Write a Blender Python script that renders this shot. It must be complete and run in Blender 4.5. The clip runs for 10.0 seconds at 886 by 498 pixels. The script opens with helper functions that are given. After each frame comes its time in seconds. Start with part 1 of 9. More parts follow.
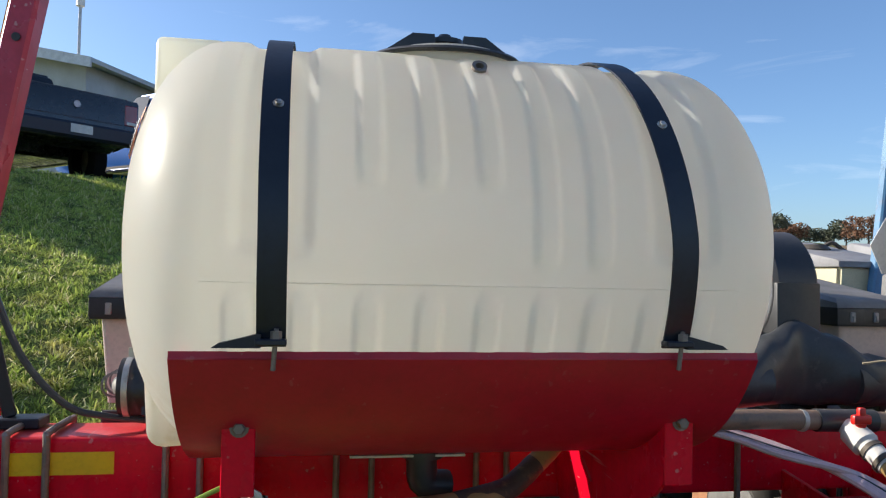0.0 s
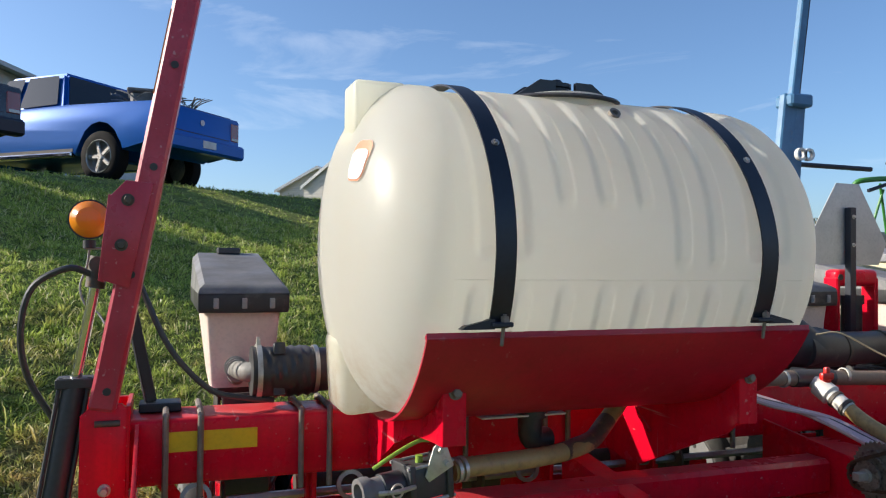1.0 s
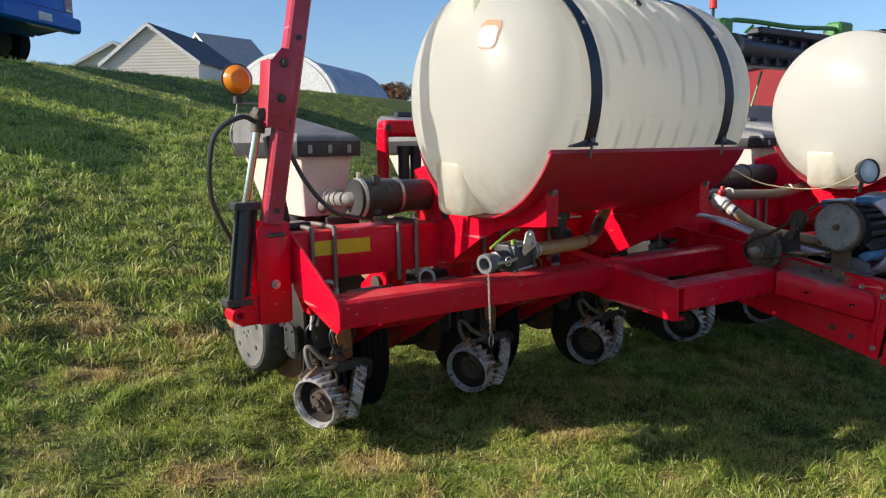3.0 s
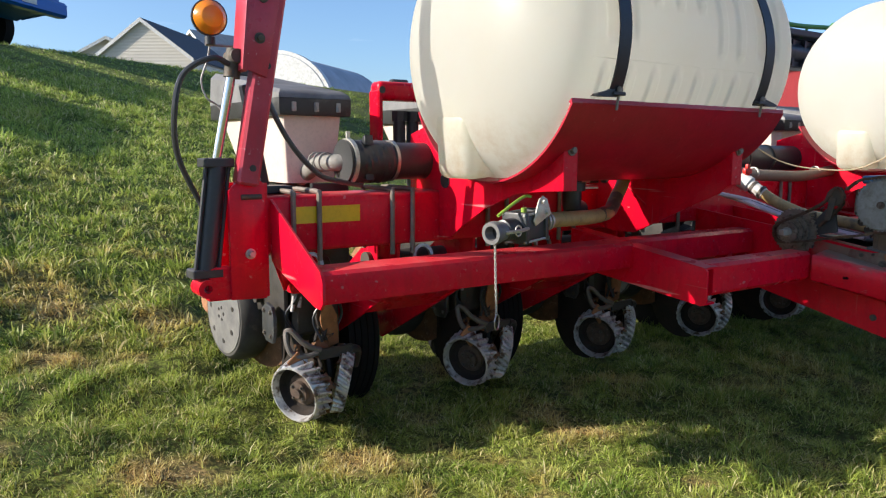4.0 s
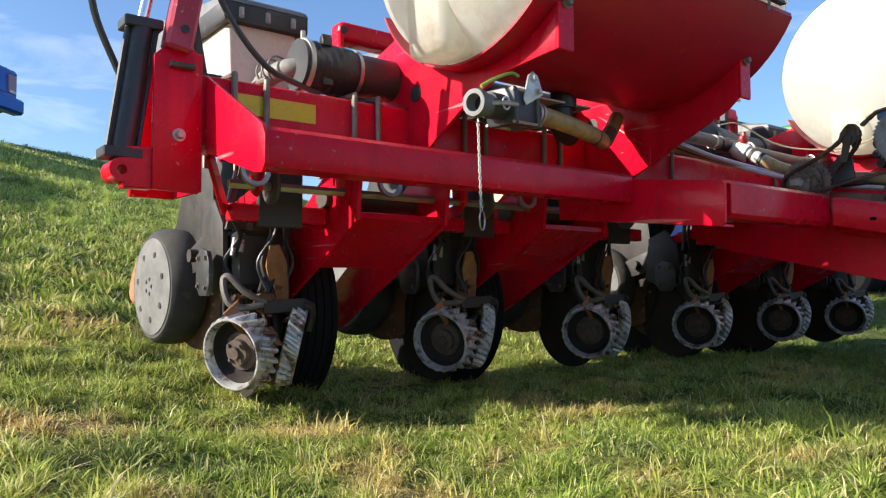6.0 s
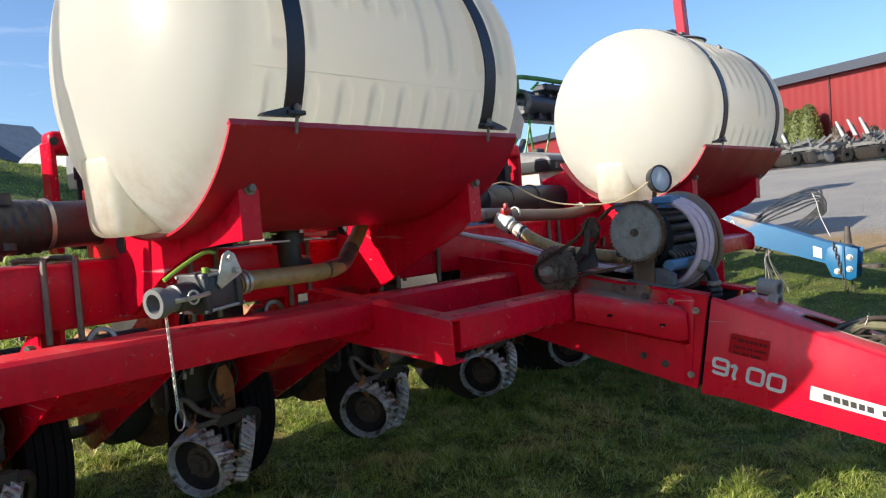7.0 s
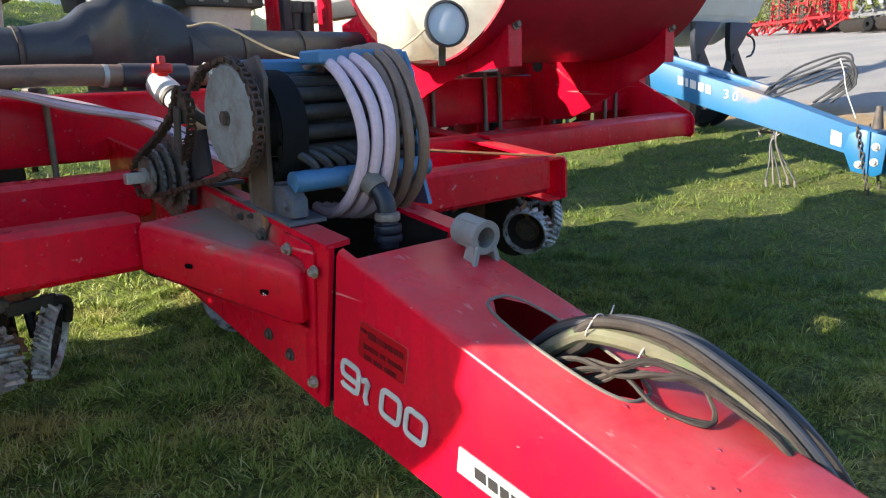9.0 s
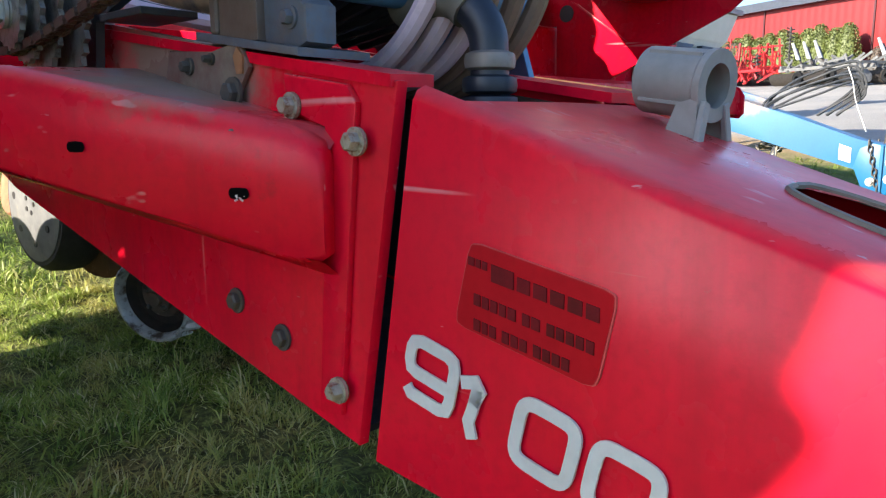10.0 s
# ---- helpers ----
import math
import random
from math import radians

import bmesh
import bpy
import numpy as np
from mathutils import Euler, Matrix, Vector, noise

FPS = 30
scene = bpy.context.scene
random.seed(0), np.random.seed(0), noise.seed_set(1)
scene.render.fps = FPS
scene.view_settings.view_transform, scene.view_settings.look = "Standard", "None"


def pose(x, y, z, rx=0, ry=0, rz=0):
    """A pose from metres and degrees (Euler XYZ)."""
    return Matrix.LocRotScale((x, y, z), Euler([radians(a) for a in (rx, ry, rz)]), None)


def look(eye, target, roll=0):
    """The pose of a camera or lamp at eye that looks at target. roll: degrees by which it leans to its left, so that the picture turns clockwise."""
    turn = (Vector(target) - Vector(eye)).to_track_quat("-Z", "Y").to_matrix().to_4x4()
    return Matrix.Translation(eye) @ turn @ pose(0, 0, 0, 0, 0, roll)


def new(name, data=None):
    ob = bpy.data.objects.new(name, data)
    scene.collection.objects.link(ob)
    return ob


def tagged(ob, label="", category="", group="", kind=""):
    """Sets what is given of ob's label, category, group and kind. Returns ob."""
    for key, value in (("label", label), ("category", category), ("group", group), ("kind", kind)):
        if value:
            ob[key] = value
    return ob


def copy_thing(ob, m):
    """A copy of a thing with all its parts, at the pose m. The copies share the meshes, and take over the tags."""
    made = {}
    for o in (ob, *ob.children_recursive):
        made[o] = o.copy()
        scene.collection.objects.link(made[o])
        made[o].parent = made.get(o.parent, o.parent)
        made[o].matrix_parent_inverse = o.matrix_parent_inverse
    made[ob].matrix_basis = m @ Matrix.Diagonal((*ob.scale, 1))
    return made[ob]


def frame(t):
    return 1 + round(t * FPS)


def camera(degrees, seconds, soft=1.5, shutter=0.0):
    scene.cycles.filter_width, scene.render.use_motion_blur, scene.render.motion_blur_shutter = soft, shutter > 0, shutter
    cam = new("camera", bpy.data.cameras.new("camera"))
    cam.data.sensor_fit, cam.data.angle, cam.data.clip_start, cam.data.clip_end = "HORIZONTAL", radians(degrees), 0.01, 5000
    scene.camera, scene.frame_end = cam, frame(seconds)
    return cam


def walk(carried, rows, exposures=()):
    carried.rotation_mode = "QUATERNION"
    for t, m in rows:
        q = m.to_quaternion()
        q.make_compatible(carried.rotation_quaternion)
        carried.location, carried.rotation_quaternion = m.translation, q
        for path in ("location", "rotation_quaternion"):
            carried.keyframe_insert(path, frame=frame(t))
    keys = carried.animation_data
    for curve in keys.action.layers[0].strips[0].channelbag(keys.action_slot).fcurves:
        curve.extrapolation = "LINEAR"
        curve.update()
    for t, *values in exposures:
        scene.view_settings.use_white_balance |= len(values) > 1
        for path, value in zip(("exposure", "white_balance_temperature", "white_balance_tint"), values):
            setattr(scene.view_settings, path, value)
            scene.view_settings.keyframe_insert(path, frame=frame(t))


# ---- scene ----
cam = camera(60.6, 10.0, soft=1.2)
PATH = [
    (0, (-1.434, -1.927, 1.372), (-1.101, 0.044, 1.432), 1.2),
    (0.5, (-1.777, -2.094, 1.364), (-1.245, -0.167, 1.433), 0.7),
    (1, (-2.135, -2.141, 1.381), (-1.451, -0.263, 1.42), 0.6),
    (1.5, (-2.471, -2.315, 1.343), (-1.643, -0.495, 1.325), 0.2),
    (2, (-2.779, -2.449, 1.32), (-1.816, -0.699, 1.221), -0.4),
    (2.5, (-3.13, -2.465, 1.264), (-2.07, -0.781, 1.072), -0.6),
    (3, (-3.24, -2.468, 1.262), (-2.127, -0.829, 0.99), -0.7),
    (3.2, (-3.25, -2.466, 1.261), (-2.124, -0.839, 0.966), -0.6),
    (4.3, (-2.972, -2.01, 0.949), (-1.844, -0.376, 0.71), 0.4),
    (4.5, (-2.912, -1.897, 0.803), (-1.785, -0.259, 0.585), 0.4),
    (5, (-2.885, -1.827, 0.488), (-1.741, -0.19, 0.379), 0.7),
    (6.3, (-2.875, -1.866, 0.424), (-1.62, -0.314, 0.542), -1.1),
    (6.5, (-2.83, -1.867, 0.588), (-1.511, -0.366, 0.668), -2.6),
    (6.7, (-2.754, -1.885, 0.781), (-1.365, -0.447, 0.8), -3.7),
    (7, (-2.52, -2.071, 1.013), (-1.041, -0.727, 0.927), -4.1),
    (7.5, (-2.001, -2.392, 1.106), (-0.448, -1.153, 0.873), -2.6),
    (8, (-1.459, -2.473, 1.116), (0.054, -1.207, 0.785), -0.8),
    (8.5, (-1.06, -2.514, 1.052), (0.291, -1.097, 0.645), -1.1),
    (9, (-0.831, -2.127, 0.97), (0.456, -0.661, 0.527), -2.2),
    (9.5, (-0.62, -1.609, 0.772), (0.753, -0.206, 0.387), -0.7),
    (10, (-0.547, -1.481, 0.663), (0.884, -0.124, 0.33), -0.0),
]
EXPOSURE = [(0, 0.93), (1, 0.84), (2, 0.78), (3.2, 0.78), (4.5, 1.18), (5.2, 1.22), (6.4, 1.20), (7.0, 1.08), (8.0, 1.14), (8.6, 1.38), (9.0, 1.72), (9.5, 1.92), (10, 2.0)]
walk(cam, [(t, look(eye, target, roll)) for t, eye, target, roll in PATH], EXPOSURE)

# ---- light ----
SUN_TO = Vector((-1.0, 0.422, 0.488)).normalized()      # towards the sun
sun = new("sun", bpy.data.lights.new("sun", "SUN"))
sun.data.energy, sun.data.angle, sun.data.color = 4.1, radians(0.6), (1.0, 0.92, 0.80)
sun.matrix_world = look(SUN_TO * 30, (0, 0, 0))
world = bpy.data.worlds.new("sky")
scene.world = world
world.use_nodes = True
wn, wl = world.node_tree.nodes, world.node_tree.links
wn.clear()
sky = wn.new("ShaderNodeTexSky")
sky.sky_type, sky.sun_disc = "NISHITA", False
sky.sun_elevation = math.asin(SUN_TO.z)
sky.sun_rotation = math.atan2(SUN_TO.x, SUN_TO.y)
sky.air_density, sky.dust_density, sky.ozone_density = 0.9, 1.2, 5.0
wb, wo = wn.new("ShaderNodeBackground"), wn.new("ShaderNodeOutputWorld")
wb.inputs["Strength"].default_value = 0.106
wc = wn.new("ShaderNodeTexCoord")
wm = wn.new("ShaderNodeMapping")
wm.inputs["Scale"].default_value = (2.2, 1.2, 11.0)
wm.inputs["Rotation"].default_value = (0.10, -0.12, 0.5)
wt = wn.new("ShaderNodeTexNoise")
wt.inputs["Scale"].default_value, wt.inputs["Detail"].default_value, wt.inputs["Roughness"].default_value = 1.7, 7.0, 0.58
wt.inputs["Distortion"].default_value = 0.6
wr = wn.new("ShaderNodeMapRange")
for k, v in (("From Min", 0.58), ("From Max", 0.86), ("To Min", 0.0), ("To Max", 0.32)):
    wr.inputs[k].default_value = v
wx = wn.new("ShaderNodeMix")
wx.data_type = "RGBA"
wx.inputs[7].default_value = (7.5, 7.6, 7.8, 1)
wl.new(wc.outputs["Generated"], wm.inputs["Vector"])
wl.new(wm.outputs[0], wt.inputs["Vector"])
wl.new(wt.outputs[0], wr.inputs["Value"])
wl.new(wr.outputs[0], wx.inputs[0])
wl.new(sky.outputs[0], wx.inputs[6])
wl.new(wx.outputs[2], wb.inputs["Color"])
wl.new(wb.outputs[0], wo.inputs["Surface"])


# ---- materials ----
def nodes_of(name):
    m = bpy.data.materials.new(name)
    m.use_nodes = True
    n, l = m.node_tree.nodes, m.node_tree.links
    return m, n, l, n["Principled BSDF"]


def noise_tex(n, l, vec, scale, detail=4.0, rough=0.55):
    t = n.new("ShaderNodeTexNoise")
    t.inputs["Scale"].default_value, t.inputs["Detail"].default_value, t.inputs["Roughness"].default_value = scale, detail, rough
    if vec:
        l.new(vec, t.inputs["Vector"])
    return t.outputs[0]


def ramp(n, l, fac, lo, hi, a=0.0, b=1.0):
    r = n.new("ShaderNodeMapRange")
    for k, v in (("From Min", lo), ("From Max", hi), ("To Min", a), ("To Max", b)):
        r.inputs[k].default_value = v
    l.new(fac, r.inputs["Value"])
    return r.outputs[0]


def mixc(n, l, fac, a, b):
    x = n.new("ShaderNodeMix")
    x.data_type = "RGBA"
    l.new(fac, x.inputs[0])
    for i, c in ((6, a), (7, b)):
        if isinstance(c, tuple):
            x.inputs[i].default_value = (*c, 1)
        else:
            l.new(c, x.inputs[i])
    return x.outputs[2]


def surf(name, base, rough=0.5, metal=0.0, other=None, dirt=None, dirt_lo=0.58, dirt_hi=0.75, scale=6.0, fine=90.0, bump=0.15, up_dust=0.0, spec=0.5, coat=0.0, chips=None, soil=()):
    """Paint, plastic or metal: tone at two scales, patches of dirt or rust, fine relief, dust on top faces."""
    m, n, l, p = nodes_of(name)
    g = n.new("ShaderNodeNewGeometry")
    pos = g.outputs["Position"]
    big, small = noise_tex(n, l, pos, scale, 5, 0.6), noise_tex(n, l, pos, fine, 3)
    other = other or tuple(c * 0.72 for c in base)
    col = mixc(n, l, ramp(n, l, big, 0.35, 0.68), base, other)
    col = mixc(n, l, ramp(n, l, small, 0.45, 0.75, 0, 0.35), col, tuple(c * 0.6 for c in base))
    rfac = ramp(n, l, big, 0.3, 0.7, max(0.05, rough - 0.08), min(1, rough + 0.12))
    if dirt:
        patch = noise_tex(n, l, pos, scale * 1.9, 8, 0.68)
        col = mixc(n, l, ramp(n, l, patch, dirt_lo, dirt_hi), col, dirt)
    if chips:
        mp = n.new("ShaderNodeMapping")
        mp.inputs["Scale"].default_value, mp.inputs["Rotation"].default_value = (1.0, 0.35, 1.6), (0.5, 0.3, 0.2)
        l.new(pos, mp.inputs["Vector"])
        col = mixc(n, l, ramp(n, l, noise_tex(n, l, mp.outputs[0], 75.0, 3, 0.5), 0.735, 0.765, 0, 0.7), col, chips)
        col = mixc(n, l, ramp(n, l, noise_tex(n, l, pos, 24.0, 9, 0.75), 0.66, 0.80, 0, 0.7), col, (0.20, 0.10, 0.08))
        for sc, lo, hi, k in (((55.0, 2.2, 55.0), 0.695, 0.74, 0.45), ((4.0, 70.0, 3.0), 0.735, 0.785, 0.22)):
            mp = n.new("ShaderNodeMapping")     # long thin scratches
            mp.inputs["Scale"].default_value, mp.inputs["Rotation"].default_value = sc, (0.10, 0.05, 0.06)
            l.new(pos, mp.inputs["Vector"])
            col = mixc(n, l, ramp(n, l, noise_tex(n, l, mp.outputs[0], 1.0, 2, 0.45), lo, hi, 0, k), col, chips)
        mp = n.new("ShaderNodeMapping")         # grime that the rain has drawn down
        mp.inputs["Scale"].default_value = (26.0, 26.0, 2.0)
        l.new(pos, mp.inputs["Vector"])
        col = mixc(n, l, ramp(n, l, noise_tex(n, l, mp.outputs[0], 1.0, 5, 0.6), 0.50, 0.78, 0, 0.5), col, tuple(c * 0.55 + 0.004 for c in base))
    for c, s in soil:       # greasy dirt round a spot, with a ragged edge
        mp = n.new("ShaderNodeMapping")
        mp.inputs["Scale"].default_value = s
        mp.inputs["Location"].default_value = tuple(-a * k for a, k in zip(c, s))
        l.new(pos, mp.inputs["Vector"])
        ln = n.new("ShaderNodeVectorMath")
        ln.operation = "LENGTH"
        l.new(mp.outputs[0], ln.inputs[0])
        ad = n.new("ShaderNodeMath")
        ad.operation = "MULTIPLY_ADD"
        l.new(noise_tex(n, l, pos, 22.0, 6, 0.65), ad.inputs[0])
        ad.inputs[1].default_value = 1.3
        l.new(ln.outputs["Value"], ad.inputs[2])
        col = mixc(n, l, ramp(n, l, ad.outputs[0], 1.15, 1.75, 0.92, 0.0), col, (0.21, 0.155, 0.115))
    if up_dust:
        sep = n.new("ShaderNodeSeparateXYZ")
        l.new(g.outputs["Normal"], sep.inputs[0])
        up = ramp(n, l, sep.outputs[2], 0.5, 1.0, 0, 1)
        mul = n.new("ShaderNodeMath")
        mul.operation = "MULTIPLY"
        l.new(up, mul.inputs[0])
        l.new(ramp(n, l, noise_tex(n, l, pos, 9.0, 7, 0.65), 0.3, 0.75, 0.15 * up_dust, up_dust), mul.inputs[1])
        col = mixc(n, l, mul.outputs[0], col, (0.36, 0.29, 0.24))
        rr = n.new("ShaderNodeMath")
        rr.operation = "MULTIPLY_ADD"
        l.new(mul.outputs[0], rr.inputs[0])
        rr.inputs[1].default_value = 0.35
        l.new(rfac, rr.inputs[2])
        rfac = rr.outputs[0]
    l.new(col, p.inputs["Base Color"])
    l.new(rfac, p.inputs["Roughness"])
    p.inputs["Metallic"].default_value, p.inputs["Specular IOR Level"].default_value, p.inputs["Coat Weight"].default_value = metal, spec, coat
    p.inputs["Coat Roughness"].default_value = 0.12
    if bump:
        b = n.new("ShaderNodeBump")
        b.inputs["Strength"].default_value, b.inputs["Distance"].default_value = bump, 0.002
        l.new(small, b.inputs["Height"])
        l.new(b.outputs[0], p.inputs["Normal"])
    return m


RED = surf("red_paint", (0.74, 0.004, 0.027), 0.25, other=(0.60, 0.003, 0.020), dirt=(0.14, 0.03, 0.02), dirt_lo=0.66, dirt_hi=0.86, bump=0.06, up_dust=0.35, spec=0.20, chips=(0.62, 0.40, 0.38))
RED_SOILED = surf("soiled_red_paint", (0.74, 0.004, 0.027), 0.26, other=(0.60, 0.003, 0.020), dirt=(0.14, 0.03, 0.02), dirt_lo=0.66, dirt_hi=0.86, bump=0.06, up_dust=0.35, spec=0.20, chips=(0.62, 0.40, 0.38), soil=(((-0.15, -0.71, 0.725), (9.0, 6.5, 13.0)), ((-0.18, -0.78, 0.70), (12.0, 7.0, 20.0))))
CRIMSON = surf("dull_crimson_paint", (0.44, 0.004, 0.030), 0.36, other=(0.37, 0.004, 0.025), dirt=(0.14, 0.03, 0.02), dirt_lo=0.66, dirt_hi=0.86, bump=0.06, up_dust=0.3, spec=0.5, chips=(0.42, 0.10, 0.11))
RED_FADED = surf("faded_red_paint", (0.46, 0.045, 0.075), 0.32, other=(0.40, 0.02, 0.04), dirt=(0.30, 0.12, 0.08), dirt_lo=0.62, dirt_hi=0.85, bump=0.06, up_dust=0.3, spec=0.4, chips=(0.6, 0.42, 0.4))
CAST = surf("dusty_cast_steel", (0.10, 0.085, 0.07), 0.65, metal=0.3, dirt=(0.22, 0.10, 0.04), scale=14, bump=0.4)
OILCAST = surf("oily_dark_casting", (0.026, 0.024, 0.023), 0.55, metal=0.2, other=(0.045, 0.038, 0.033), dirt=(0.14, 0.08, 0.045), dirt_lo=0.60, dirt_hi=0.78, scale=18, bump=0.4)
RUSTBOLT = surf("rust_flecked_bolt", (0.42, 0.39, 0.31), 0.5, metal=0.4, other=(0.30, 0.26, 0.20), dirt=(0.20, 0.10, 0.05), dirt_lo=0.50, dirt_hi=0.66, scale=70, fine=200, bump=0.3)
RUST = surf("rusty_steel", (0.36, 0.15, 0.06), 0.75, other=(0.20, 0.09, 0.04), dirt=(0.45, 0.30, 0.16), scale=18, bump=0.4)
STEEL = surf("bare_steel", (0.48, 0.47, 0.45), 0.38, metal=0.85, dirt=(0.25, 0.20, 0.15), scale=20, bump=0.15)
GREASY = surf("greasy_sprocket_steel", (0.34, 0.31, 0.27), 0.42, metal=0.6, other=(0.22, 0.20, 0.17), dirt=(0.07, 0.05, 0.04), dirt_lo=0.48, dirt_hi=0.66, scale=24, bump=0.2)
MUDDYSTEEL = surf("muddy_steel", (0.24, 0.22, 0.20), 0.55, metal=0.4, other=(0.13, 0.10, 0.08), dirt=(0.08, 0.055, 0.04), dirt_lo=0.45, dirt_hi=0.6, scale=14, bump=0.3)
BRIGHT = surf("worn_bright_steel", (0.60, 0.60, 0.59), 0.42, metal=0.45, other=(0.42, 0.40, 0.38), dirt=(0.11, 0.075, 0.050), dirt_lo=0.49, dirt_hi=0.62, scale=14, bump=0.15)
CHROME = surf("chrome_rod", (0.85, 0.86, 0.88), 0.10, metal=1.0, bump=0.0)
ZINC = surf("zinc_plate", (0.60, 0.58, 0.53), 0.42, metal=0.6, dirt=(0.30, 0.22, 0.14), scale=30)
STRAP = surf("black_painted_strap", (0.010, 0.013, 0.022), 0.42, other=(0.016, 0.020, 0.032), dirt=(0.09, 0.06, 0.045), dirt_lo=0.70, dirt_hi=0.92, scale=9, bump=0.08)
BLACK = surf("black_plastic", (0.022, 0.024, 0.027), 0.40, other=(0.042, 0.042, 0.044), dirt=(0.10, 0.085, 0.07), dirt_lo=0.6, dirt_hi=0.9, bump=0.1, up_dust=0.25)
RUBBER = surf("black_rubber", (0.030, 0.034, 0.040), 0.40, other=(0.055, 0.054, 0.054), dirt=(0.20, 0.18, 0.16), dirt_lo=0.62, dirt_hi=0.84, bump=0.2)
TYRE = surf("tyre_rubber", (0.008, 0.008, 0.009), 0.8, other=(0.012, 0.012, 0.012), spec=0.15, dirt=(0.03, 0.026, 0.02), dirt_lo=0.62, dirt_hi=0.9, bump=0.2)
GAUGE = surf("gauge_wheel_plastic", (0.19, 0.185, 0.175), 0.62, other=(0.10, 0.10, 0.10), dirt=(0.24, 0.20, 0.15), scale=9, bump=0.2)
LID = surf("box_lid_plastic", (0.19, 0.19, 0.19), 0.50, other=(0.10, 0.10, 0.10), dirt=(0.25, 0.24, 0.22), dirt_lo=0.55, dirt_hi=0.9, bump=0.2, up_dust=0.3)
LID_DARK = surf("box_lid_rim", (0.030, 0.030, 0.032), 0.5, dirt=(0.10, 0.10, 0.09), bump=0.2)
BOX = surf("seed_box_plastic", (0.70, 0.58, 0.52), 0.45, other=(0.64, 0.52, 0.45), dirt=(0.45, 0.36, 0.28), dirt_lo=0.64, dirt_hi=0.95, scale=4, bump=0.06)
YELLOW = surf("yellow_reflector", (0.72, 0.47, 0.010), 0.35, other=(0.62, 0.42, 0.01), dirt=(0.35, 0.22, 0.04), dirt_lo=0.66, dirt_hi=0.9, bump=0.1)
TANHOSE = surf("tan_hose", (0.44, 0.30, 0.13), 0.42, other=(0.34, 0.21, 0.08), dirt=(0.10, 0.07, 0.05), dirt_lo=0.52, dirt_hi=0.72, scale=7, bump=0.1)
BROWNHOSE = surf("brown_hose", (0.20, 0.125, 0.085), 0.45, other=(0.26, 0.17, 0.12), dirt=(0.12, 0.09, 0.07), bump=0.1)
LILAC = surf("lilac_hose", (0.68, 0.51, 0.55), 0.42, other=(0.60, 0.45, 0.49), dirt=(0.32, 0.24, 0.24), dirt_lo=0.62, dirt_hi=0.9, bump=0.08)
OLIVE = surf("olive_hose", (0.20, 0.225, 0.10), 0.50, other=(0.27, 0.27, 0.16), dirt=(0.30, 0.27, 0.20), bump=0.15)
GREYHOSE = surf("grey_hose", (0.20, 0.172, 0.130), 0.6, other=(0.115, 0.102, 0.085), dirt=(0.30, 0.26, 0.18), bump=0.15)
PVC = surf("grey_pvc", (0.36, 0.35, 0.33), 0.48, other=(0.30, 0.29, 0.28), dirt=(0.20, 0.16, 0.12), dirt_lo=0.62, dirt_hi=0.9, bump=0.15)
WHITEP = surf("white_plastic", (0.74, 0.72, 0.68), 0.42, dirt=(0.45, 0.38, 0.30), dirt_lo=0.6, dirt_hi=0.9, bump=0.06)
REDP = surf("red_plastic", (0.70, 0.018, 0.012), 0.35, bump=0.05)
GREENP = surf("lime_plastic", (0.30, 0.46, 0.06), 0.4, dirt=(0.25, 0.24, 0.1), bump=0.05)
BLUE = surf("blue_paint", (0.020, 0.165, 0.46), 0.35, other=(0.016, 0.13, 0.37), dirt=(0.25, 0.16, 0.09), dirt_lo=0.68, dirt_hi=0.88, bump=0.08, up_dust=0.2)
BLUE_PALE = surf("pale_blue_paint", (0.07, 0.20, 0.36), 0.45, other=(0.055, 0.15, 0.27), dirt=(0.20, 0.13, 0.08), dirt_lo=0.58, dirt_hi=0.9, bump=0.08)
DECAL = surf("silver_decal", (0.66, 0.66, 0.63), 0.40, dirt=(0.40, 0.33, 0.28), dirt_lo=0.62, dirt_hi=0.9, bump=0.02)
INK = surf("dark_decal_ink", (0.035, 0.030, 0.030), 0.5, bump=0.0)
DARKRED = surf("dark_red_decal", (0.44, 0.004, 0.012), 0.45, other=(0.38, 0.004, 0.010), bump=0.0, spec=0.14)
FADED = surf("faded_ink", (0.10, 0.008, 0.010), 0.5, other=(0.16, 0.008, 0.012), scale=40, bump=0.0, spec=0.14)
OUTLINE = surf("sticker_outline", (0.60, 0.10, 0.09), 0.45, bump=0.0, spec=0.14)
HOLDER = surf("grey_cast_holder", (0.27, 0.265, 0.245), 0.55, other=(0.21, 0.205, 0.19), dirt=(0.28, 0.25, 0.21), scale=14, bump=0.2)
ELBOWGREY = surf("dusty_grey_elbow", (0.26, 0.25, 0.225), 0.6, other=(0.18, 0.17, 0.155), dirt=(0.34, 0.30, 0.24), scale=16, bump=0.2)
SILVER = surf("aluminium_back", (0.50, 0.50, 0.49), 0.50, metal=0.35, other=(0.42, 0.42, 0.41), bump=0.08)


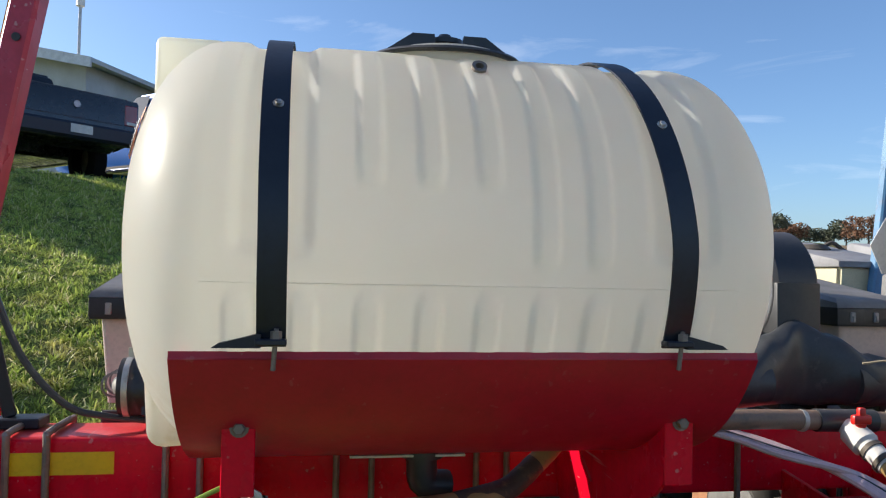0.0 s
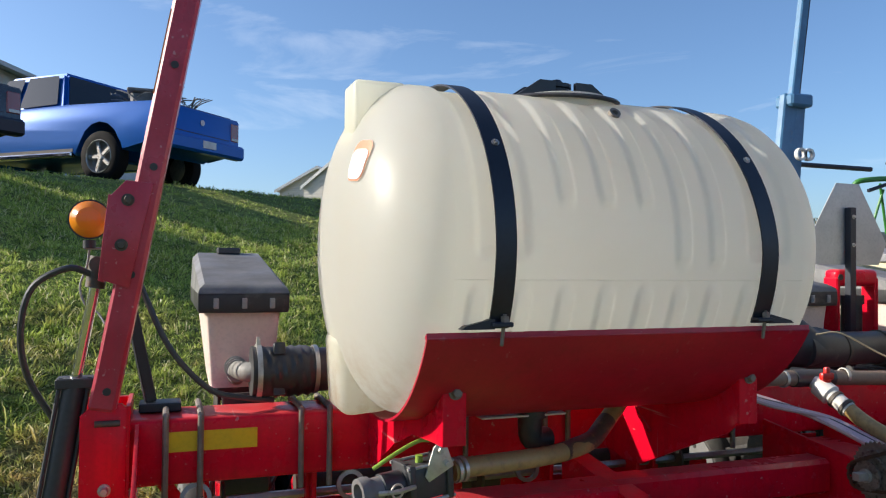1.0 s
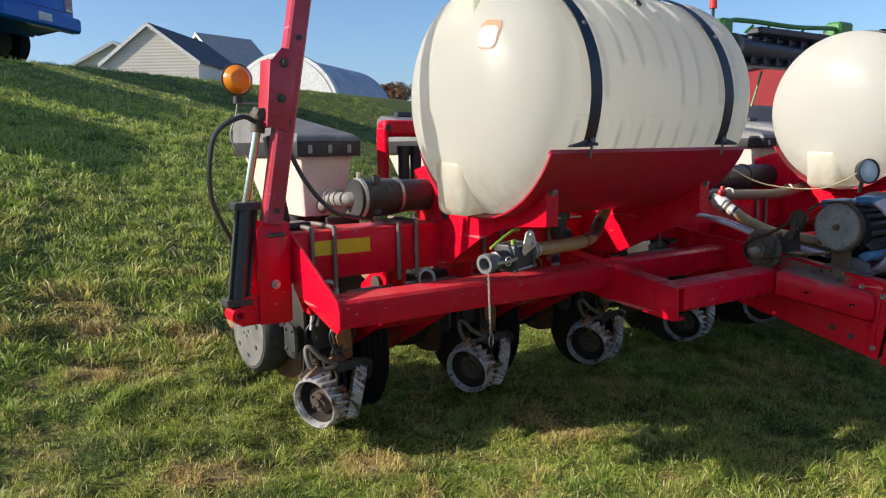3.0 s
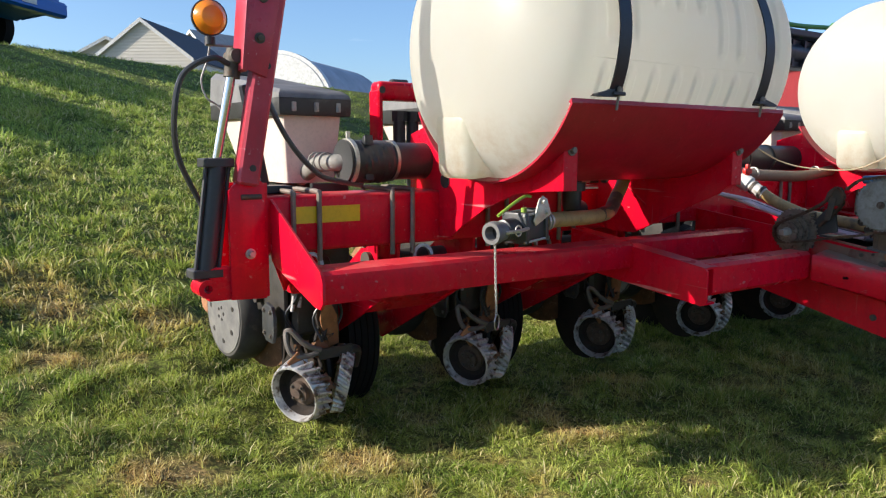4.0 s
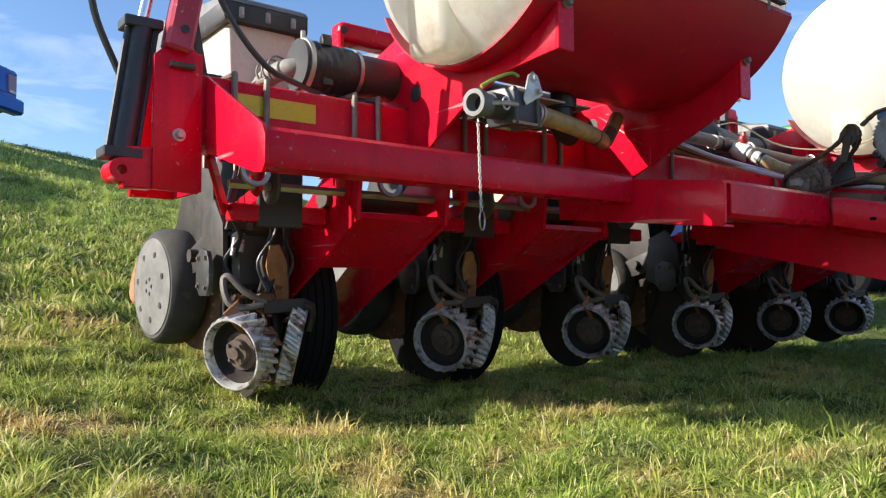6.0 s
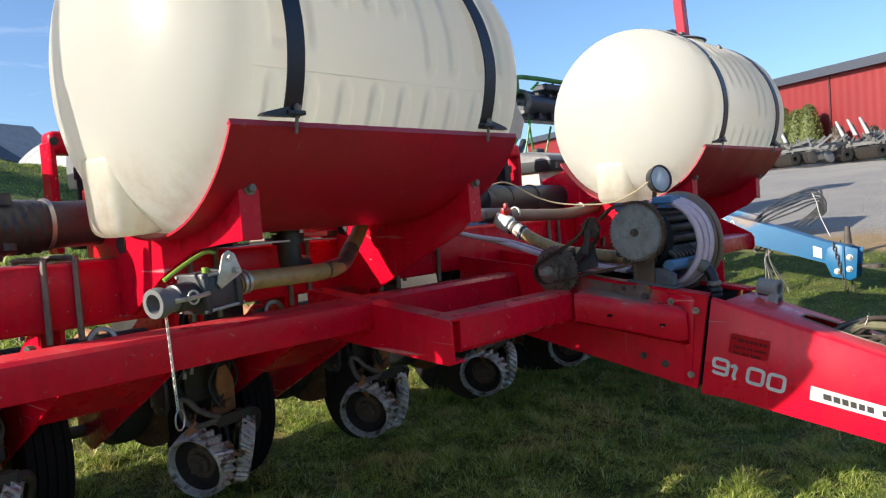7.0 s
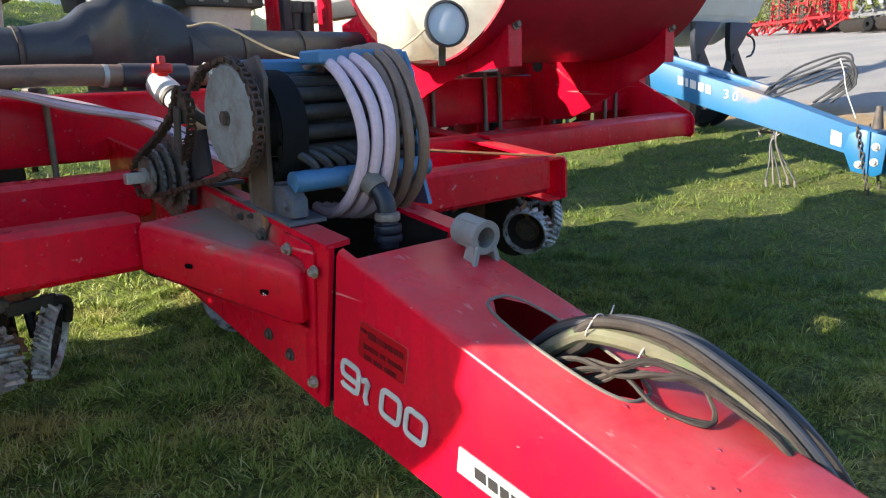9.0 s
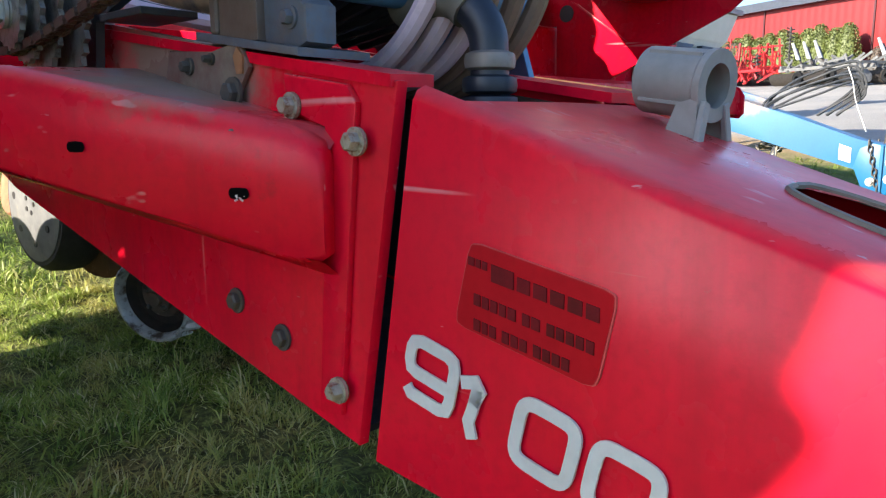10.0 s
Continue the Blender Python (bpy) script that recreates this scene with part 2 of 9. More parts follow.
def poly_tank_material():
    m, n, l, p = nodes_of("cream_polyethylene")
    g = n.new("ShaderNodeNewGeometry")
    pos = g.outputs["Position"]
    big, small = noise_tex(n, l, pos, 3.0, 5), noise_tex(n, l, pos, 120.0, 2)
    col = mixc(n, l, ramp(n, l, big, 0.35, 0.7), (0.870, 0.865, 0.795), (0.855, 0.835, 0.742))
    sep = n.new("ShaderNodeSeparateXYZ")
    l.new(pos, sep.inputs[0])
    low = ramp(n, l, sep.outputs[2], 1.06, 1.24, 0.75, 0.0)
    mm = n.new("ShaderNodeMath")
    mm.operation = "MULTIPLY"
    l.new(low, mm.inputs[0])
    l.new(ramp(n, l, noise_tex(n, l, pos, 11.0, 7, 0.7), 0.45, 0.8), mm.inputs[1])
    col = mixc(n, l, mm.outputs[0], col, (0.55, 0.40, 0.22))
    l.new(col, p.inputs["Base Color"])
    p.inputs["Roughness"].default_value = 0.36
    p.inputs["Specular IOR Level"].default_value = 0.45
    b = n.new("ShaderNodeBump")
    b.inputs["Strength"].default_value, b.inputs["Distance"].default_value = 0.05, 0.002
    l.new(small, b.inputs["Height"])
    l.new(b.outputs[0], p.inputs["Normal"])
    tr = n.new("ShaderNodeBsdfTranslucent")
    l.new(col, tr.inputs["Color"])
    mx = n.new("ShaderNodeMixShader")
    mx.inputs[0].default_value = 0.70
    l.new(p.outputs[0], mx.inputs[1])
    l.new(tr.outputs[0], mx.inputs[2])
    l.new(mx.outputs[0], n["Material Output"].inputs["Surface"])
    return m


TANK = poly_tank_material()


def glassy(name, colour, rough=0.1, trans=0.8):
    m, n, l, p = nodes_of(name)
    p.inputs["Base Color"].default_value = (*colour, 1)
    p.inputs["Roughness"].default_value, p.inputs["Transmission Weight"].default_value = rough, trans
    return m


AMBER = glassy("amber_lens", (1.0, 0.34, 0.02), 0.22, 0.45)
LENS = glassy("clear_lamp_glass", (0.80, 0.86, 0.90), 0.12, 0.35)
REDLENS = glassy("red_lens", (0.9, 0.05, 0.02), 0.2, 0.4)


def grass_tint(n, l, pos):
    """Lawn colour: fresh and dull green by noise, with dry straw patches."""
    a = noise_tex(n, l, pos, 0.9, 5, 0.6)
    b = noise_tex(n, l, pos, 7.0, 5, 0.65)
    col = mixc(n, l, ramp(n, l, a, 0.35, 0.65), (0.24, 0.365, 0.048), (0.42, 0.48, 0.088))
    col = mixc(n, l, ramp(n, l, b, 0.45, 0.72, 0, 0.7), col, (0.54, 0.53, 0.15))
    d = noise_tex(n, l, pos, 2.4, 6, 0.62)
    sep = n.new("ShaderNodeSeparateXYZ")
    l.new(pos, sep.inputs[0])
    bank = ramp(n, l, sep.outputs[1], 2.2, 4.5)       # the bank behind is lusher than the worn lawn in front
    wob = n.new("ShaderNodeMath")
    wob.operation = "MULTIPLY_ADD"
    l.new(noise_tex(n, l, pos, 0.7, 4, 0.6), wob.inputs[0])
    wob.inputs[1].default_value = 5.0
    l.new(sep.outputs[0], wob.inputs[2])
    east = ramp(n, l, wob.outputs[0], 1.6, 4.6)       # shade on the turf towards the yard, put into its green
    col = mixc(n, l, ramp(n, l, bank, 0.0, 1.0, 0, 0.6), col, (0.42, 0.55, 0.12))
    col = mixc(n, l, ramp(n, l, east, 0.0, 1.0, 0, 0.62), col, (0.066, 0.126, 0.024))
    mxm = n.new("ShaderNodeMath")
    mxm.operation = "MAXIMUM"
    l.new(bank, mxm.inputs[0])
    l.new(east, mxm.inputs[1])
    bank = mxm.outputs[0]
    dry = n.new("ShaderNodeMath")
    dry.operation = "MULTIPLY"
    l.new(ramp(n, l, d, 0.515, 0.61, 0, 0.78), dry.inputs[0])
    l.new(ramp(n, l, bank, 0.0, 1.0, 1.0, 0.18), dry.inputs[1])
    col = mixc(n, l, dry.outputs[0], col, (0.78, 0.54, 0.22))
    for c, r in (((-2.62, 1.66), 0.27), ((-2.66, 1.12), 0.19), ((-1.05, -0.17), 0.16), ((-2.47, 0.14), 0.19), ((-1.84, 0.04), 0.17)):
        mp = n.new("ShaderNodeMapping")         # mats of dead straw
        mp.inputs["Location"].default_value, mp.inputs["Scale"].default_value = (-c[0] / r, -c[1] / r, 0), (1 / r, 1 / r, 0)
        l.new(pos, mp.inputs["Vector"])
        ln = n.new("ShaderNodeVectorMath")
        ln.operation = "LENGTH"
        l.new(mp.outputs[0], ln.inputs[0])
        ad = n.new("ShaderNodeMath")
        ad.operation = "MULTIPLY_ADD"
        l.new(noise_tex(n, l, pos, 9.0, 6, 0.7), ad.inputs[0])
        ad.inputs[1].default_value = 2.2
        l.new(ln.outputs["Value"], ad.inputs[2])
        col = mixc(n, l, ramp(n, l, ad.outputs[0], 1.45, 2.15, 0.9, 0.0), col, (0.70, 0.47, 0.21))
    e = noise_tex(n, l, pos, 3.3, 4, 0.55)
    col = mixc(n, l, ramp(n, l, e, 0.32, 0.47, 0.85, 0.0), col, (0.060, 0.130, 0.026))
    return col, east


def ground_material():
    m, n, l, p = nodes_of("lawn_dirt_and_gravel")
    g = n.new("ShaderNodeNewGeometry")
    pos = g.outputs["Position"]
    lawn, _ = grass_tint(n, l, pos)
    lawn = mixc(n, l, ramp(n, l, noise_tex(n, l, pos, 45.0, 4, 0.7), 0.34, 0.58, 0.25, 0.9), lawn, (0.050, 0.048, 0.018))
    stone = noise_tex(n, l, pos, 30.0, 6, 0.75)
    gravel = mixc(n, l, ramp(n, l, stone, 0.35, 0.68), (0.20, 0.19, 0.175), (0.33, 0.315, 0.29))
    gravel = mixc(n, l, ramp(n, l, noise_tex(n, l, pos, 0.35, 5), 0.40, 0.62, 0, 0.55), gravel, (0.37, 0.335, 0.29))
    dirt = mixc(n, l, ramp(n, l, noise_tex(n, l, pos, 9.0, 6, 0.7), 0.35, 0.7), (0.34, 0.23, 0.13), (0.24, 0.18, 0.09))
    # distance past the edge of the yard, with a ragged border
    dot = n.new("ShaderNodeVectorMath")
    dot.operation = "DOT_PRODUCT"
    dot.inputs[1].default_value = (0.92, -0.38, 0)
    l.new(pos, dot.inputs[0])
    add = n.new("ShaderNodeMath")
    add.operation = "MULTIPLY_ADD"
    l.new(noise_tex(n, l, pos, 0.8, 6, 0.65), add.inputs[0])
    add.inputs[1].default_value = 2.6
    l.new(dot.outputs["Value"], add.inputs[2])
    col = mixc(n, l, ramp(n, l, add.outputs[0], 7.1, 7.7), lawn, dirt)
    col = mixc(n, l, ramp(n, l, add.outputs[0], 8.3, 9.3), col, gravel)
    l.new(col, p.inputs["Base Color"])
    p.inputs["Roughness"].default_value = 0.9
    p.inputs["Specular IOR Level"].default_value = 0.15
    b = n.new("ShaderNodeBump")
    b.inputs["Strength"].default_value, b.inputs["Distance"].default_value = 0.8, 0.02
    l.new(stone, b.inputs["Height"])
    l.new(b.outputs[0], p.inputs["Normal"])
    return m


def blade_material():
    m, n, l, p = nodes_of("grass_blades")
    g = n.new("ShaderNodeNewGeometry")
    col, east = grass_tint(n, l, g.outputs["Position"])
    isl = g.outputs["Random Per Island"]
    # pale and dry tints held back where shade is put into the turf colour
    few = n.new("ShaderNodeMath")
    few.operation = "MULTIPLY"
    l.new(ramp(n, l, isl, 0.25, 1.0, 0, 0.60), few.inputs[0])
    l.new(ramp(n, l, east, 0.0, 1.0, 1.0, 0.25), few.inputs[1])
    col = mixc(n, l, few.outputs[0], col, (0.60, 0.64, 0.17))
    col = mixc(n, l, ramp(n, l, isl, 0.0, 0.35, 0.65, 0.0), col, (0.050, 0.095, 0.018))
    dry = n.new("ShaderNodeMath")
    dry.operation = "MULTIPLY"
    l.new(ramp(n, l, isl, 0.86, 0.90, 0, 0.8), dry.inputs[0])
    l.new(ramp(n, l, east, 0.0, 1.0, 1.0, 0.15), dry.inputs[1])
    col = mixc(n, l, dry.outputs[0], col, (0.80, 0.68, 0.40))
    l.new(col, p.inputs["Base Color"])
    p.inputs["Roughness"].default_value = 0.45
    p.inputs["Specular IOR Level"].default_value = 0.25
    tr = n.new("ShaderNodeBsdfTranslucent")
    l.new(col, tr.inputs["Color"])
    mx = n.new("ShaderNodeMixShader")
    mx.inputs[0].default_value = 0.40
    l.new(p.outputs[0], mx.inputs[1])
    l.new(tr.outputs[0], mx.inputs[2])
    l.new(mx.outputs[0], n["Material Output"].inputs["Surface"])
    return m


GROUND, BLADES = ground_material(), blade_material()

# ---- builders ----
BASE = {}


def thing(name, label, category, base=(0, 0, 0), group="", kind=""):
    ob = new(name)
    ob.location = base
    ob.empty_display_size = 0.1
    BASE[ob] = Vector(base)
    return tagged(ob, label, category, group, kind)


def mesh_of(bm, name, material, base, angle=35):
    bmesh.ops.recalc_face_normals(bm, faces=bm.faces)
    if base.length:
        bm.transform(Matrix.Translation(-base))
    me = bpy.data.meshes.new(name)
    bm.to_mesh(me)
    bm.free()
    me.materials.append(material)
    me.polygons.foreach_set("use_smooth", [True] * len(me.polygons))
    me.set_sharp_from_angle(angle=radians(angle))
    return me


def part(name, bm, material, parent=None, label="", angle=35):
    base = BASE[parent] if parent else Vector((0, 0, 0))
    ob = new(name, mesh_of(bm, name, material, base, angle))
    if parent:
        ob.parent = parent
    BASE[ob] = base
    if label:
        ob["label"] = label
    return ob


def again(ob, m, parent=None):
    """Another object on the same mesh, moved by m."""
    o = new(ob.name.split(".")[0], ob.data)
    o.parent = parent or ob.parent
    o.matrix_basis = m @ ob.matrix_basis
    BASE[o] = BASE[ob]
    if "label" in ob:
        o["label"] = ob["label"]
    return o


def B():
    return bmesh.new()


def box(bm, lo, hi, bev=0.0, m=None, seg=1):
    c, d = (Vector(lo) + Vector(hi)) / 2, Vector(hi) - Vector(lo)
    t = Matrix.Translation(c) @ Matrix.Diagonal((*d, 1))
    vs = bmesh.ops.create_cube(bm, size=1, matrix=(m @ t) if m else t)["verts"]
    if bev:
        es = list({e for v in vs for e in v.link_edges})
        bmesh.ops.bevel(bm, geom=es, offset=bev, segments=seg, profile=0.5, affect="EDGES")
    return bm


def prism(bm, pts, axis, a, b, bev=0.0):
    """A flat outline pulled from a to b along an axis; its points are the other two coordinates in order."""
    def at(u, v, w):
        return {"x": (w, u, v), "y": (u, w, v), "z": (u, v, w)}[axis]
    lo = [bm.verts.new(at(u, v, a)) for u, v in pts]
    hi = [bm.verts.new(at(u, v, b)) for u, v in pts]
    n = len(pts)
    fs = [bm.faces.new(lo), bm.faces.new(hi[::-1])]
    for i in range(n):
        fs.append(bm.faces.new((lo[i], hi[i], hi[(i + 1) % n], lo[(i + 1) % n])))
    if bev:
        es = list({e for f in fs[:2] for e in f.edges})
        bmesh.ops.bevel(bm, geom=es, offset=bev, segments=2, profile=0.5, affect="EDGES")
    return bm


def axis_frame(p0, p1):
    p0, p1 = Vector(p0), Vector(p1)
    return Matrix.Translation(p0) @ (p1 - p0).to_track_quat("Z", "Y").to_matrix().to_4x4(), (p1 - p0).length


def lathe(bm, prof, m, n=24, arc=None):
    """Turns a profile of (radius, height) round the z axis of m."""
    rings = []
    for r, h in prof:
        if r < 1e-6:
            rings.append([bm.verts.new(m @ Vector((0, 0, h)))])
        else:
            rings.append([bm.verts.new(m @ Vector((r * math.cos(2 * math.pi * i / n), r * math.sin(2 * math.pi * i / n), h))) for i in range(n)])
    for a, b in zip(rings, rings[1:]):
        for i in range(n):
            j = (i + 1) % n
            q = [a[i % len(a)], a[j % len(a)], b[j % len(b)], b[i % len(b)]]
            q = [v for k, v in enumerate(q) if v not in q[:k]]
            if len(q) > 2:
                bm.faces.new(q)
    return bm


def rod(bm, p0, p1, r, r2=None, n=14):
    m, h = axis_frame(p0, p1)
    r2 = r if r2 is None else r2
    return lathe(bm, [(0, 0), (r, 0), (r2, h), (0, h)], m, n)


def pipe(bm, p0, p1, r, inner, n=20):
    m, h = axis_frame(p0, p1)
    return lathe(bm, [(inner, 0), (r, 0), (r, h), (inner, h), (inner, 0)], m, n)


def bolt(bm, p, nrm, r=0.012, h=0.010):
    m, _ = axis_frame(p, Vector(p) + Vector(nrm))
    lathe(bm, [(0, h * 0.4), (r * 1.45, h * 0.4), (r * 1.45, 0)], m, 14)
    lathe(bm, [(r, 0), (r, h * 1.2), (r * 0.8, h * 1.5), (0, h * 1.5)], m, 6)
    return bm


def spline(pts, step=6):
    ps = [Vector(p) for p in pts]
    ps = [ps[0] * 2 - ps[1], *ps, ps[-1] * 2 - ps[-2]]
    out = []
    for a, b, c, d in zip(ps, ps[1:], ps[2:], ps[3:]):
        for i in range(step):
            t = i / step
            out.append(0.5 * (2 * b + (c - a) * t + (2 * a - 5 * b + 4 * c - d) * t * t + (3 * b - a - 3 * c + d) * t ** 3))
    return out + [ps[-2]]


def tube(bm, pts, r, n=10, step=6, smooth=True):
    """A round hose along points."""
    ps = spline(pts, step) if smooth else [Vector(p) for p in pts]
    up, prev = Vector((0.13, 0.21, 0.97)), None
    rings = []
    for i, p in enumerate(ps):
        d = (ps[min(i + 1, len(ps) - 1)] - ps[max(i - 1, 0)]).normalized()
        s = d.cross(up if prev is None else prev)
        if s.length < 1e-4:
            s = d.cross(Vector((1, 0, 0)))
        s.normalize()
        prev = s.cross(d).normalized()
        rings.append([bm.verts.new(p + (s * math.cos(2 * math.pi * k / n) + prev * math.sin(2 * math.pi * k / n)) * r) for k in range(n)])
    for a, b in zip(rings, rings[1:]):
        for k in range(n):
            bm.faces.new((a[k], a[(k + 1) % n], b[(k + 1) % n], b[k]))
    bm.faces.new(rings[0][::-1])
    bm.faces.new(rings[-1])
    return bm


def quad_beam(bm, a, b, w, h, bev=0.006):
    """A square-section bar from a to b, w wide and h high."""
    m, ln = axis_frame(a, b)
    d = (Vector(b) - Vector(a)).normalized()
    side = d.cross(Vector((0, 0, 1)))
    side = side.normalized() if side.length > 1e-3 else Vector((1, 0, 0))
    top = side.cross(d)
    r = Matrix((side, top, -d)).transposed().to_4x4()
    return box(bm, (-w / 2, -h / 2, -ln / 2), (w / 2, h / 2, ln / 2), bev, Matrix.Translation((Vector(a) + Vector(b)) / 2) @ r)


# ---- ground ----
def turf(x, y):
    """Clumps and hollows of the uneven sward."""
    small = np.sin(15.3 * x + 2.4 * np.sin(9.1 * y + 1.3)) * np.sin(13.7 * y + 2.2 * np.sin(8.3 * x))
    large = np.sin(7.1 * x + 1.9 * np.sin(4.3 * y)) * np.sin(6.3 * y + 1.7 * np.sin(5.1 * x + 0.8))
    return 0.013 * small + 0.018 * large


def height(x, y):
    """The lawn: level under the planter, a bank up to a terrace behind, a gentle rise to the yard."""
    u = -0.508 * (x + 1.6) + 0.861 * (y - 10.4)
    s = 0.314 * u + 2.57
    bank = np.where(s > 12, s, np.log1p(np.exp(np.clip(s, -40, 40) * 7.0)) / 7.0)
    bank = np.where(bank > 2.3, 2.3 + 0.33 * np.tanh((bank - 2.3) / 0.33) + 0.082 * np.clip(u - 4.0, 0, 55), bank)
    e = np.clip(x - 2.5, 0, 52)
    east = 0.068 * e * np.clip(e / 3.0, 0, 1)
    top = np.maximum(bank, east)
    near = np.exp(-((x + 0.5) ** 2 + (y + 0.5) ** 2) / 60.0)
    bumps = 0.020 * np.sin(1.9 * x + 0.7) * np.sin(1.6 * y + 0.3) + 0.012 * np.sin(4.3 * x - 1.1 * y)
    return top + (bumps + turf(x, y)) * near


def make_ground():
    k = np.linspace(-1, 1, 401)
    g = np.sinh(k * 7.2) / np.sinh(7.2) * 900
    X, Y = np.meshgrid(g - 0.5, g + 2.0, indexing="ij")
    Z = height(X, Y)
    n = len(k)
    me = bpy.data.meshes.new("ground")
    i = np.arange((n - 1) * n).reshape(n - 1, n)[:, :-1].ravel()
    faces = np.stack([i, i + n, i + n + 1, i + 1], 1)
    me.from_pydata(np.stack([X.ravel(), Y.ravel(), Z.ravel()], 1).tolist(), [], faces.tolist())
    me.polygons.foreach_set("use_smooth", [True] * len(me.polygons))
    me.materials.append(GROUND)
    tagged(new("ground", me), "mown lawn bank with dry straw patches and a gravel yard", "lawn", kind="structure")


def blades(name, tufts, per, x0, x1, y0, y1, hgt, wid, seed, spread=0.022):
    """Tufts of bent grass blades: each tuft leans its own way and its blades spread outwards."""
    rng = np.random.default_rng(seed)
    tx, ty = rng.uniform(x0, x1, tufts), rng.uniform(y0, y1, tufts)
    keep = 0.92 * tx - 0.38 * ty + rng.normal(0, 0.25, tufts) < 6.0
    gap = np.sin(17 * tx + 3 * np.sin(11 * ty)) * np.sin(15 * ty + 3 * np.sin(13 * tx))
    keep &= gap + rng.normal(0, 0.35, tufts) > -0.45
    tx, ty = tx[keep], ty[keep]
    k = len(tx)
    wave = 0.5 + 0.5 * np.sin(5.1 * tx + 2.0 * np.sin(3.3 * ty)) * np.sin(4.7 * ty + 1.7 * np.sin(2.9 * tx))
    tuft = 0.5 + 0.5 * np.sin(15.3 * tx + 2.4 * np.sin(9.1 * ty + 1.3)) * np.sin(13.7 * ty + 2.2 * np.sin(8.3 * tx))
    wave = 0.45 * wave + 0.75 * tuft ** 2
    th = hgt * (0.34 + 0.95 * wave ** 1.5 * rng.uniform(0.5, 1.2, k) + 0.9 * rng.uniform(0, 1, k) ** 4)
    ta, tl = rng.uniform(0, 2 * np.pi, k), rng.uniform(0.1, 1.1, k)
    r = np.repeat(np.arange(k), per)
    n = len(r)
    oa, od = rng.uniform(0, 2 * np.pi, n), np.abs(rng.normal(0, spread, n))
    x, y = tx[r] + np.cos(oa) * od, ty[r] + np.sin(oa) * od
    h = th[r] * rng.uniform(0.45, 1.15, n)
    w = wid * rng.uniform(0.6, 1.5, n)
    out = rng.uniform(0.0, 1.1, n)
    lx = h * (np.cos(oa) * out + np.cos(ta[r]) * tl[r]) * 1.25
    ly = h * (np.sin(oa) * out + np.sin(ta[r]) * tl[r]) * 1.25
    up = h / np.sqrt(1 + 0.8 * (lx ** 2 + ly ** 2) / h ** 2)
    a = rng.uniform(0, 2 * np.pi, n)
    z = height(x, y) - 0.004
    cx, sx = np.cos(a) * w / 2, np.sin(a) * w / 2
    v = np.empty((n, 5, 3))
    v[:, 0] = np.stack([x - cx, y - sx, z], 1)
    v[:, 1] = np.stack([x + cx, y + sx, z], 1)
    v[:, 2] = np.stack([x - cx * .8 + lx * .38, y - sx * .8 + ly * .38, z + up * .66], 1)
    v[:, 3] = np.stack([x + cx * .8 + lx * .38, y + sx * .8 + ly * .38, z + up * .66], 1)
    v[:, 4] = np.stack([x + lx, y + ly, z + up], 1)
    i = (np.arange(n) * 5)[:, None]
    me = bpy.data.meshes.new(name)
    me.vertices.add(n * 5)
    me.vertices.foreach_set("co", v.ravel())
    loops = np.concatenate([i + np.array([[0, 1, 3, 2]]), i + np.array([[2, 3, 4]])], 1)
    me.loops.add(loops.size)
    me.loops.foreach_set("vertex_index", loops.ravel())
    me.polygons.add(n * 2)
    starts = (np.arange(n) * 7)[:, None] + np.array([[0, 4]])
    me.polygons.foreach_set("loop_start", starts.ravel())
    me.materials.append(BLADES)
    me.update(calc_edges=True)
    me.validate()
    return tagged(new(name, me), "short mown green grass with dry straw blades", "grass", kind="stuff")


make_ground()
blades("grass", 36000, 15, -4.5, 2.5, -2.3, 1.3, 0.037, 0.0030, 1)
blades("grass", 16000, 10, -7.5, 6.5, -3.3, 6.5, 0.050, 0.0045, 2, 0.035)
blades("grass", 14000, 8, -14.0, 6.0, 2.0, 14.0, 0.060, 0.012, 3, 0.05)
blades("grass", 30000, 9, -8.5, 0.5, 1.2, 8.5, 0.062, 0.0085, 6, 0.035)
blades("grass", 3600, 24, -7.5, 3.0, -2.6, 4.5, 0.052, 0.0036, 5, 0.045)
blades("grass", 1400, 14, 2.2, 7.0, -3.0, 4.0, 0.055, 0.006, 4, 0.03)

# ---- planter frame ----
PLANTER = thing("planter_frame", "red painted steel planter frame with toolbar, braces and tongue", "planter frame", (0, 0, 0.87))


UBOLT = surf("dull_steel", (0.26, 0.22, 0.19), 0.55, metal=0.5, dirt=(0.16, 0.10, 0.07), scale=20)


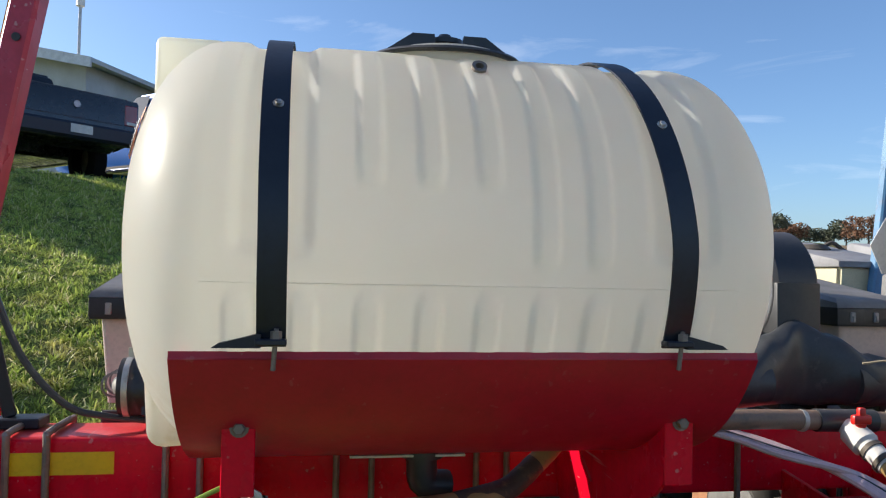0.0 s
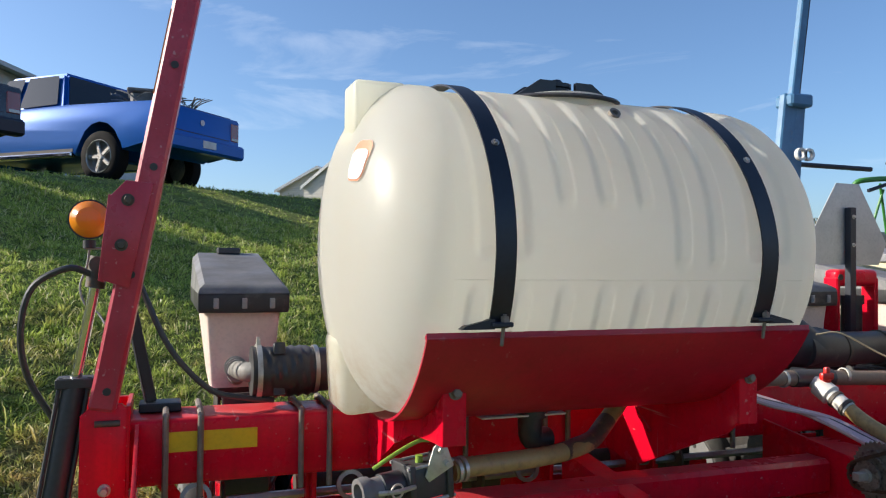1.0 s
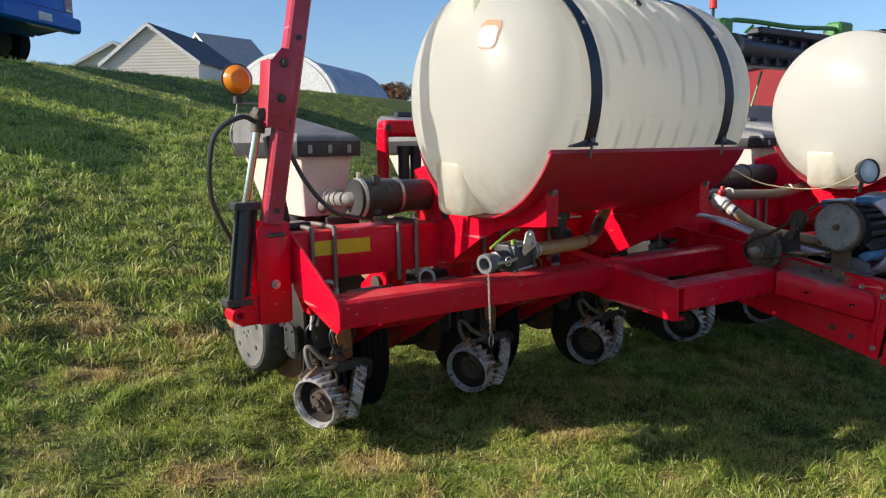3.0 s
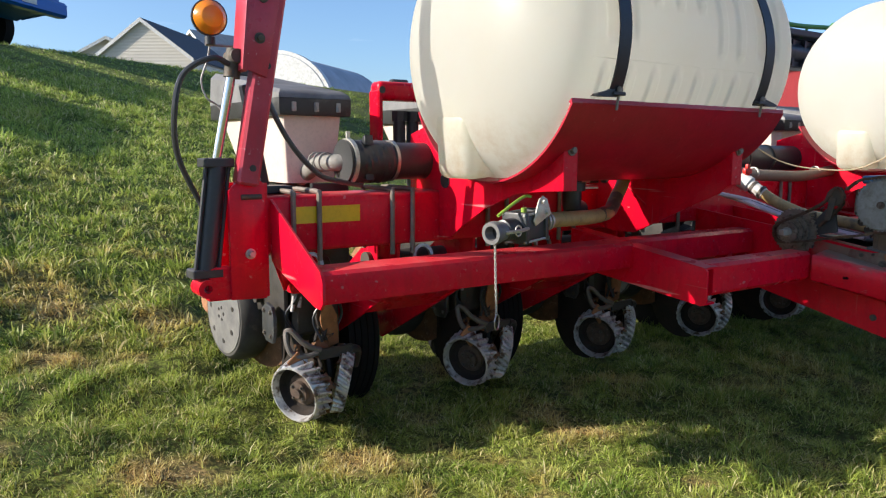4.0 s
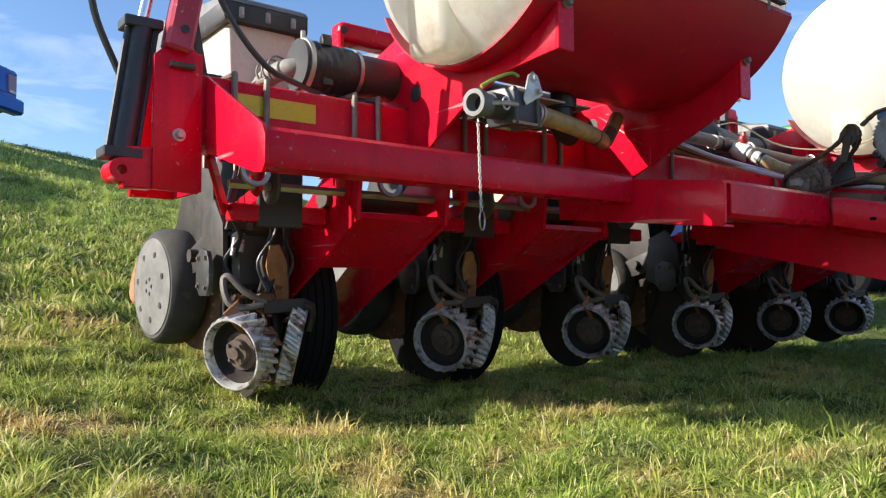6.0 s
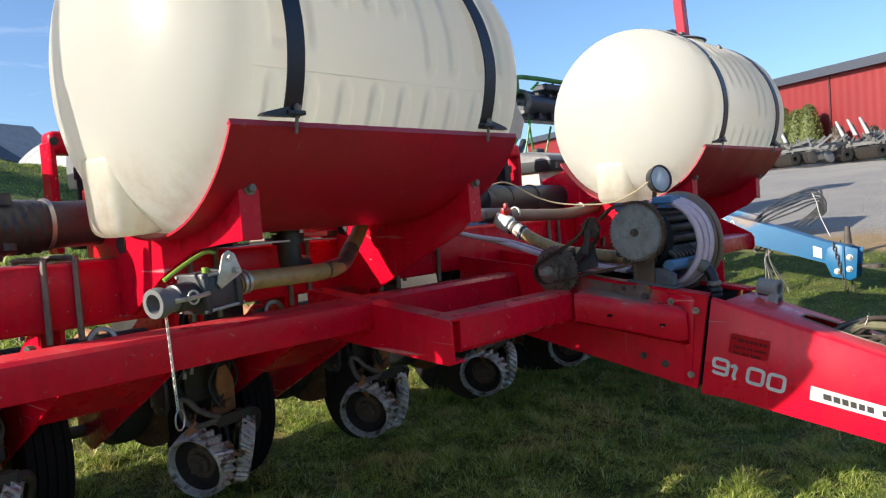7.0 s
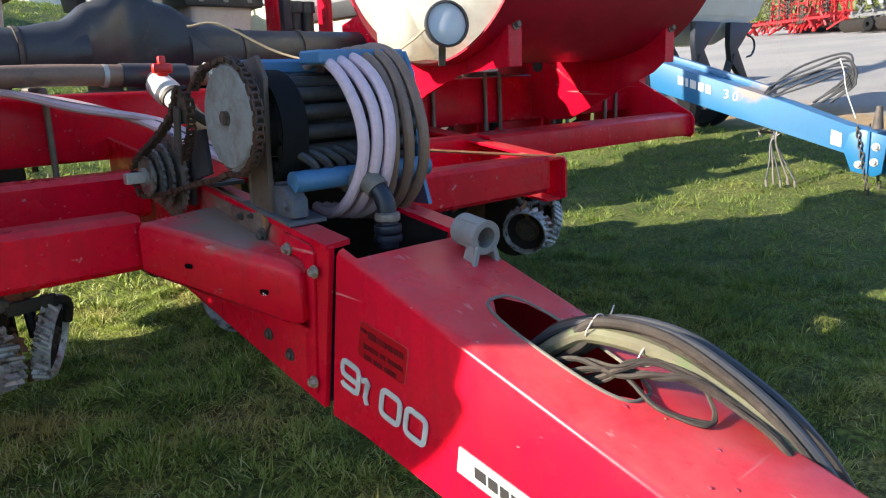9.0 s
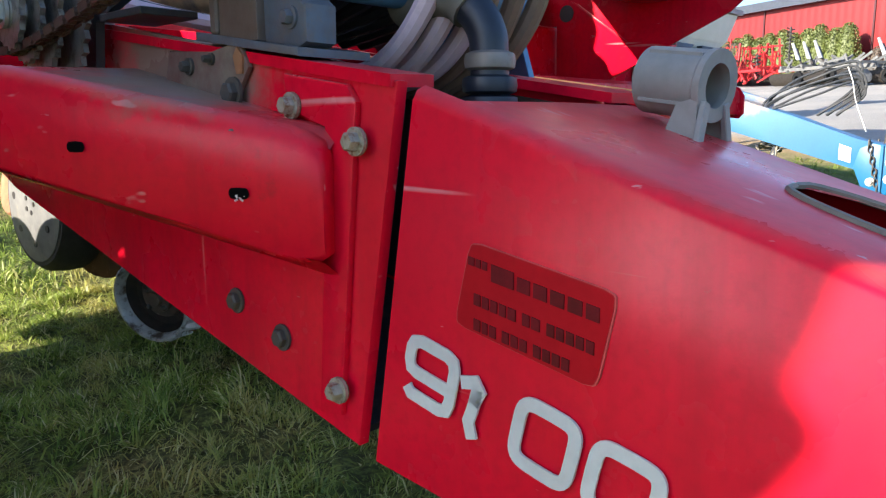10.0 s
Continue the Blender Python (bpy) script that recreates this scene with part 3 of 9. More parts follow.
def toolbar():
    b = B()
    box(b, (-2.27, 0.0, 0.785), (2.27, 0.18, 0.963), 0.014, seg=3)
    part("toolbar", b, RED, PLANTER, "long square red toolbar tube")
    for sx in (-1, 1):
        b = B()
        lo, hi = sorted((sx * 2.335, sx * 2.225))
        # folding hinge plates at the end of the toolbar
        prism(b, [(lo, 0.66), (hi, 0.655), (hi, 1.0), (hi - 0.012, 1.012), (lo + 0.03, 1.012), (lo, 0.985)], "y", -0.022, -0.006, 0.002)
        box(b, (lo, 0.17, 0.66), (hi, 0.186, 1.0), 0.002)
        x = sx * 2.222
        box(b, (x - 0.006, -0.02, 0.66), (x + 0.006, 0.19, 1.005), 0.002)
        part("hinge_plate", b, RED, PLANTER)
        b = B()
        bolt(b, (sx * 2.275, -0.022, 0.795), (0, -1, 0), 0.011, 0.014)
        part("pin", b, ZINC, PLANTER)
        b = B()
        rod(b, (sx * 2.30, -0.03, 0.965), (sx * 2.24, -0.03, 0.965), 0.008)
        part("pin", b, CAST, PLANTER)
    # yellow reflective strips
    for x0 in (-2.125, 1.66):
        b = B()
        box(b, (x0, -0.0025, 0.874), (x0 + 0.232, 0.002, 0.927))
        part("reflector_strip", b, YELLOW, PLANTER, "yellow reflective strip")
    # U-bolts round the toolbar
    first = None
    for c in (-1.905, -1.143, -0.381, 0.381, 1.143, 1.905):
        for dx in (-0.225, -0.137, 0.096 if c == -0.381 else 0.131, 0.211):
            if abs(c + dx) < 0.28:
                continue
            if first is None:
                b = B()
                tube(b, [(0, -0.010, 0.755), (0, -0.010, 0.95), (0, -0.004, 0.972), (0, 0.09, 0.974), (0, 0.184, 0.972), (0, 0.19, 0.95), (0, 0.19, 0.755)], 0.0085, 8, 3)
                first = part("u_bolt", b, UBOLT, PLANTER, "dull dirty steel u-bolt")
                first.location.x = c + dx
            else:
                again(first, Matrix.Translation((c + dx - first.location.x, 0, 0)))


def braces():
    for s in (-1, 1):
        X = (lambda x: s * x)
        # long front rail with its bent end plate
        b = B()
        x0, x1 = sorted((X(2.195), X(0.958)))
        prism(b, [(-0.335, 0.775), (-0.345, 0.765), (-0.352, 0.70), (-0.347, 0.685), (-0.285, 0.682), (-0.285, 0.69), (-0.335, 0.695), (-0.328, 0.768), (-0.245, 0.772), (-0.245, 0.780)], "x", x0, x1, 0.002)
        part("front_rail", b, RED, PLANTER)
        b = B()
        prism(b, [(-0.01, 0.955), (-0.345, 0.778), (-0.362, 0.75), (-0.362, 0.69), (-0.345, 0.672), (-0.31, 0.675), (-0.03, 0.755), (-0.01, 0.77)], "x", X(2.20) - 0.005, X(2.20) + 0.005, 0.0015)
        part("rail_end_plate", b, RED, PLANTER)
        # channel that runs forward from the toolbar
        b = B()
        x0, x1 = sorted((X(0.958), X(0.890)))
        xi = X(0.958)
        prism(b, [(-0.03, 0.80), (-0.655, 0.722), (-0.665, 0.71), (-0.665, 0.60), (-0.645, 0.592), (-0.03, 0.655)], "x", xi - 0.005, xi + 0.005, 0.0015)
        prism(b, [(-0.03, 0.80), (-0.655, 0.722), (-0.655, 0.715), (-0.03, 0.793)], "x", x0, x1)
        prism(b, [(-0.03, 0.655), (-0.645, 0.592), (-0.645, 0.599), (-0.03, 0.662)], "x", x0, x1)
        part("cross_channel", b, RED, PLANTER)
        b = B()
        x0, x1 = sorted((X(0.905), X(0.310)))
        prism(b, [(-0.648, 0.717), (-0.648, 0.632), (-0.635, 0.62), (-0.56, 0.62), (-0.55, 0.632), (-0.55, 0.717), (-0.56, 0.729), (-0.635, 0.729)], "x", x0, x1, 0.003)
        part("front_brace", b, RED, PLANTER)
        b = B()
        x0, x1 = sorted((X(0.96), X(0.16)))
        prism(b, [(-0.305, 0.765), (-0.305, 0.68), (-0.29, 0.668), (-0.22, 0.668), (-0.21, 0.68), (-0.21, 0.765), (-0.22, 0.777), (-0.29, 0.777)], "x", x0, x1, 0.003)
        part("rear_brace", b, RED, PLANTER)
    # thin diagonal cable-like stay on the far brace
    b = B()
    rod(b, (0.30, -0.28, 0.80), (0.945, -0.655, 0.722), 0.005, n=6)
    part("stay_rod", b, RUST, PLANTER)


HUBRUST = surf("dark_rust_washer", (0.13, 0.06, 0.030), 0.8, other=(0.20, 0.11, 0.06), scale=90, fine=200, bump=0.3, spec=0.2)
DARKHOLE = surf("dark_hole", (0.006, 0.005, 0.005), 0.9, bump=0.0, spec=0.0)
DUSTY = surf("caked_dust", (0.22, 0.165, 0.135), 0.85, other=(0.13, 0.095, 0.08), dirt=(0.30, 0.06, 0.05), dirt_lo=0.62, dirt_hi=0.72, scale=25, bump=0.5, spec=0.2)


def tongue_z(y):
    return 0.690 + 0.318 * (y + 1.055)


def tongue_bottom(y):
    return 0.380 + 0.190 * (y + 1.0)


def tongue_half(y):
    return 0.137 - 0.020 * (-1.045 - y)


def tongue_panel(name, pts, material, label="", out=0.0015):
    """A thin sticker on the left side of the drawbar; points are (y, z)."""
    bb = B()
    lo = [bb.verts.new((-tongue_half(y) - out, y, z)) for y, z in pts]
    hi = [bb.verts.new((-tongue_half(y) + 0.002, y, z)) for y, z in pts]
    bb.faces.new(lo)
    bb.faces.new(hi[::-1])
    n = len(pts)
    for i in range(n):
        bb.faces.new((lo[i], hi[i], hi[(i + 1) % n], lo[(i + 1) % n]))
    return part(name, bb, material, PLANTER, label)


def tongue():
    for s in (-1, 1):
        # rear side plates
        b = B()
        x = s * 0.140
        prism(b, [(0.0, 0.845), (-0.567, 0.774), (-1.053, 0.693), (-1.000, 0.384), (-0.18, 0.560), (0.0, 0.62)], "x", x - 0.006, x + 0.006, 0.0015)
        part("side_plate", b, RED_SOILED if s < 0 else RED, PLANTER)
        # slanting gusset from the front brace to the side plate, with its top and bottom webs
        A, C = Vector((s * 0.322, -0.660, 0)), Vector((s * 0.170, -0.990, 0))
        d = (C - A).normalized()
        nrm = Vector((d.y, -d.x, 0)) * -s
        b = B()
        ring = []
        for P, zt, zb in ((A, 0.716, 0.620), (A.lerp(C, 0.08), 0.715, 0.614), (A.lerp(C, 0.90), 0.660, 0.547), (A.lerp(C, 0.95), 0.655, 0.546), (A.lerp(C, 0.985), 0.648, 0.548), (C, 0.638, 0.552)):
            sec = [(0.0, zt - 0.018), (0.0, zb + 0.006), (0.006, zb), (0.022, zb + 0.002), (0.022, zt - 0.005), (0.016, zt), (0.005, zt - 0.005)]
            ring.append([b.verts.new(P - nrm * o + Vector((0, 0, z))) for o, z in sec])
        for p, q in zip(ring, ring[1:]):
            for i in range(7):
                b.faces.new((p[i], p[(i + 1) % 7], q[(i + 1) % 7], q[i]))
        b.faces.new(ring[0])
        b.faces.new(ring[-1][::-1])
        tp = [b.verts.new(v) for v in (A - nrm * 0.014 + Vector((0, 0, 0.715)), C - nrm * 0.014 + Vector((0, 0, 0.640)), Vector((s * 0.146, -0.985, 0.655)), Vector((s * 0.146, -0.62, 0.722)))]
        b.faces.new(tp)
        bt = [b.verts.new(v) for v in (A + Vector((0, 0, 0.620)), C + Vector((0, 0, 0.548)), Vector((s * 0.146, -0.985, 0.530)), Vector((s * 0.146, -0.62, 0.600)))]
        b.faces.new(bt)
        part("gusset", b, RED_SOILED if s < 0 else RED, PLANTER, "slanting red gusset, dusty on top", angle=60)
        # splice plate
        b = B()
        a, c = sorted((s * 0.146, s * 0.153))
        prism(b, [(-0.915, 0.704), (-1.000, 0.692), (-1.012, 0.678), (-0.985, 0.410), (-0.955, 0.405), (-0.965, 0.52), (-0.975, 0.66), (-0.92, 0.672)], "x", a, c, 0.002)
        part("splice_plate", b, RED, PLANTER)
        if s < 0:
            for y, z, x in ((-0.93, 0.676, -0.153), (-1.015, 0.647, -0.153), (-0.986, 0.434, -0.153)):
                b = B()
                lathe(b, [(0, 0), (0.0112, 0), (0.0108, 0.0014), (0, 0.0016)], Matrix.Translation((x, y, z)) @ Matrix.Rotation(radians(-90), 4, "Y"), 18)
                part("washer", b, HUBRUST, PLANTER, "rusty washer")
                b = B()
                bolt(b, (x - 0.0014, y, z), (-1, 0, 0), 0.0082, 0.008)
                part("bolt", b, RUSTBOLT, PLANTER, "weathered zinc bolt with rust")
            for y, z in ((-0.815, 0.484), (-0.893, 0.461)):
                b = B()
                bolt(b, (-0.147, y, z), (-1, 0, 0), 0.009, 0.006)
                part("bolt", b, CAST, PLANTER, "dirty dark bolt")
            for t, z in ((0.32, 0.640), (0.785, 0.603)):
                b = B()
                P = A.lerp(C, t) + nrm * 0.0015 + Vector((0, 0, z))
                m = Matrix.Translation(P) @ Matrix((d, Vector((0, 0, 1)), nrm)).transposed().to_4x4()
                rim = [b.verts.new(m @ Vector(((0.0055 if math.cos(a) > 0 else -0.0055) * (1 if abs(math.cos(a)) > 0.1 else 0) + 0.0045 * math.cos(a), 0.0050 * math.sin(a), 0.0004))) for a in [2 * math.pi * k / 16 for k in range(16)]]
                b.faces.new(rim)
                part("slot_hole", b, DARKHOLE, PLANTER)
                if t > 0.5:
                    rng = random.Random(6)
                    b = B()
                    for k in range(9):
                        q = m @ Vector((0.002 + rng.uniform(-0.005, 0.005), -0.0035 + rng.uniform(-0.0035, 0.002), 0.0005))
                        w = rng.uniform(0.0009, 0.0020)
                        bmesh.ops.convex_hull(b, input=[b.verts.new(q + Vector((rng.uniform(-w, w), rng.uniform(-w, w), rng.uniform(-w, w)))) for _ in range(7)])
                    tagged(part("dirt_plug", b, BOX, PLANTER, "pale dirt stuck in the slot"), kind="stuff")
    # dirt-caked bracket on the left side plate, and crumbs of dirt on the web below it
    b = B()
    prism(b, [(-0.700, 0.695), (-0.722, 0.686), (-0.825, 0.671), (-0.832, 0.676), (-0.862, 0.712), (-0.850, 0.732), (-0.835, 0.735), (-0.80, 0.728), (-0.715, 0.735)], "x", -0.1535, -0.1475, 0.001)
    br = part("dusty_bracket", b, surf("greasy_dirt", (0.20, 0.150, 0.115), 0.8, other=(0.15, 0.05, 0.045), dirt=(0.19, 0.13, 0.10), dirt_lo=0.6, dirt_hi=0.8, scale=22, bump=0.5, spec=0.2), PLANTER, "dirt-caked steel bracket")
    for y, z, r in ((-0.757, 0.717, 0.006), (-0.837, 0.689, 0.0105), (-0.800, 0.722, 0.004)):
        b = B()
        bolt(b, (-0.1535, y, z), (-1, 0, 0), r, 0.007)
        part("bracket_bolt", b, CAST, br)
    b = B()
    prism(b, [(-0.845, 0.706), (-0.840, 0.722), (-0.847, 0.731), (-0.856, 0.722), (-0.855, 0.706)], "x", -0.1555, -0.153)
    part("rust_slot", b, RUST, br)
    rng = random.Random(8)
    b = B()
    for k in range(46):
        y = rng.uniform(-0.93, -0.64)
        x = -0.158 - abs(rng.gauss(0, 0.020))
        r = rng.uniform(0.002, 0.006)
        lathe(b, [(r, 0.0), (r * 0.7, r * 0.5), (0, r * 0.7)], Matrix.Translation((x, y, 0.7155 + (y + 0.62) * 0.185 - 0.004)), 6)
    tagged(part("dirt_crumbs", b, DUSTY, PLANTER, "crumbs of dry dirt"), kind="stuff")
    # added floor plate, coloured dark, that shuts light out of the throat
    b = B()
    prism(b, [(-0.18, 0.566), (-0.998, 0.392), (-0.998, 0.398), (-0.18, 0.572)], "x", -0.133, 0.133)
    part("throat_shade_floor", b, OILCAST, PLANTER, "dark floor plate added to shade the throat")
    # added liners whose dark colour is the shade inside the throat
    for sx in (-1, 1):
        b = B()
        a, c = sorted((sx * 0.1335, sx * 0.1295))
        prism(b, [(-0.20, 0.750), (-0.56, 0.752), (-1.045, 0.676), (-0.998, 0.404), (-0.20, 0.575)], "x", a, c)
        part("throat_shade_liner", b, OILCAST, PLANTER, "dark inner plate added for the shade in the throat")
    b = B()
    box(b, (-0.134, -0.56, 0.755), (0.134, 0.0, 0.766), 0.002)
    part("top_plate", b, RED, PLANTER)
    b = B()
    vs = [b.verts.new(v) for v in ((-0.150, -0.54, 0.772), (-0.105, -0.54, 0.772), (-0.095, -1.042, 0.700), (-0.150, -1.050, 0.698))]
    ws = [b.verts.new(v.co - Vector((0, 0, 0.010))) for v in vs]
    vs2 = [b.verts.new(v) for v in ((0.110, -0.54, 0.772), (0.152, -0.54, 0.772), (0.152, -1.10, 0.690), (0.108, -1.085, 0.690))]
    ws2 = [b.verts.new(v.co - Vector((0, 0, 0.010))) for v in vs2]
    for p, q in ((vs, ws), (vs2, ws2)):
        b.faces.new(p)
        b.faces.new(q[::-1])
        for i in range(4):
            b.faces.new((p[i], q[i], q[(i + 1) % 4], p[(i + 1) % 4]))
    part("top_flange", b, RED, PLANTER)
    # front box: closed, tapering and falling to the hitch, with a long hose slot in its top
    b = B()
    ys = [-1.060, -1.10, -1.295, -1.33, -1.38, -1.43, -1.50, -1.545, -1.575, -1.72, -1.95, -2.25, -2.42]
    slot = {-1.33: (-0.026, 0.046), -1.38: (-0.036, 0.056), -1.43: (-0.036, 0.056), -1.50: (-0.036, 0.056), -1.545: (-0.026, 0.046)}
    rows = []
    for y in ys:
        e = tongue_half(y)
        s = slot.get(y) or (0.003, 0.017)
        row = []
        for k, x in enumerate((-e, -e + 0.005, -e + 0.014, s[0], s[1], e - 0.014, e - 0.005, e)):
            row.append(b.verts.new((x, y, tongue_z(y) + (-0.010, -0.002, 0.002, 0.003, 0.003, 0.002, -0.002, -0.010)[k])))
        rows.append(row)
    for i in range(len(ys) - 1):
        hole = -1.575 <= ys[i + 1] and ys[i] <= -1.295
        for j in range(7):
            if (hole and j == 3) or (i == 0 and j in (2, 3, 4)):
                continue
            b.faces.new((rows[i][j], rows[i][j + 1], rows[i + 1][j + 1], rows[i + 1][j]))
    bot = [[b.verts.new((s * (tongue_half(y) - 0.003), -1.008 if y == ys[0] else y, tongue_bottom(y))) for s in (-1, 1)] for y in ys]
    for i in range(len(ys) - 1):
        b.faces.new((rows[i][0], rows[i + 1][0], bot[i + 1][0], bot[i][0]))
        b.faces.new((rows[i][7], bot[i][1], bot[i + 1][1], rows[i + 1][7]))
        b.faces.new((bot[i][0], bot[i + 1][0], bot[i + 1][1], bot[i][1]))
    b.faces.new((*rows[-1], bot[-1][1], bot[-1][0]))
    part("tongue_box", b, RED, PLANTER, "tapered red drawbar with a hose slot and scuffs", angle=40)
    b = B()
    ring = []
    for i in range(32):
        a = 2 * math.pi * i / 32
        y = -1.435 + 0.141 * math.copysign(abs(math.cos(a)) ** 0.75, math.cos(a))
        ring.append((0.010 + 0.048 * math.copysign(abs(math.sin(a)) ** 0.6, math.sin(a)), y, tongue_z(y) + 0.004))
    tube(b, [*ring, ring[0]], 0.0028, 6, 1, smooth=False)
    part("slot_edge_trim", b, GREYHOSE, PLANTER, "worn grey edge trim")
    # chips and torn tape on the top
    rng = random.Random(12)
    for k in range(14):
        y0, x0 = rng.uniform(-2.0, -1.56), rng.uniform(-0.09, 0.02)
        n, w = 9, rng.uniform(0.001, 0.0026)
        rim = [(x0 + w * rng.uniform(0.5, 1.2) * math.cos(2 * math.pi * i / n), y0 + 2.2 * w * rng.uniform(0.4, 1.2) * math.sin(2 * math.pi * i / n)) for i in range(n)]
        b = B()
        top = [b.verts.new((x, y, tongue_z(y) + 0.0042)) for x, y in rim]
        bot = [b.verts.new((x, y, tongue_z(y) + 0.001)) for x, y in rim]
        b.faces.new(top)
        for i in range(n):
            b.faces.new((top[i], bot[i], bot[(i + 1) % n], top[(i + 1) % n]))
        part("paint_chip", b, RED_FADED if k % 3 else RUST, PLANTER, "chipped paint spot")
    # stickers
    tongue_panel("marque_strip", [(-1.350, 0.427), (-1.752, 0.341), (-1.778, 0.298), (-1.344, 0.385)], DECAL, "pale silver strip with dark lettering blocks")
    tongue_panel("marque_stripe", [(-1.765, 0.338), (-1.800, 0.331), (-1.826, 0.288), (-1.791, 0.295)], DECAL, "pale slanted stripe")
    tongue_panel("marque_stripe", [(-1.815, 0.328), (-1.828, 0.325), (-1.854, 0.282), (-1.841, 0.285)], DECAL, "pale slanted stripe")

    def strip_z(y, f):
        return 0.427 + (y + 1.35) * 0.214 - 0.042 * f
    y = -1.383
    for w in (0.022, 0.018, 0.016, 0.016, 0.016, 0.017, None, 0.015, 0.015, 0.017, 0.018, 0.017, 0.016, 0.018, 0.019):
        if w is None:
            y -= 0.016
            continue
        tongue_panel("marque_block", [(y, strip_z(y, 0.30)), (y - w, strip_z(y - w, 0.30)), (y - w, strip_z(y - w, 0.72)), (y, strip_z(y, 0.72))], INK, "", 0.0028)
        y -= w + 0.0055
    corners = [(-1.119, 0.577), (-1.242, 0.556), (-1.228, 0.489), (-1.104, 0.512)]

    def rounded(pts, r):
        out = []
        for i, p in enumerate(pts):
            P, A, C = Vector(p), Vector(pts[i - 1]), Vector(pts[(i + 1) % len(pts)])
            u, v = P + (A - P).normalized() * r, P + (C - P).normalized() * r
            out += [tuple(u), tuple(u.lerp(P, 0.55).lerp(v.lerp(P, 0.55), 0.35)), tuple(u.lerp(P, 0.55).lerp(v.lerp(P, 0.55), 0.65)), tuple(v)]
        return out
    mid = Vector((-1.173, 0.5335))
    tongue_panel("sticker_outline", rounded(corners, 0.010), OUTLINE, "", 0.0010)
    tongue_panel("dealer_plate", rounded([tuple(mid + (Vector(p) - mid) * 0.983) for p in corners], 0.010), DARKRED, "dark red dealer sticker with faded lines", 0.0016)
    words = [(-1.1185, -1.124, 0.5655, 0.006), (-1.1255, -1.130, 0.5643, 0.006), (-1.1315, -1.136, 0.5633, 0.006), (-1.140, -1.160, 0.5620, 0.0125), (-1.163, -1.174, 0.5560, 0.010), (-1.177, -1.188, 0.5536, 0.010), (-1.191, -1.202, 0.5512, 0.010), (-1.205, -1.216, 0.5488, 0.010), (-1.219, -1.229, 0.5465, 0.010)]
    for line_z, blocks in ((0.5385, (0.006, 0.006, 0.006, 0.006, 0.007, None, 0.006, 0.007, None, 0.006, 0.006, 0.006, 0.006, 0.006)), (0.5195, (0.006, 0.005, 0.006, None, 0.006, 0.006, 0.006, None, 0.006, 0.006, 0.006, 0.006))):
        yy = -1.124
        for w in blocks:
            if w:
                words.append((yy, yy - w, line_z + (yy + 1.124) * 0.17, 0.0085))
                yy -= w
            yy -= 0.0018 if w else 0.004
    for y0, y1, z0, hh in words:
        zz = (lambda y, z: z + (y - y0) * 0.17)
        tongue_panel("faded_line", [(y0, z0), (y1, zz(y1, z0)), (y1, zz(y1, z0 - hh)), (y0, z0 - hh)], FADED, "", 0.0026)

    def digit(y, z, strokes, wide, lab):
        """A model digit of flat bands; u runs along the drawbar, v up, both in digit heights."""
        run = Vector((0.020, -1, -0.225)).normalized()
        upv = (Vector((0, 0.10, 1)) - run * run.dot(Vector((0, 0.10, 1)))).normalized()
        out = run.cross(upv)
        if out.x > 0:
            out = -out
        O = Vector((-tongue_half(y) - 0.0015, y, z))
        bb = B()
        for pts in strokes:
            closed = pts[0] == pts[-1]
            P = [Vector((u * wide, v * 0.047)) for u, v in (pts[:-1] if closed else pts)]
            m = len(P)
            rim = []
            for i in range(m):
                p0 = P[i - 1] if (i or closed) else P[0]
                p1 = P[(i + 1) % m] if (i < m - 1 or closed) else P[-1]
                d0, d1 = (P[i] - p0), (p1 - P[i])
                d0 = d0.normalized() if d0.length else d1.normalized()
                d1 = d1.normalized() if d1.length else d0
                t = (d0 + d1).normalized()
                q = Vector((-t.y, t.x)) * 0.0052 / max(0.55, t.dot(d1))
                rim.append([bb.verts.new(O + run * (P[i].x + e * q.x) + upv * (P[i].y + e * q.y) + out * o) for e, o in ((-1, 0.0012), (1, 0.0012), (1, -0.001), (-1, -0.001))])
            for i in range(m if closed else m - 1):
                p, q = rim[i], rim[(i + 1) % m]
                for k in range(4):
                    bb.faces.new((p[k], p[(k + 1) % 4], q[(k + 1) % 4], q[k]))
            if not closed:
                bb.faces.new(rim[0])
                bb.faces.new(rim[-1][::-1])
        part("model_digit", bb, DECAL, PLANTER, lab)
    zero = [(0.5 + 0.5 * math.copysign(abs(math.cos(a)) ** 0.42, math.cos(a)), 0.5 + 0.5 * math.copysign(abs(math.sin(a)) ** 0.42, math.sin(a))) for a in [2 * math.pi * k / 32 for k in range(32)]]
    zero.append(zero[0])
    nine = [(0.03, 0.10), (0.14, 0.0), (0.80, 0.0), (0.96, 0.06), (1.0, 0.22), (1.0, 0.80), (0.94, 0.94), (0.80, 1.0), (0.20, 1.0), (0.05, 0.94), (0.0, 0.82), (0.0, 0.60), (0.06, 0.46), (0.20, 0.42), (0.96, 0.42)]
    digit(-1.051, 0.447, [nine], 0.047, "silver digit 9")
    digit(-1.103, 0.428, [[(0.0, 0.86), (0.42, 0.98), (0.62, 0.86), (0.50, 0.62)], [(0.55, 0.90), (0.50, 0.50), (0.44, 0.28), (0.66, 0.02)]], 0.030, "silver digit 1, peeling loose")
    digit(-1.160, 0.423, [zero], 0.047, "silver digit 0")
    digit(-1.222, 0.409, [zero], 0.047, "silver digit 0")
    tongue_panel("emblem_plate", [(-1.940, 0.342), (-2.033, 0.322), (-2.033, 0.255), (-1.940, 0.275)], INK, "black emblem plate with red triangles")
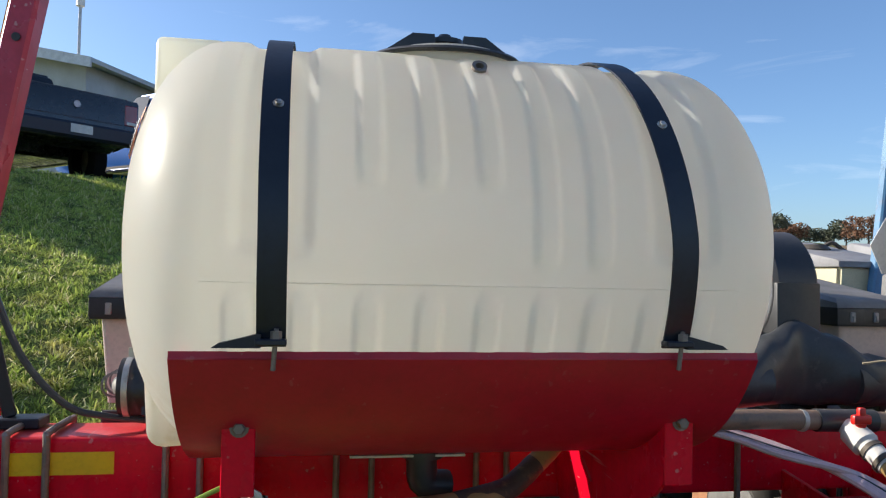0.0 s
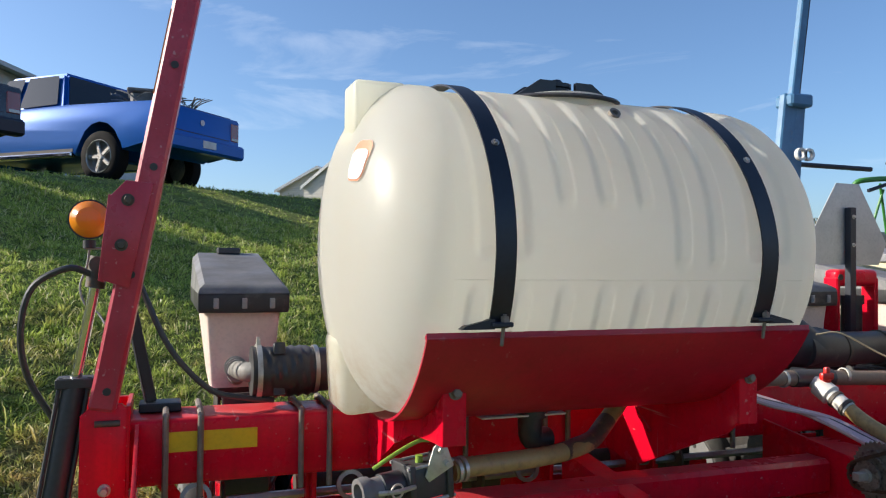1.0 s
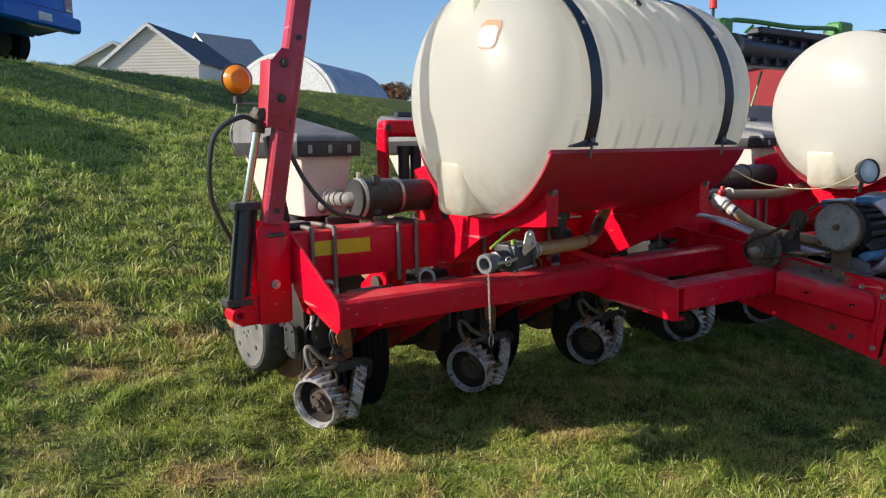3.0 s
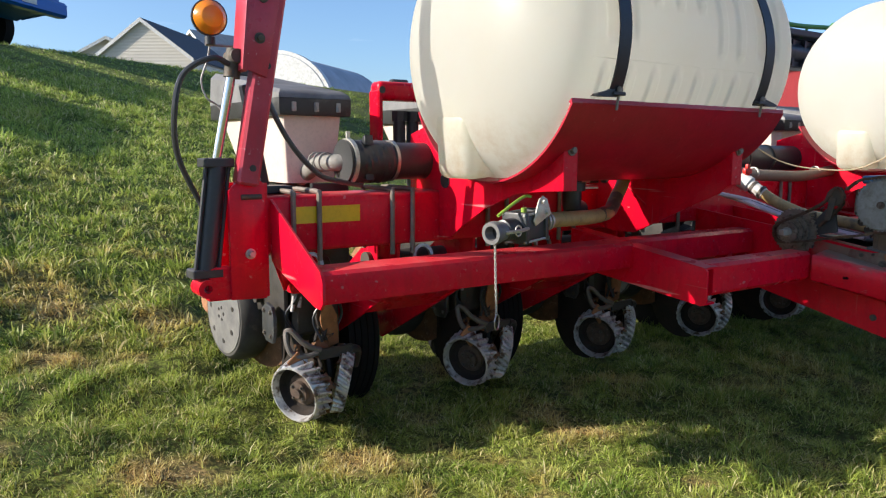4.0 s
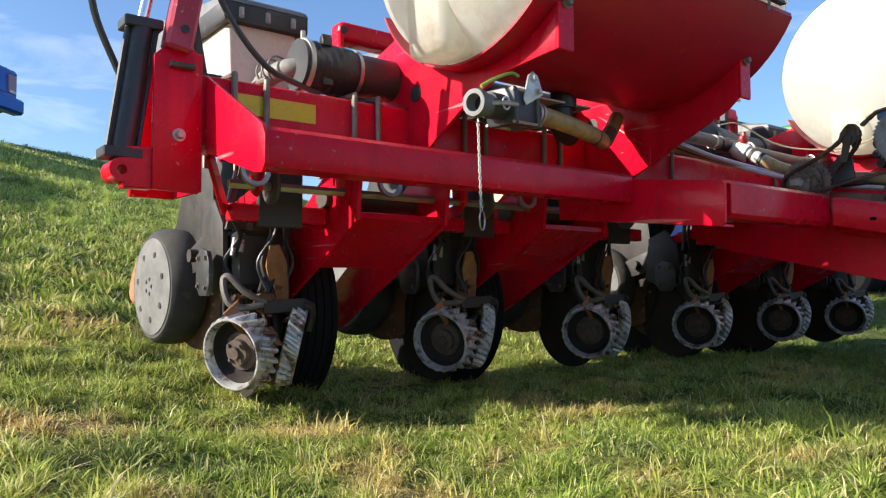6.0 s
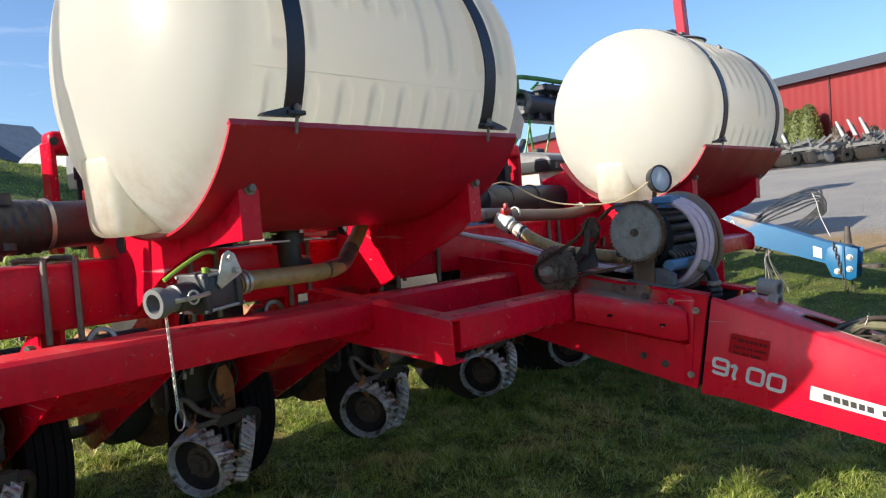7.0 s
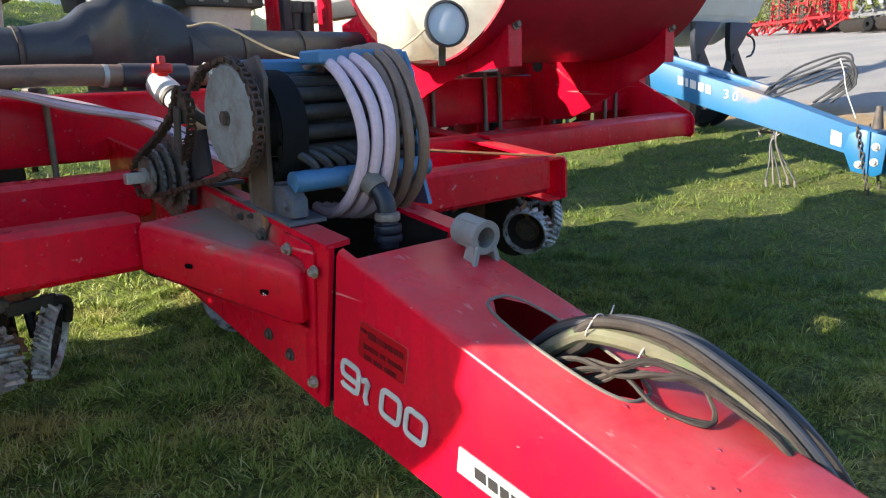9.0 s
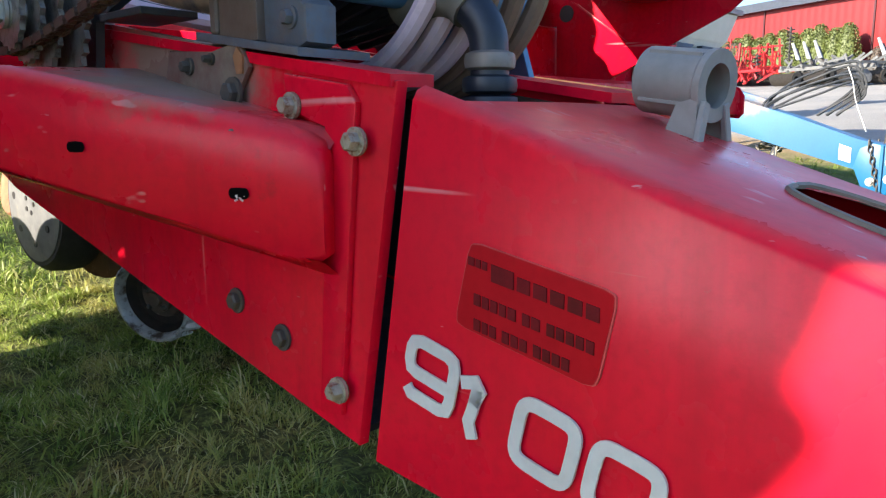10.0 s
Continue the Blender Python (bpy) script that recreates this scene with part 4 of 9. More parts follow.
    for dy, dz in ((0.0, 0.016), (0.022, -0.012), (-0.022, -0.016)):
        y, z = -1.987 + dy, 0.300 + dz
        tongue_panel("emblem_triangle", [(y + 0.018, z + 0.012), (y - 0.018, z + 0.008), (y, z - 0.014)], REDP, "", 0.003)
    # hitch clevis and parking jack head
    b = B()
    for z in (0.14, 0.22):
        box(b, (-0.05, -2.56, z), (0.05, -2.40, z + 0.025), 0.006)
    part("hitch_clevis", b, CAST, PLANTER)
    b = B()
    box(b, (-0.012, -2.262, 0.452), (0.070, -2.185, 0.512), 0.006)
    rod(b, (0.029, -2.224, 0.02), (0.029, -2.224, 0.452), 0.031, n=20)
    box(b, (-0.05, -2.30, 0.0), (0.10, -2.15, 0.02), 0.004)
    jack = part("parking_jack", b, surf("pale_jack_paint", (0.50, 0.47, 0.43), 0.5, other=(0.42, 0.39, 0.35), dirt=(0.30, 0.16, 0.08), dirt_lo=0.62, dirt_hi=0.8, scale=18, bump=0.2), PLANTER, "pale grey parking jack with a rusty cap")
    b = B()
    box(b, (-0.009, -2.259, 0.512), (0.067, -2.188, 0.517), 0.002)
    part("jack_cap", b, RUST, jack, "orange rusty cap")
    for y, z in ((-2.203, 0.488), (-2.226, 0.484), (-2.248, 0.480)):
        b = B()
        bolt(b, (-0.012, y, z), (-1, 0, 0), 0.007, 0.005)
        part("jack_bolt", b, ZINC, jack)


toolbar()
braces()
tongue()


# ---- liquid tanks ----
TC, TR, TL, TD = Vector((-1.165, -0.35, 1.425)), 0.405, 0.440, 0.170   # centre, radius, half barrel, dome depth


SQ = 0.957                                            # the upper half is slightly flattened


def smooth01(v):
    v = max(0.0, min(1.0, v))
    return v * v * (3 - 2 * v)


def rib(d, w):
    return smooth01((1 - abs(d) / w) * 2.4 + 0.5)


RIBS = (-0.385, -0.285, -0.185, -0.088, 0.008, 0.10, 0.19, 0.285, 0.375)


def tank_radius(x, a):
    """Radius of the barrel at offset x and angle a (0 at the front, up positive)."""
    r = TR
    up = math.sin(a)
    front = 1.0 if math.cos(a) > 0 else 0.6
    for i, q in enumerate(RIBS):        # raised fingers with round ends
        if 2 <= i <= 6:
            d = math.hypot(x - q, max(0.0, (0.27 if i < 5 else -0.05) - up) * TR)
            r += 0.0090 * smooth01((1 - d / 0.026) * 1.9) * smooth01((0.93 - up) / 0.10) * front
        if up < -0.10:
            d = math.hypot(x - q, max(0.0, up + 0.285) * TR)
            r += 0.0080 * smooth01((1 - d / 0.025) * 2.2) * smooth01((up + 0.50) / 0.05) * front
    for q in (-0.335, 0.335):
        r -= 0.010 * rib(x - q, 0.057) * smooth01((up + 0.08) / 0.05)
    return r


def make_tank(TC, lug, label):
    T = thing("liquid_tank", label, "tank", (TC.x, TC.y, TC.z - TR), "liquid tanks")
    b = B()
    xs = list(np.linspace(-TL, TL, 230))
    na = 180
    rings = []

    def ring(x, scale):
        vs = []
        for i in range(na):
            a = 2 * math.pi * i / na
            r = tank_radius(max(-TL, min(TL, x)), a) * scale
            vs.append(b.verts.new((TC.x + x, TC.y - r * math.cos(a), TC.z + r * math.sin(a) * (SQ if math.sin(a) > 0 else 1.0))))
        return vs
    fr = [0.0, 0.12, 0.25, 0.38, 0.50, 0.60, 0.70, 0.78, 0.85, 0.91, 0.955, 0.985]

    def dome_x(q):
        return TL + TD * (1 - q ** 2.9) ** 0.58
    left = [(-dome_x(q), q) for q in fr[1:]]
    right = [(dome_x(q), q) for q in reversed(fr[1:])]
    seq = left + [(x, 1.0) for x in xs] + right
    for x, sc in seq:
        rings.append(ring(x, sc))
    for p, q in zip(rings, rings[1:]):
        for i in range(na):
            b.faces.new((p[i], p[(i + 1) % na], q[(i + 1) % na], q[i]))
    for rg, x in ((rings[0], -dome_x(0)), (rings[-1], dome_x(0))):
        c = b.verts.new((TC.x + x, TC.y, TC.z))
        for i in range(na):
            b.faces.new((rg[i], rg[(i + 1) % na], c))
    # moulded foot and lifting lug at each end
    for s in (-1, 1):
        x = TC.x + s * 0.52
        m = Matrix.Translation((x, TC.y + 0.04, TC.z - 0.30)) @ Matrix.Rotation(radians(s * 4), 4, "Y")
        box(b, (-0.07, -0.085, -0.105), (0.07, 0.085, 0.10), 0.035, m, 4)
        m = Matrix.Translation((x - s * 0.010, TC.y - 0.045, TC.z + 0.340))
        if s == lug:
            box(b, (-0.064, -0.055, -0.12), (0.064, 0.055, 0.040), 0.014, m, 3)
    # fill-opening ring on the top
    lathe(b, [(0.15, -0.07), (0.145, -0.006), (0.13, 0.004), (0, 0.004)], Matrix.Translation((TC.x - 0.015, TC.y - 0.04, TC.z + TR * SQ - 0.010)), 40)
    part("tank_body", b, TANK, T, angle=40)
    # straps
    for q, skew in ((-0.332, 0.008), (0.335, 0.040)):
        b = B()
        w, th = 0.0225, 0.004
        pts = []
        for k in range(61):
            a = radians(-25 + 230 * k / 60)
            r = TR + 0.004
            pts.append((TC.y - r * math.cos(a), TC.z + r * math.sin(a) * (SQ if math.sin(a) > 0 else 1.0), math.cos(a), math.sin(a)))
        prev = None
        for y, z, ca, sa in pts:
            cur = [b.verts.new((TC.x + q + dx - skew * max(0, sa), y - ca * o, z + sa * o)) for dx, o in ((-w, 0), (w, 0), (w, th), (-w, th))]
            if prev:
                for i in range(4):
                    b.faces.new((prev[i], prev[(i + 1) % 4], cur[(i + 1) % 4], cur[i]))
            else:
                b.faces.new(cur)
            prev = cur
        b.faces.new(prev)
        s = part("strap", b, STRAP, T, "black steel band with rusty edges")
        b = B()
        a = radians(32)
        bolt(b, (TC.x + q + 0.004 - skew * 0.5, TC.y - (TR + 0.008) * math.cos(a), TC.z + (TR + 0.008) * math.sin(a) * SQ), (0, -math.cos(a), math.sin(a)), 0.006, 0.004)
        part("strap_rivet", b, BRIGHT, s)
        # clamp foot with tension bolt
        b = B()
        yb, zb = TC.y - 0.378, TC.z - 0.175
        box(b, (TC.x + q - 0.024, yb - 0.020, zb + 0.004), (TC.x + q + 0.024, yb + 0.006, zb + 0.014), 0.002)
        e = -1 if q < 0 else 1
        prism(b, [(TC.x + q + e * u, zb + v) for u, v in ((0.015, 0.0), (0.088, 0.0), (0.078, 0.007), (0.022, 0.021), (0.015, 0.021))], "y", yb - 0.014, yb + 0.006)
        part("strap_clamp", b, STRAP, s)
        b = B()
        rod(b, (TC.x + q + 0.008, yb - 0.010, zb + 0.030), (TC.x + q + 0.004, yb - 0.004, zb - 0.035), 0.004, n=8)
        rod(b, (TC.x + q + 0.008, yb - 0.010, zb + 0.012), (TC.x + q + 0.008, yb - 0.010, zb + 0.026), 0.009, n=6)
        part("tension_bolt", b, UBOLT, s)
    # lid with its two bracket plates and cap
    b = B()
    zt = TC.z + TR * SQ - 0.004
    lathe(b, [(0, -0.004), (0.150, -0.010), (0.155, -0.005), (0.150, 0.0), (0, 0.003)], Matrix.Translation((TC.x - 0.015, TC.y - 0.045, zt)) @ Matrix.Rotation(radians(5), 4, "X"), 40)
    lid = part("lid", b, BLACK, T, "black round lid with raised bracket plates")
    for s in (-1, 1):
        for y in (TC.y - 0.07, TC.y + 0.02):
            b = B()
            c = TC.x - 0.01
            prism(b, [(c + s * 0.140, zt), (c + s * 0.075, zt + 0.045), (c + s * 0.030, zt + 0.045), (c + s * 0.030, zt)], "y", y, y + 0.015)
            part("bracket_plate", b, BLACK, lid)
    b = B()
    lathe(b, [(0, 0), (0.034, 0), (0.034, 0.030), (0.040, 0.032), (0.040, 0.042), (0.02, 0.046), (0.012, 0.056), (0, 0.056)], Matrix.Translation((TC.x - 0.012, TC.y - 0.02, zt + 0.003)), 18)
    part("vent_cap", b, BLACK, lid)
    b = B()
    a = radians(52)
    pipe(b, (TC.x + 0.012, TC.y - TR * math.cos(a) * 0.98, TC.z + TR * math.sin(a) * 0.985 * SQ), (TC.x + 0.012, TC.y - TR * math.cos(a) - 0.016, TC.z + TR * math.sin(a) * SQ + 0.010), 0.014, 0.008, 16)
    part("bung", b, UBOLT, T, "small dull steel ring bung")
    b = B()
    ang = math.asin(-0.185)
    tube(b, [(TC.x - TL + 2 * TL * k / 24, TC.y - (TR + 0.001) * math.cos(ang), TC.z + (TR + 0.001) * math.sin(ang)) for k in range(25)], 0.0007, 6, 1, smooth=False)
    part("mould_seam", b, TANK, T, "faint mould seam")
    if lug > 0:
        return T
    # warning sticker on the end
    ly, lz = -0.185, 0.185

    def patch(w0, w1, h0, h1, out, name, material, parent, label):
        """A sticker that follows the dome; u and v are metres in the slanted sticker's own plane."""
        bb = B()
        g = []
        for i in range(9):
            row = []
            for j in range(9):
                u, v = w0 + (w1 - w0) * i / 8, h0 + (h1 - h0) * j / 8
                a, c = i / 4 - 1, j / 4 - 1
                u, v = u - (w1 - w0) / 2 * a * 0.16 * c ** 6, v - (h1 - h0) / 2 * c * 0.16 * a ** 6
                yy, zz = ly + u * 0.93 - v * 0.10, lz + v * 0.93 + u * 0.10
                row.append(bb.verts.new((TC.x - dome_x(math.hypot(yy, zz) / TR) - out, TC.y + yy - out * 0.4, TC.z + zz * SQ + out * 0.4)))
            g.append(row)
        for i in range(8):
            for j in range(8):
                bb.faces.new((g[i][j], g[i + 1][j], g[i + 1][j + 1], g[i][j + 1]))
        return part(name, bb, material, parent, label)
    st = patch(-0.041, 0.041, -0.050, 0.050, 0.003, "warning_sticker", surf("orange_sticker", (0.66, 0.19, 0.06), 0.45, bump=0.0), T, "orange and white warning sticker with grey lines")
    patch(-0.037, 0.037, -0.046, 0.028, 0.0045, "sticker_field", WHITEP, st, "")
    for k in range(5):
        patch(-0.026, 0.024 - 0.006 * (k % 2), 0.016 - k * 0.011, 0.019 - k * 0.011, 0.0060, "sticker_line", SILVER, st, "")
    return T


def make_cradle():
    C = thing("tank_cradle", "red painted steel tank cradle with curved sheet and legs", "tank cradle", (TC.x, TC.y, 0.9), "tank cradles")
    b = B()
    prev = None
    x0, x1 = TC.x - 0.485, TC.x + 0.490
    arc = [(-0.358, -0.192, -0.37, -0.182), (-0.364, -0.196, -0.371, -0.192)]
    for k in range(0, 41):
        a = radians(-27.5 - 125 * k / 40)
        r = TR + 0.010
        arc.append((-r * math.cos(a), r * math.sin(a), -(r + 0.006) * math.cos(a), (r + 0.006) * math.sin(a)))
    for yi, zi, yo, zo in arc:
        cur = [b.verts.new((x, TC.y + y, TC.z + z)) for x, y, z in ((x0, yi, zi), (x1, yi, zi), (x1, yo, zo), (x0, yo, zo))]
        if prev:
            for i in range(4):
                b.faces.new((prev[i], prev[(i + 1) % 4], cur[(i + 1) % 4], cur[i]))
        else:
            b.faces.new(cur)
        prev = cur
    b.faces.new(prev)
    part("curved_sheet", b, CRIMSON, C, "dull crimson curved sheet")
    for s in (-1, 1):
        x = TC.x + s * 0.385 + (-0.024 if s < 0 else -0.010)
        b = B()
        if s < 0:
            low = [(-0.004, 0.80), (-0.075, 0.807), (-0.133, 0.847), (-0.262, 0.918), (-0.411, 0.975), (-0.538, 0.986)]
        else:
            low = [(-0.004, 0.80), (-0.12, 0.786), (-0.206, 0.790), (-0.426, 0.893), (-0.573, 0.958)]
        pts = [(0.185, 1.16), (0.185, 0.966), (-0.004, 0.966), *low, (-0.612, 0.99), (-0.615, 1.10)]
        for k in range(13):
            a = radians(-52 - 97 * k / 12)
            pts.append((TC.y - (TR + 0.016) * math.cos(a), TC.z + (TR + 0.016) * math.sin(a)))
        prism(b, pts, "x", x - 0.005, x + 0.005, 0.0015)
        leg = part("leg_plate", b, RED, C)
        b = B()
        box(b, (x - 0.005, -0.622, 0.99), (x + 0.050, -0.612, 1.128), 0.002)
        part("leg_flange", b, RED, leg)
        b = B()
        bolt(b, (x + 0.024, -0.622, 1.106), (0, -1, 0), 0.011, 0.010)
        part("leg_bolt", b, UBOLT, leg)
        b = B()
        lathe(b, [(0, 0), (0.026, 0), (0.026, 0.003), (0, 0.003)], Matrix.Translation((x - 0.008, -0.04, 1.0)) @ Matrix.Rotation(radians(90), 4, "Y"), 20)
        part("leg_hole", b, INK, leg)
    b = B()
    # folded edge of the hose notch in the inner leg
    x = TC.x + 0.372
    prism(b, [(-0.050, 1.036), (-0.082, 1.026), (-0.262, 0.900), (-0.256, 0.890), (-0.088, 1.008)], "x", x - 0.008, x + 0.004, 0.001)
    part("notch_edge", b, RED, C)
    return C


make_tank(TC, -1, "cream white polyethylene tank held by two black straps")
make_tank(Vector((-TC.x + 0.012, TC.y, TC.z)), 1, "cream white polyethylene tank with blank end, black straps")
cradle = make_cradle()
copy_thing(cradle, Matrix.Translation((-TC.x + 0.012, TC.y, 0.9)))

# ---- row units ----
ROWS_X = (-1.905, -1.143, -0.381, 0.381, 1.143, 1.905)


RUSTMUD = surf("rusty_mud", (0.20, 0.10, 0.052), 0.9, other=(0.11, 0.065, 0.038), dirt=(0.36, 0.26, 0.17), scale=22, bump=0.5, spec=0.2)
GAUGETYRE = surf("dusty_gauge_tyre", (0.075, 0.072, 0.066), 0.8, other=(0.045, 0.043, 0.04), dirt=(0.13, 0.11, 0.09), scale=10, spec=0.2)
MUD = surf("dark_mud", (0.022, 0.019, 0.017), 0.85, other=(0.040, 0.030, 0.024), dirt=(0.12, 0.07, 0.04), dirt_lo=0.62, dirt_hi=0.8, scale=22, bump=0.4, spec=0.2)
HUB = surf("muddy_hub", (0.10, 0.062, 0.042), 0.75, other=(0.05, 0.038, 0.030), dirt=(0.30, 0.24, 0.2), dirt_lo=0.6, dirt_hi=0.8, scale=30, bump=0.4)


LOOPCAST = surf("dusty_loop_casting", (0.16, 0.145, 0.13), 0.6, metal=0.3, other=(0.10, 0.085, 0.075), dirt=(0.22, 0.12, 0.07), scale=20, bump=0.4)


def toothed_wheel(bm, c, nrm, r=0.130, lugs=24, thick=1.0):
    """A cup-shaped wheel: smooth front rim, lugged tread, dished inside."""
    m, _ = axis_frame(c, Vector(c) + Vector(nrm))
    prof = [(r * 0.70, -0.020), (r * 0.83, 0.006), (r * 0.865, 0.026), (r * 0.89, 0.031), (r * 0.935, 0.031), (r * 0.945, 0.022), (r * 0.93, -0.040), (r * 0.82, -0.046), (r * 0.70, -0.036)]
    n = lugs * 4
    rings = []
    for k, (rr, h) in enumerate(prof):
        ring = []
        for i in range(n):
            a = 2 * math.pi * (i + 2.6 * (h + 0.03) / 0.06) / n
            grow = (0.005 if k == 5 else 0.017) if (k in (5, 6) and i % 4 in (0, 1)) else 0.0
            ring.append(bm.verts.new(m @ Vector(((rr + grow) * math.cos(a), (rr + grow) * math.sin(a), h * thick))))
        rings.append(ring)
    for p, q in zip(rings, rings[1:] + rings[:1]):
        for i in range(n):
            bm.faces.new((p[i], p[(i + 1) % n], q[(i + 1) % n], q[i]))
    return bm


def make_row_unit(xc):
    U = thing("row_unit", "planter row unit with white seed box and toothed row cleaner wheels", "row unit", (xc, 0.5, 0.3), "row units")
    X = xc
    # carrier
    b = B()
    box(b, (X - 0.07, 0.184, 0.60), (X + 0.07, 0.205, 0.99), 0.003)
    part("mount_plate", b, BLACK, U)
    b = B()
    box(b, (X - 0.15, 0.186, 0.615), (X + 0.15, 0.235, 0.665), 0.004)
    quad_beam(b, (X - 0.16, 0.21, 0.64), (X - 0.24, 0.12, 0.78), 0.012, 0.04, 0.002)
    part("unit_bracket", b, RED, U, "red bracket below the toolbar")
    for s in (-1, 1):
        for z in (0.92, 0.70):
            b = B()
            quad_beam(b, (X + s * 0.065, 0.20, z), (X + s * 0.065, 0.50, z - 0.07), 0.014, 0.045, 0.002)
            part("parallel_link", b, RED, U)
    b = B()
    for s in (-1, 1):
        x = X + s * 0.052
        prism(b, [(0.60, 0.92), (0.56, 0.62), (0.52, 0.46), (0.60, 0.42), (0.95, 0.42), (1.00, 0.55), (0.86, 0.80), (0.80, 0.92)], "x", x - 0.005, x + 0.005, 0.001)
    box(b, (X - 0.055, 0.60, 0.90), (X + 0.055, 0.80, 0.915), 0.002)
    part("shank_frame", b, OILCAST, U, "greasy dark shank frame")
    b = B()
    box(b, (X - 0.075, 0.48, 0.93), (X + 0.085, 0.80, 0.985), 0.01)
    lathe(b, [(0, 0), (0.12, 0), (0.13, 0.02), (0.13, 0.07), (0.10, 0.09), (0, 0.09)], Matrix.Translation((X + 0.05, 0.66, 0.78)) @ Matrix.Rotation(radians(90), 4, "Y"), 24)
    part("seed_meter", b, BLACK, U)
    # seed box with lid
    b = B()
    top = [(-0.118, 0.312), (0.118, 0.312), (0.118, 0.98), (-0.118, 0.98)]
    low = [(-0.098, 0.335), (0.098, 0.335), (0.088, 0.80), (-0.088, 0.80)]
    rings = []
    for k in range(5):
        t = k / 4
        pts = [(a[0] * (1 - t) + c[0] * t, a[1] * (1 - t) + c[1] * t) for a, c in zip(low, top)]
        z = 0.985 + t * 0.262
        vs = []
        for i, (px, py) in enumerate(pts):
            prv, nxt = pts[i - 1], pts[(i + 1) % 4]
            for q, f in ((prv, 0.028), (prv, 0.008), (nxt, 0.008), (nxt, 0.028)):
                dv = Vector((q[0] - px, q[1] - py, 0)).normalized()
                ins = 0.006 if f == 0.008 else 0.0
                other = nxt if q is prv else prv
                dw = Vector((other[0] - px, other[1] - py, 0)).normalized()
                vs.append(b.verts.new((X + px + dv.x * f + dw.x * ins, py + dv.y * f + dw.y * ins, z)))
        rings.append(vs)
    for p, q in zip(rings, rings[1:]):
        for i in range(16):
            b.faces.new((p[i], p[(i + 1) % 16], q[(i + 1) % 16], q[i]))
    b.faces.new(rings[0][::-1])
    b.faces.new(rings[-1])
    sb = part("seed_box", b, BOX, U, "pinkish white plastic seed box")
    b = B()
    prism(b, [(X - 0.135, 1.222), (X + 0.135, 1.222), (X + 0.139, 1.232), (X + 0.139, 1.282), (X - 0.139, 1.282), (X - 0.139, 1.232)], "y", 0.288, 1.02, 0.006)
    part("lid_rim", b, LID_DARK, sb, "dark lid rim")
    b = B()
    lo = [b.verts.new((X + x, y, 1.282)) for x, y in ((-0.139, 0.288), (0.139, 0.288), (0.139, 1.02), (-0.139, 1.02))]
    mi = [b.verts.new((X + x, y, z)) for x, y, z in ((-0.134, 0.298, 1.297), (0.134, 0.298, 1.297), (0.134, 1.015, 1.395), (-0.134, 1.015, 1.395))]
    hi = [b.verts.new((X + x, y, z)) for x, y, z in ((-0.118, 0.325, 1.312), (0.118, 0.325, 1.312), (0.116, 1.0, 1.415), (-0.116, 1.0, 1.415))]
    for p, q in ((lo, mi), (mi, hi)):
        for i in range(4):
            b.faces.new((p[i], p[(i + 1) % 4], q[(i + 1) % 4], q[i]))
    b.faces.new(hi)
    b.faces.new(lo[::-1])
    bmesh.ops.bevel(b, geom=[e for e in b.edges if e.calc_face_angle(0) > 0.2], offset=0.006, segments=2, affect="EDGES")
    lid = part("lid", b, LID, sb, "dusty dark grey lid")
    b = B()
    box(b, (X - 0.045, 0.96, 1.408), (X + 0.045, 1.0, 1.436), 0.006)
    part("lid_handle", b, RUBBER, sb)
    for dx in (-0.085, 0.0, 0.085):
        b = B()
        box(b, (X + dx - 0.008, 0.281, 1.235), (X + dx + 0.008, 0.290, 1.268), 0.002)
        box(b, (X + dx - 0.004, 0.277, 1.240), (X + dx + 0.004, 0.283, 1.256), 0.001)
        part("latch", b, PVC, sb, "pale grey latch")
    # gauge wheels
    for s in (-1, 1):
        c = Vector((X + s * 0.125, 0.86, 0.43))
        ax = Vector((s, -0.06, 0.0))
        m, _ = axis_frame(c, c + ax)
        b = B()
        lathe(b, [(0.165, -0.085), (0.190, -0.080), (0.202, -0.06), (0.204, -0.02), (0.198, 0.02), (0.180, 0.040), (0.168, 0.040)], m, 40)
        w = part("gauge_wheel", b, GAUGETYRE, U, "gauge wheel with ribbed rubber tread")
        b = B()
        lathe(b, [(0.170, 0.036), (0.168, 0.043), (0.10, 0.050), (0.03, 0.052), (0, 0.052)], m, 40)
        part("wheel_disc", b, GAUGE, w, "dusty dark grey wheel disc")
        b = B()
        for k in range(7):
            a = 2 * math.pi * k / 7 + 0.3
            p = m @ Vector((0.115 * math.cos(a), 0.115 * math.sin(a), 0.046))
            lathe(b, [(0.011, 0.0), (0.011, 0.004), (0, 0.004)], Matrix.Translation(p) @ m.to_3x3().to_4x4(), 10)
        for k in range(5):
            a = 2 * math.pi * k / 5
            p = m @ Vector((0.026 * math.cos(a), 0.026 * math.sin(a), 0.050))
            lathe(b, [(0.007, 0.0), (0.007, 0.004), (0, 0.004)], Matrix.Translation(p) @ m.to_3x3().to_4x4(), 8)
        tagged(part("rim_hole", b, INK, w), kind="stuff")
        b = B()
        prism(b, [(0.50, 0.56), (0.53, 0.50), (0.66, 0.47), (0.72, 0.50), (0.70, 0.55), (0.56, 0.60)], "x", X + s * 0.085 - 0.008, X + s * 0.085 + 0.008, 0.003)
        rod(b, (X + s * 0.06, 0.62, 0.53), (X + s * 0.12, 0.62, 0.53), 0.022)
        part("gauge_arm", b, OILCAST, U)
    # added disc that blocks the sun from the carrying tyre's sidewall
    b = B()
    m, _ = axis_frame((X - 0.004, 0.47, 0.27), (X + 0.10, 0.47, 0.27))
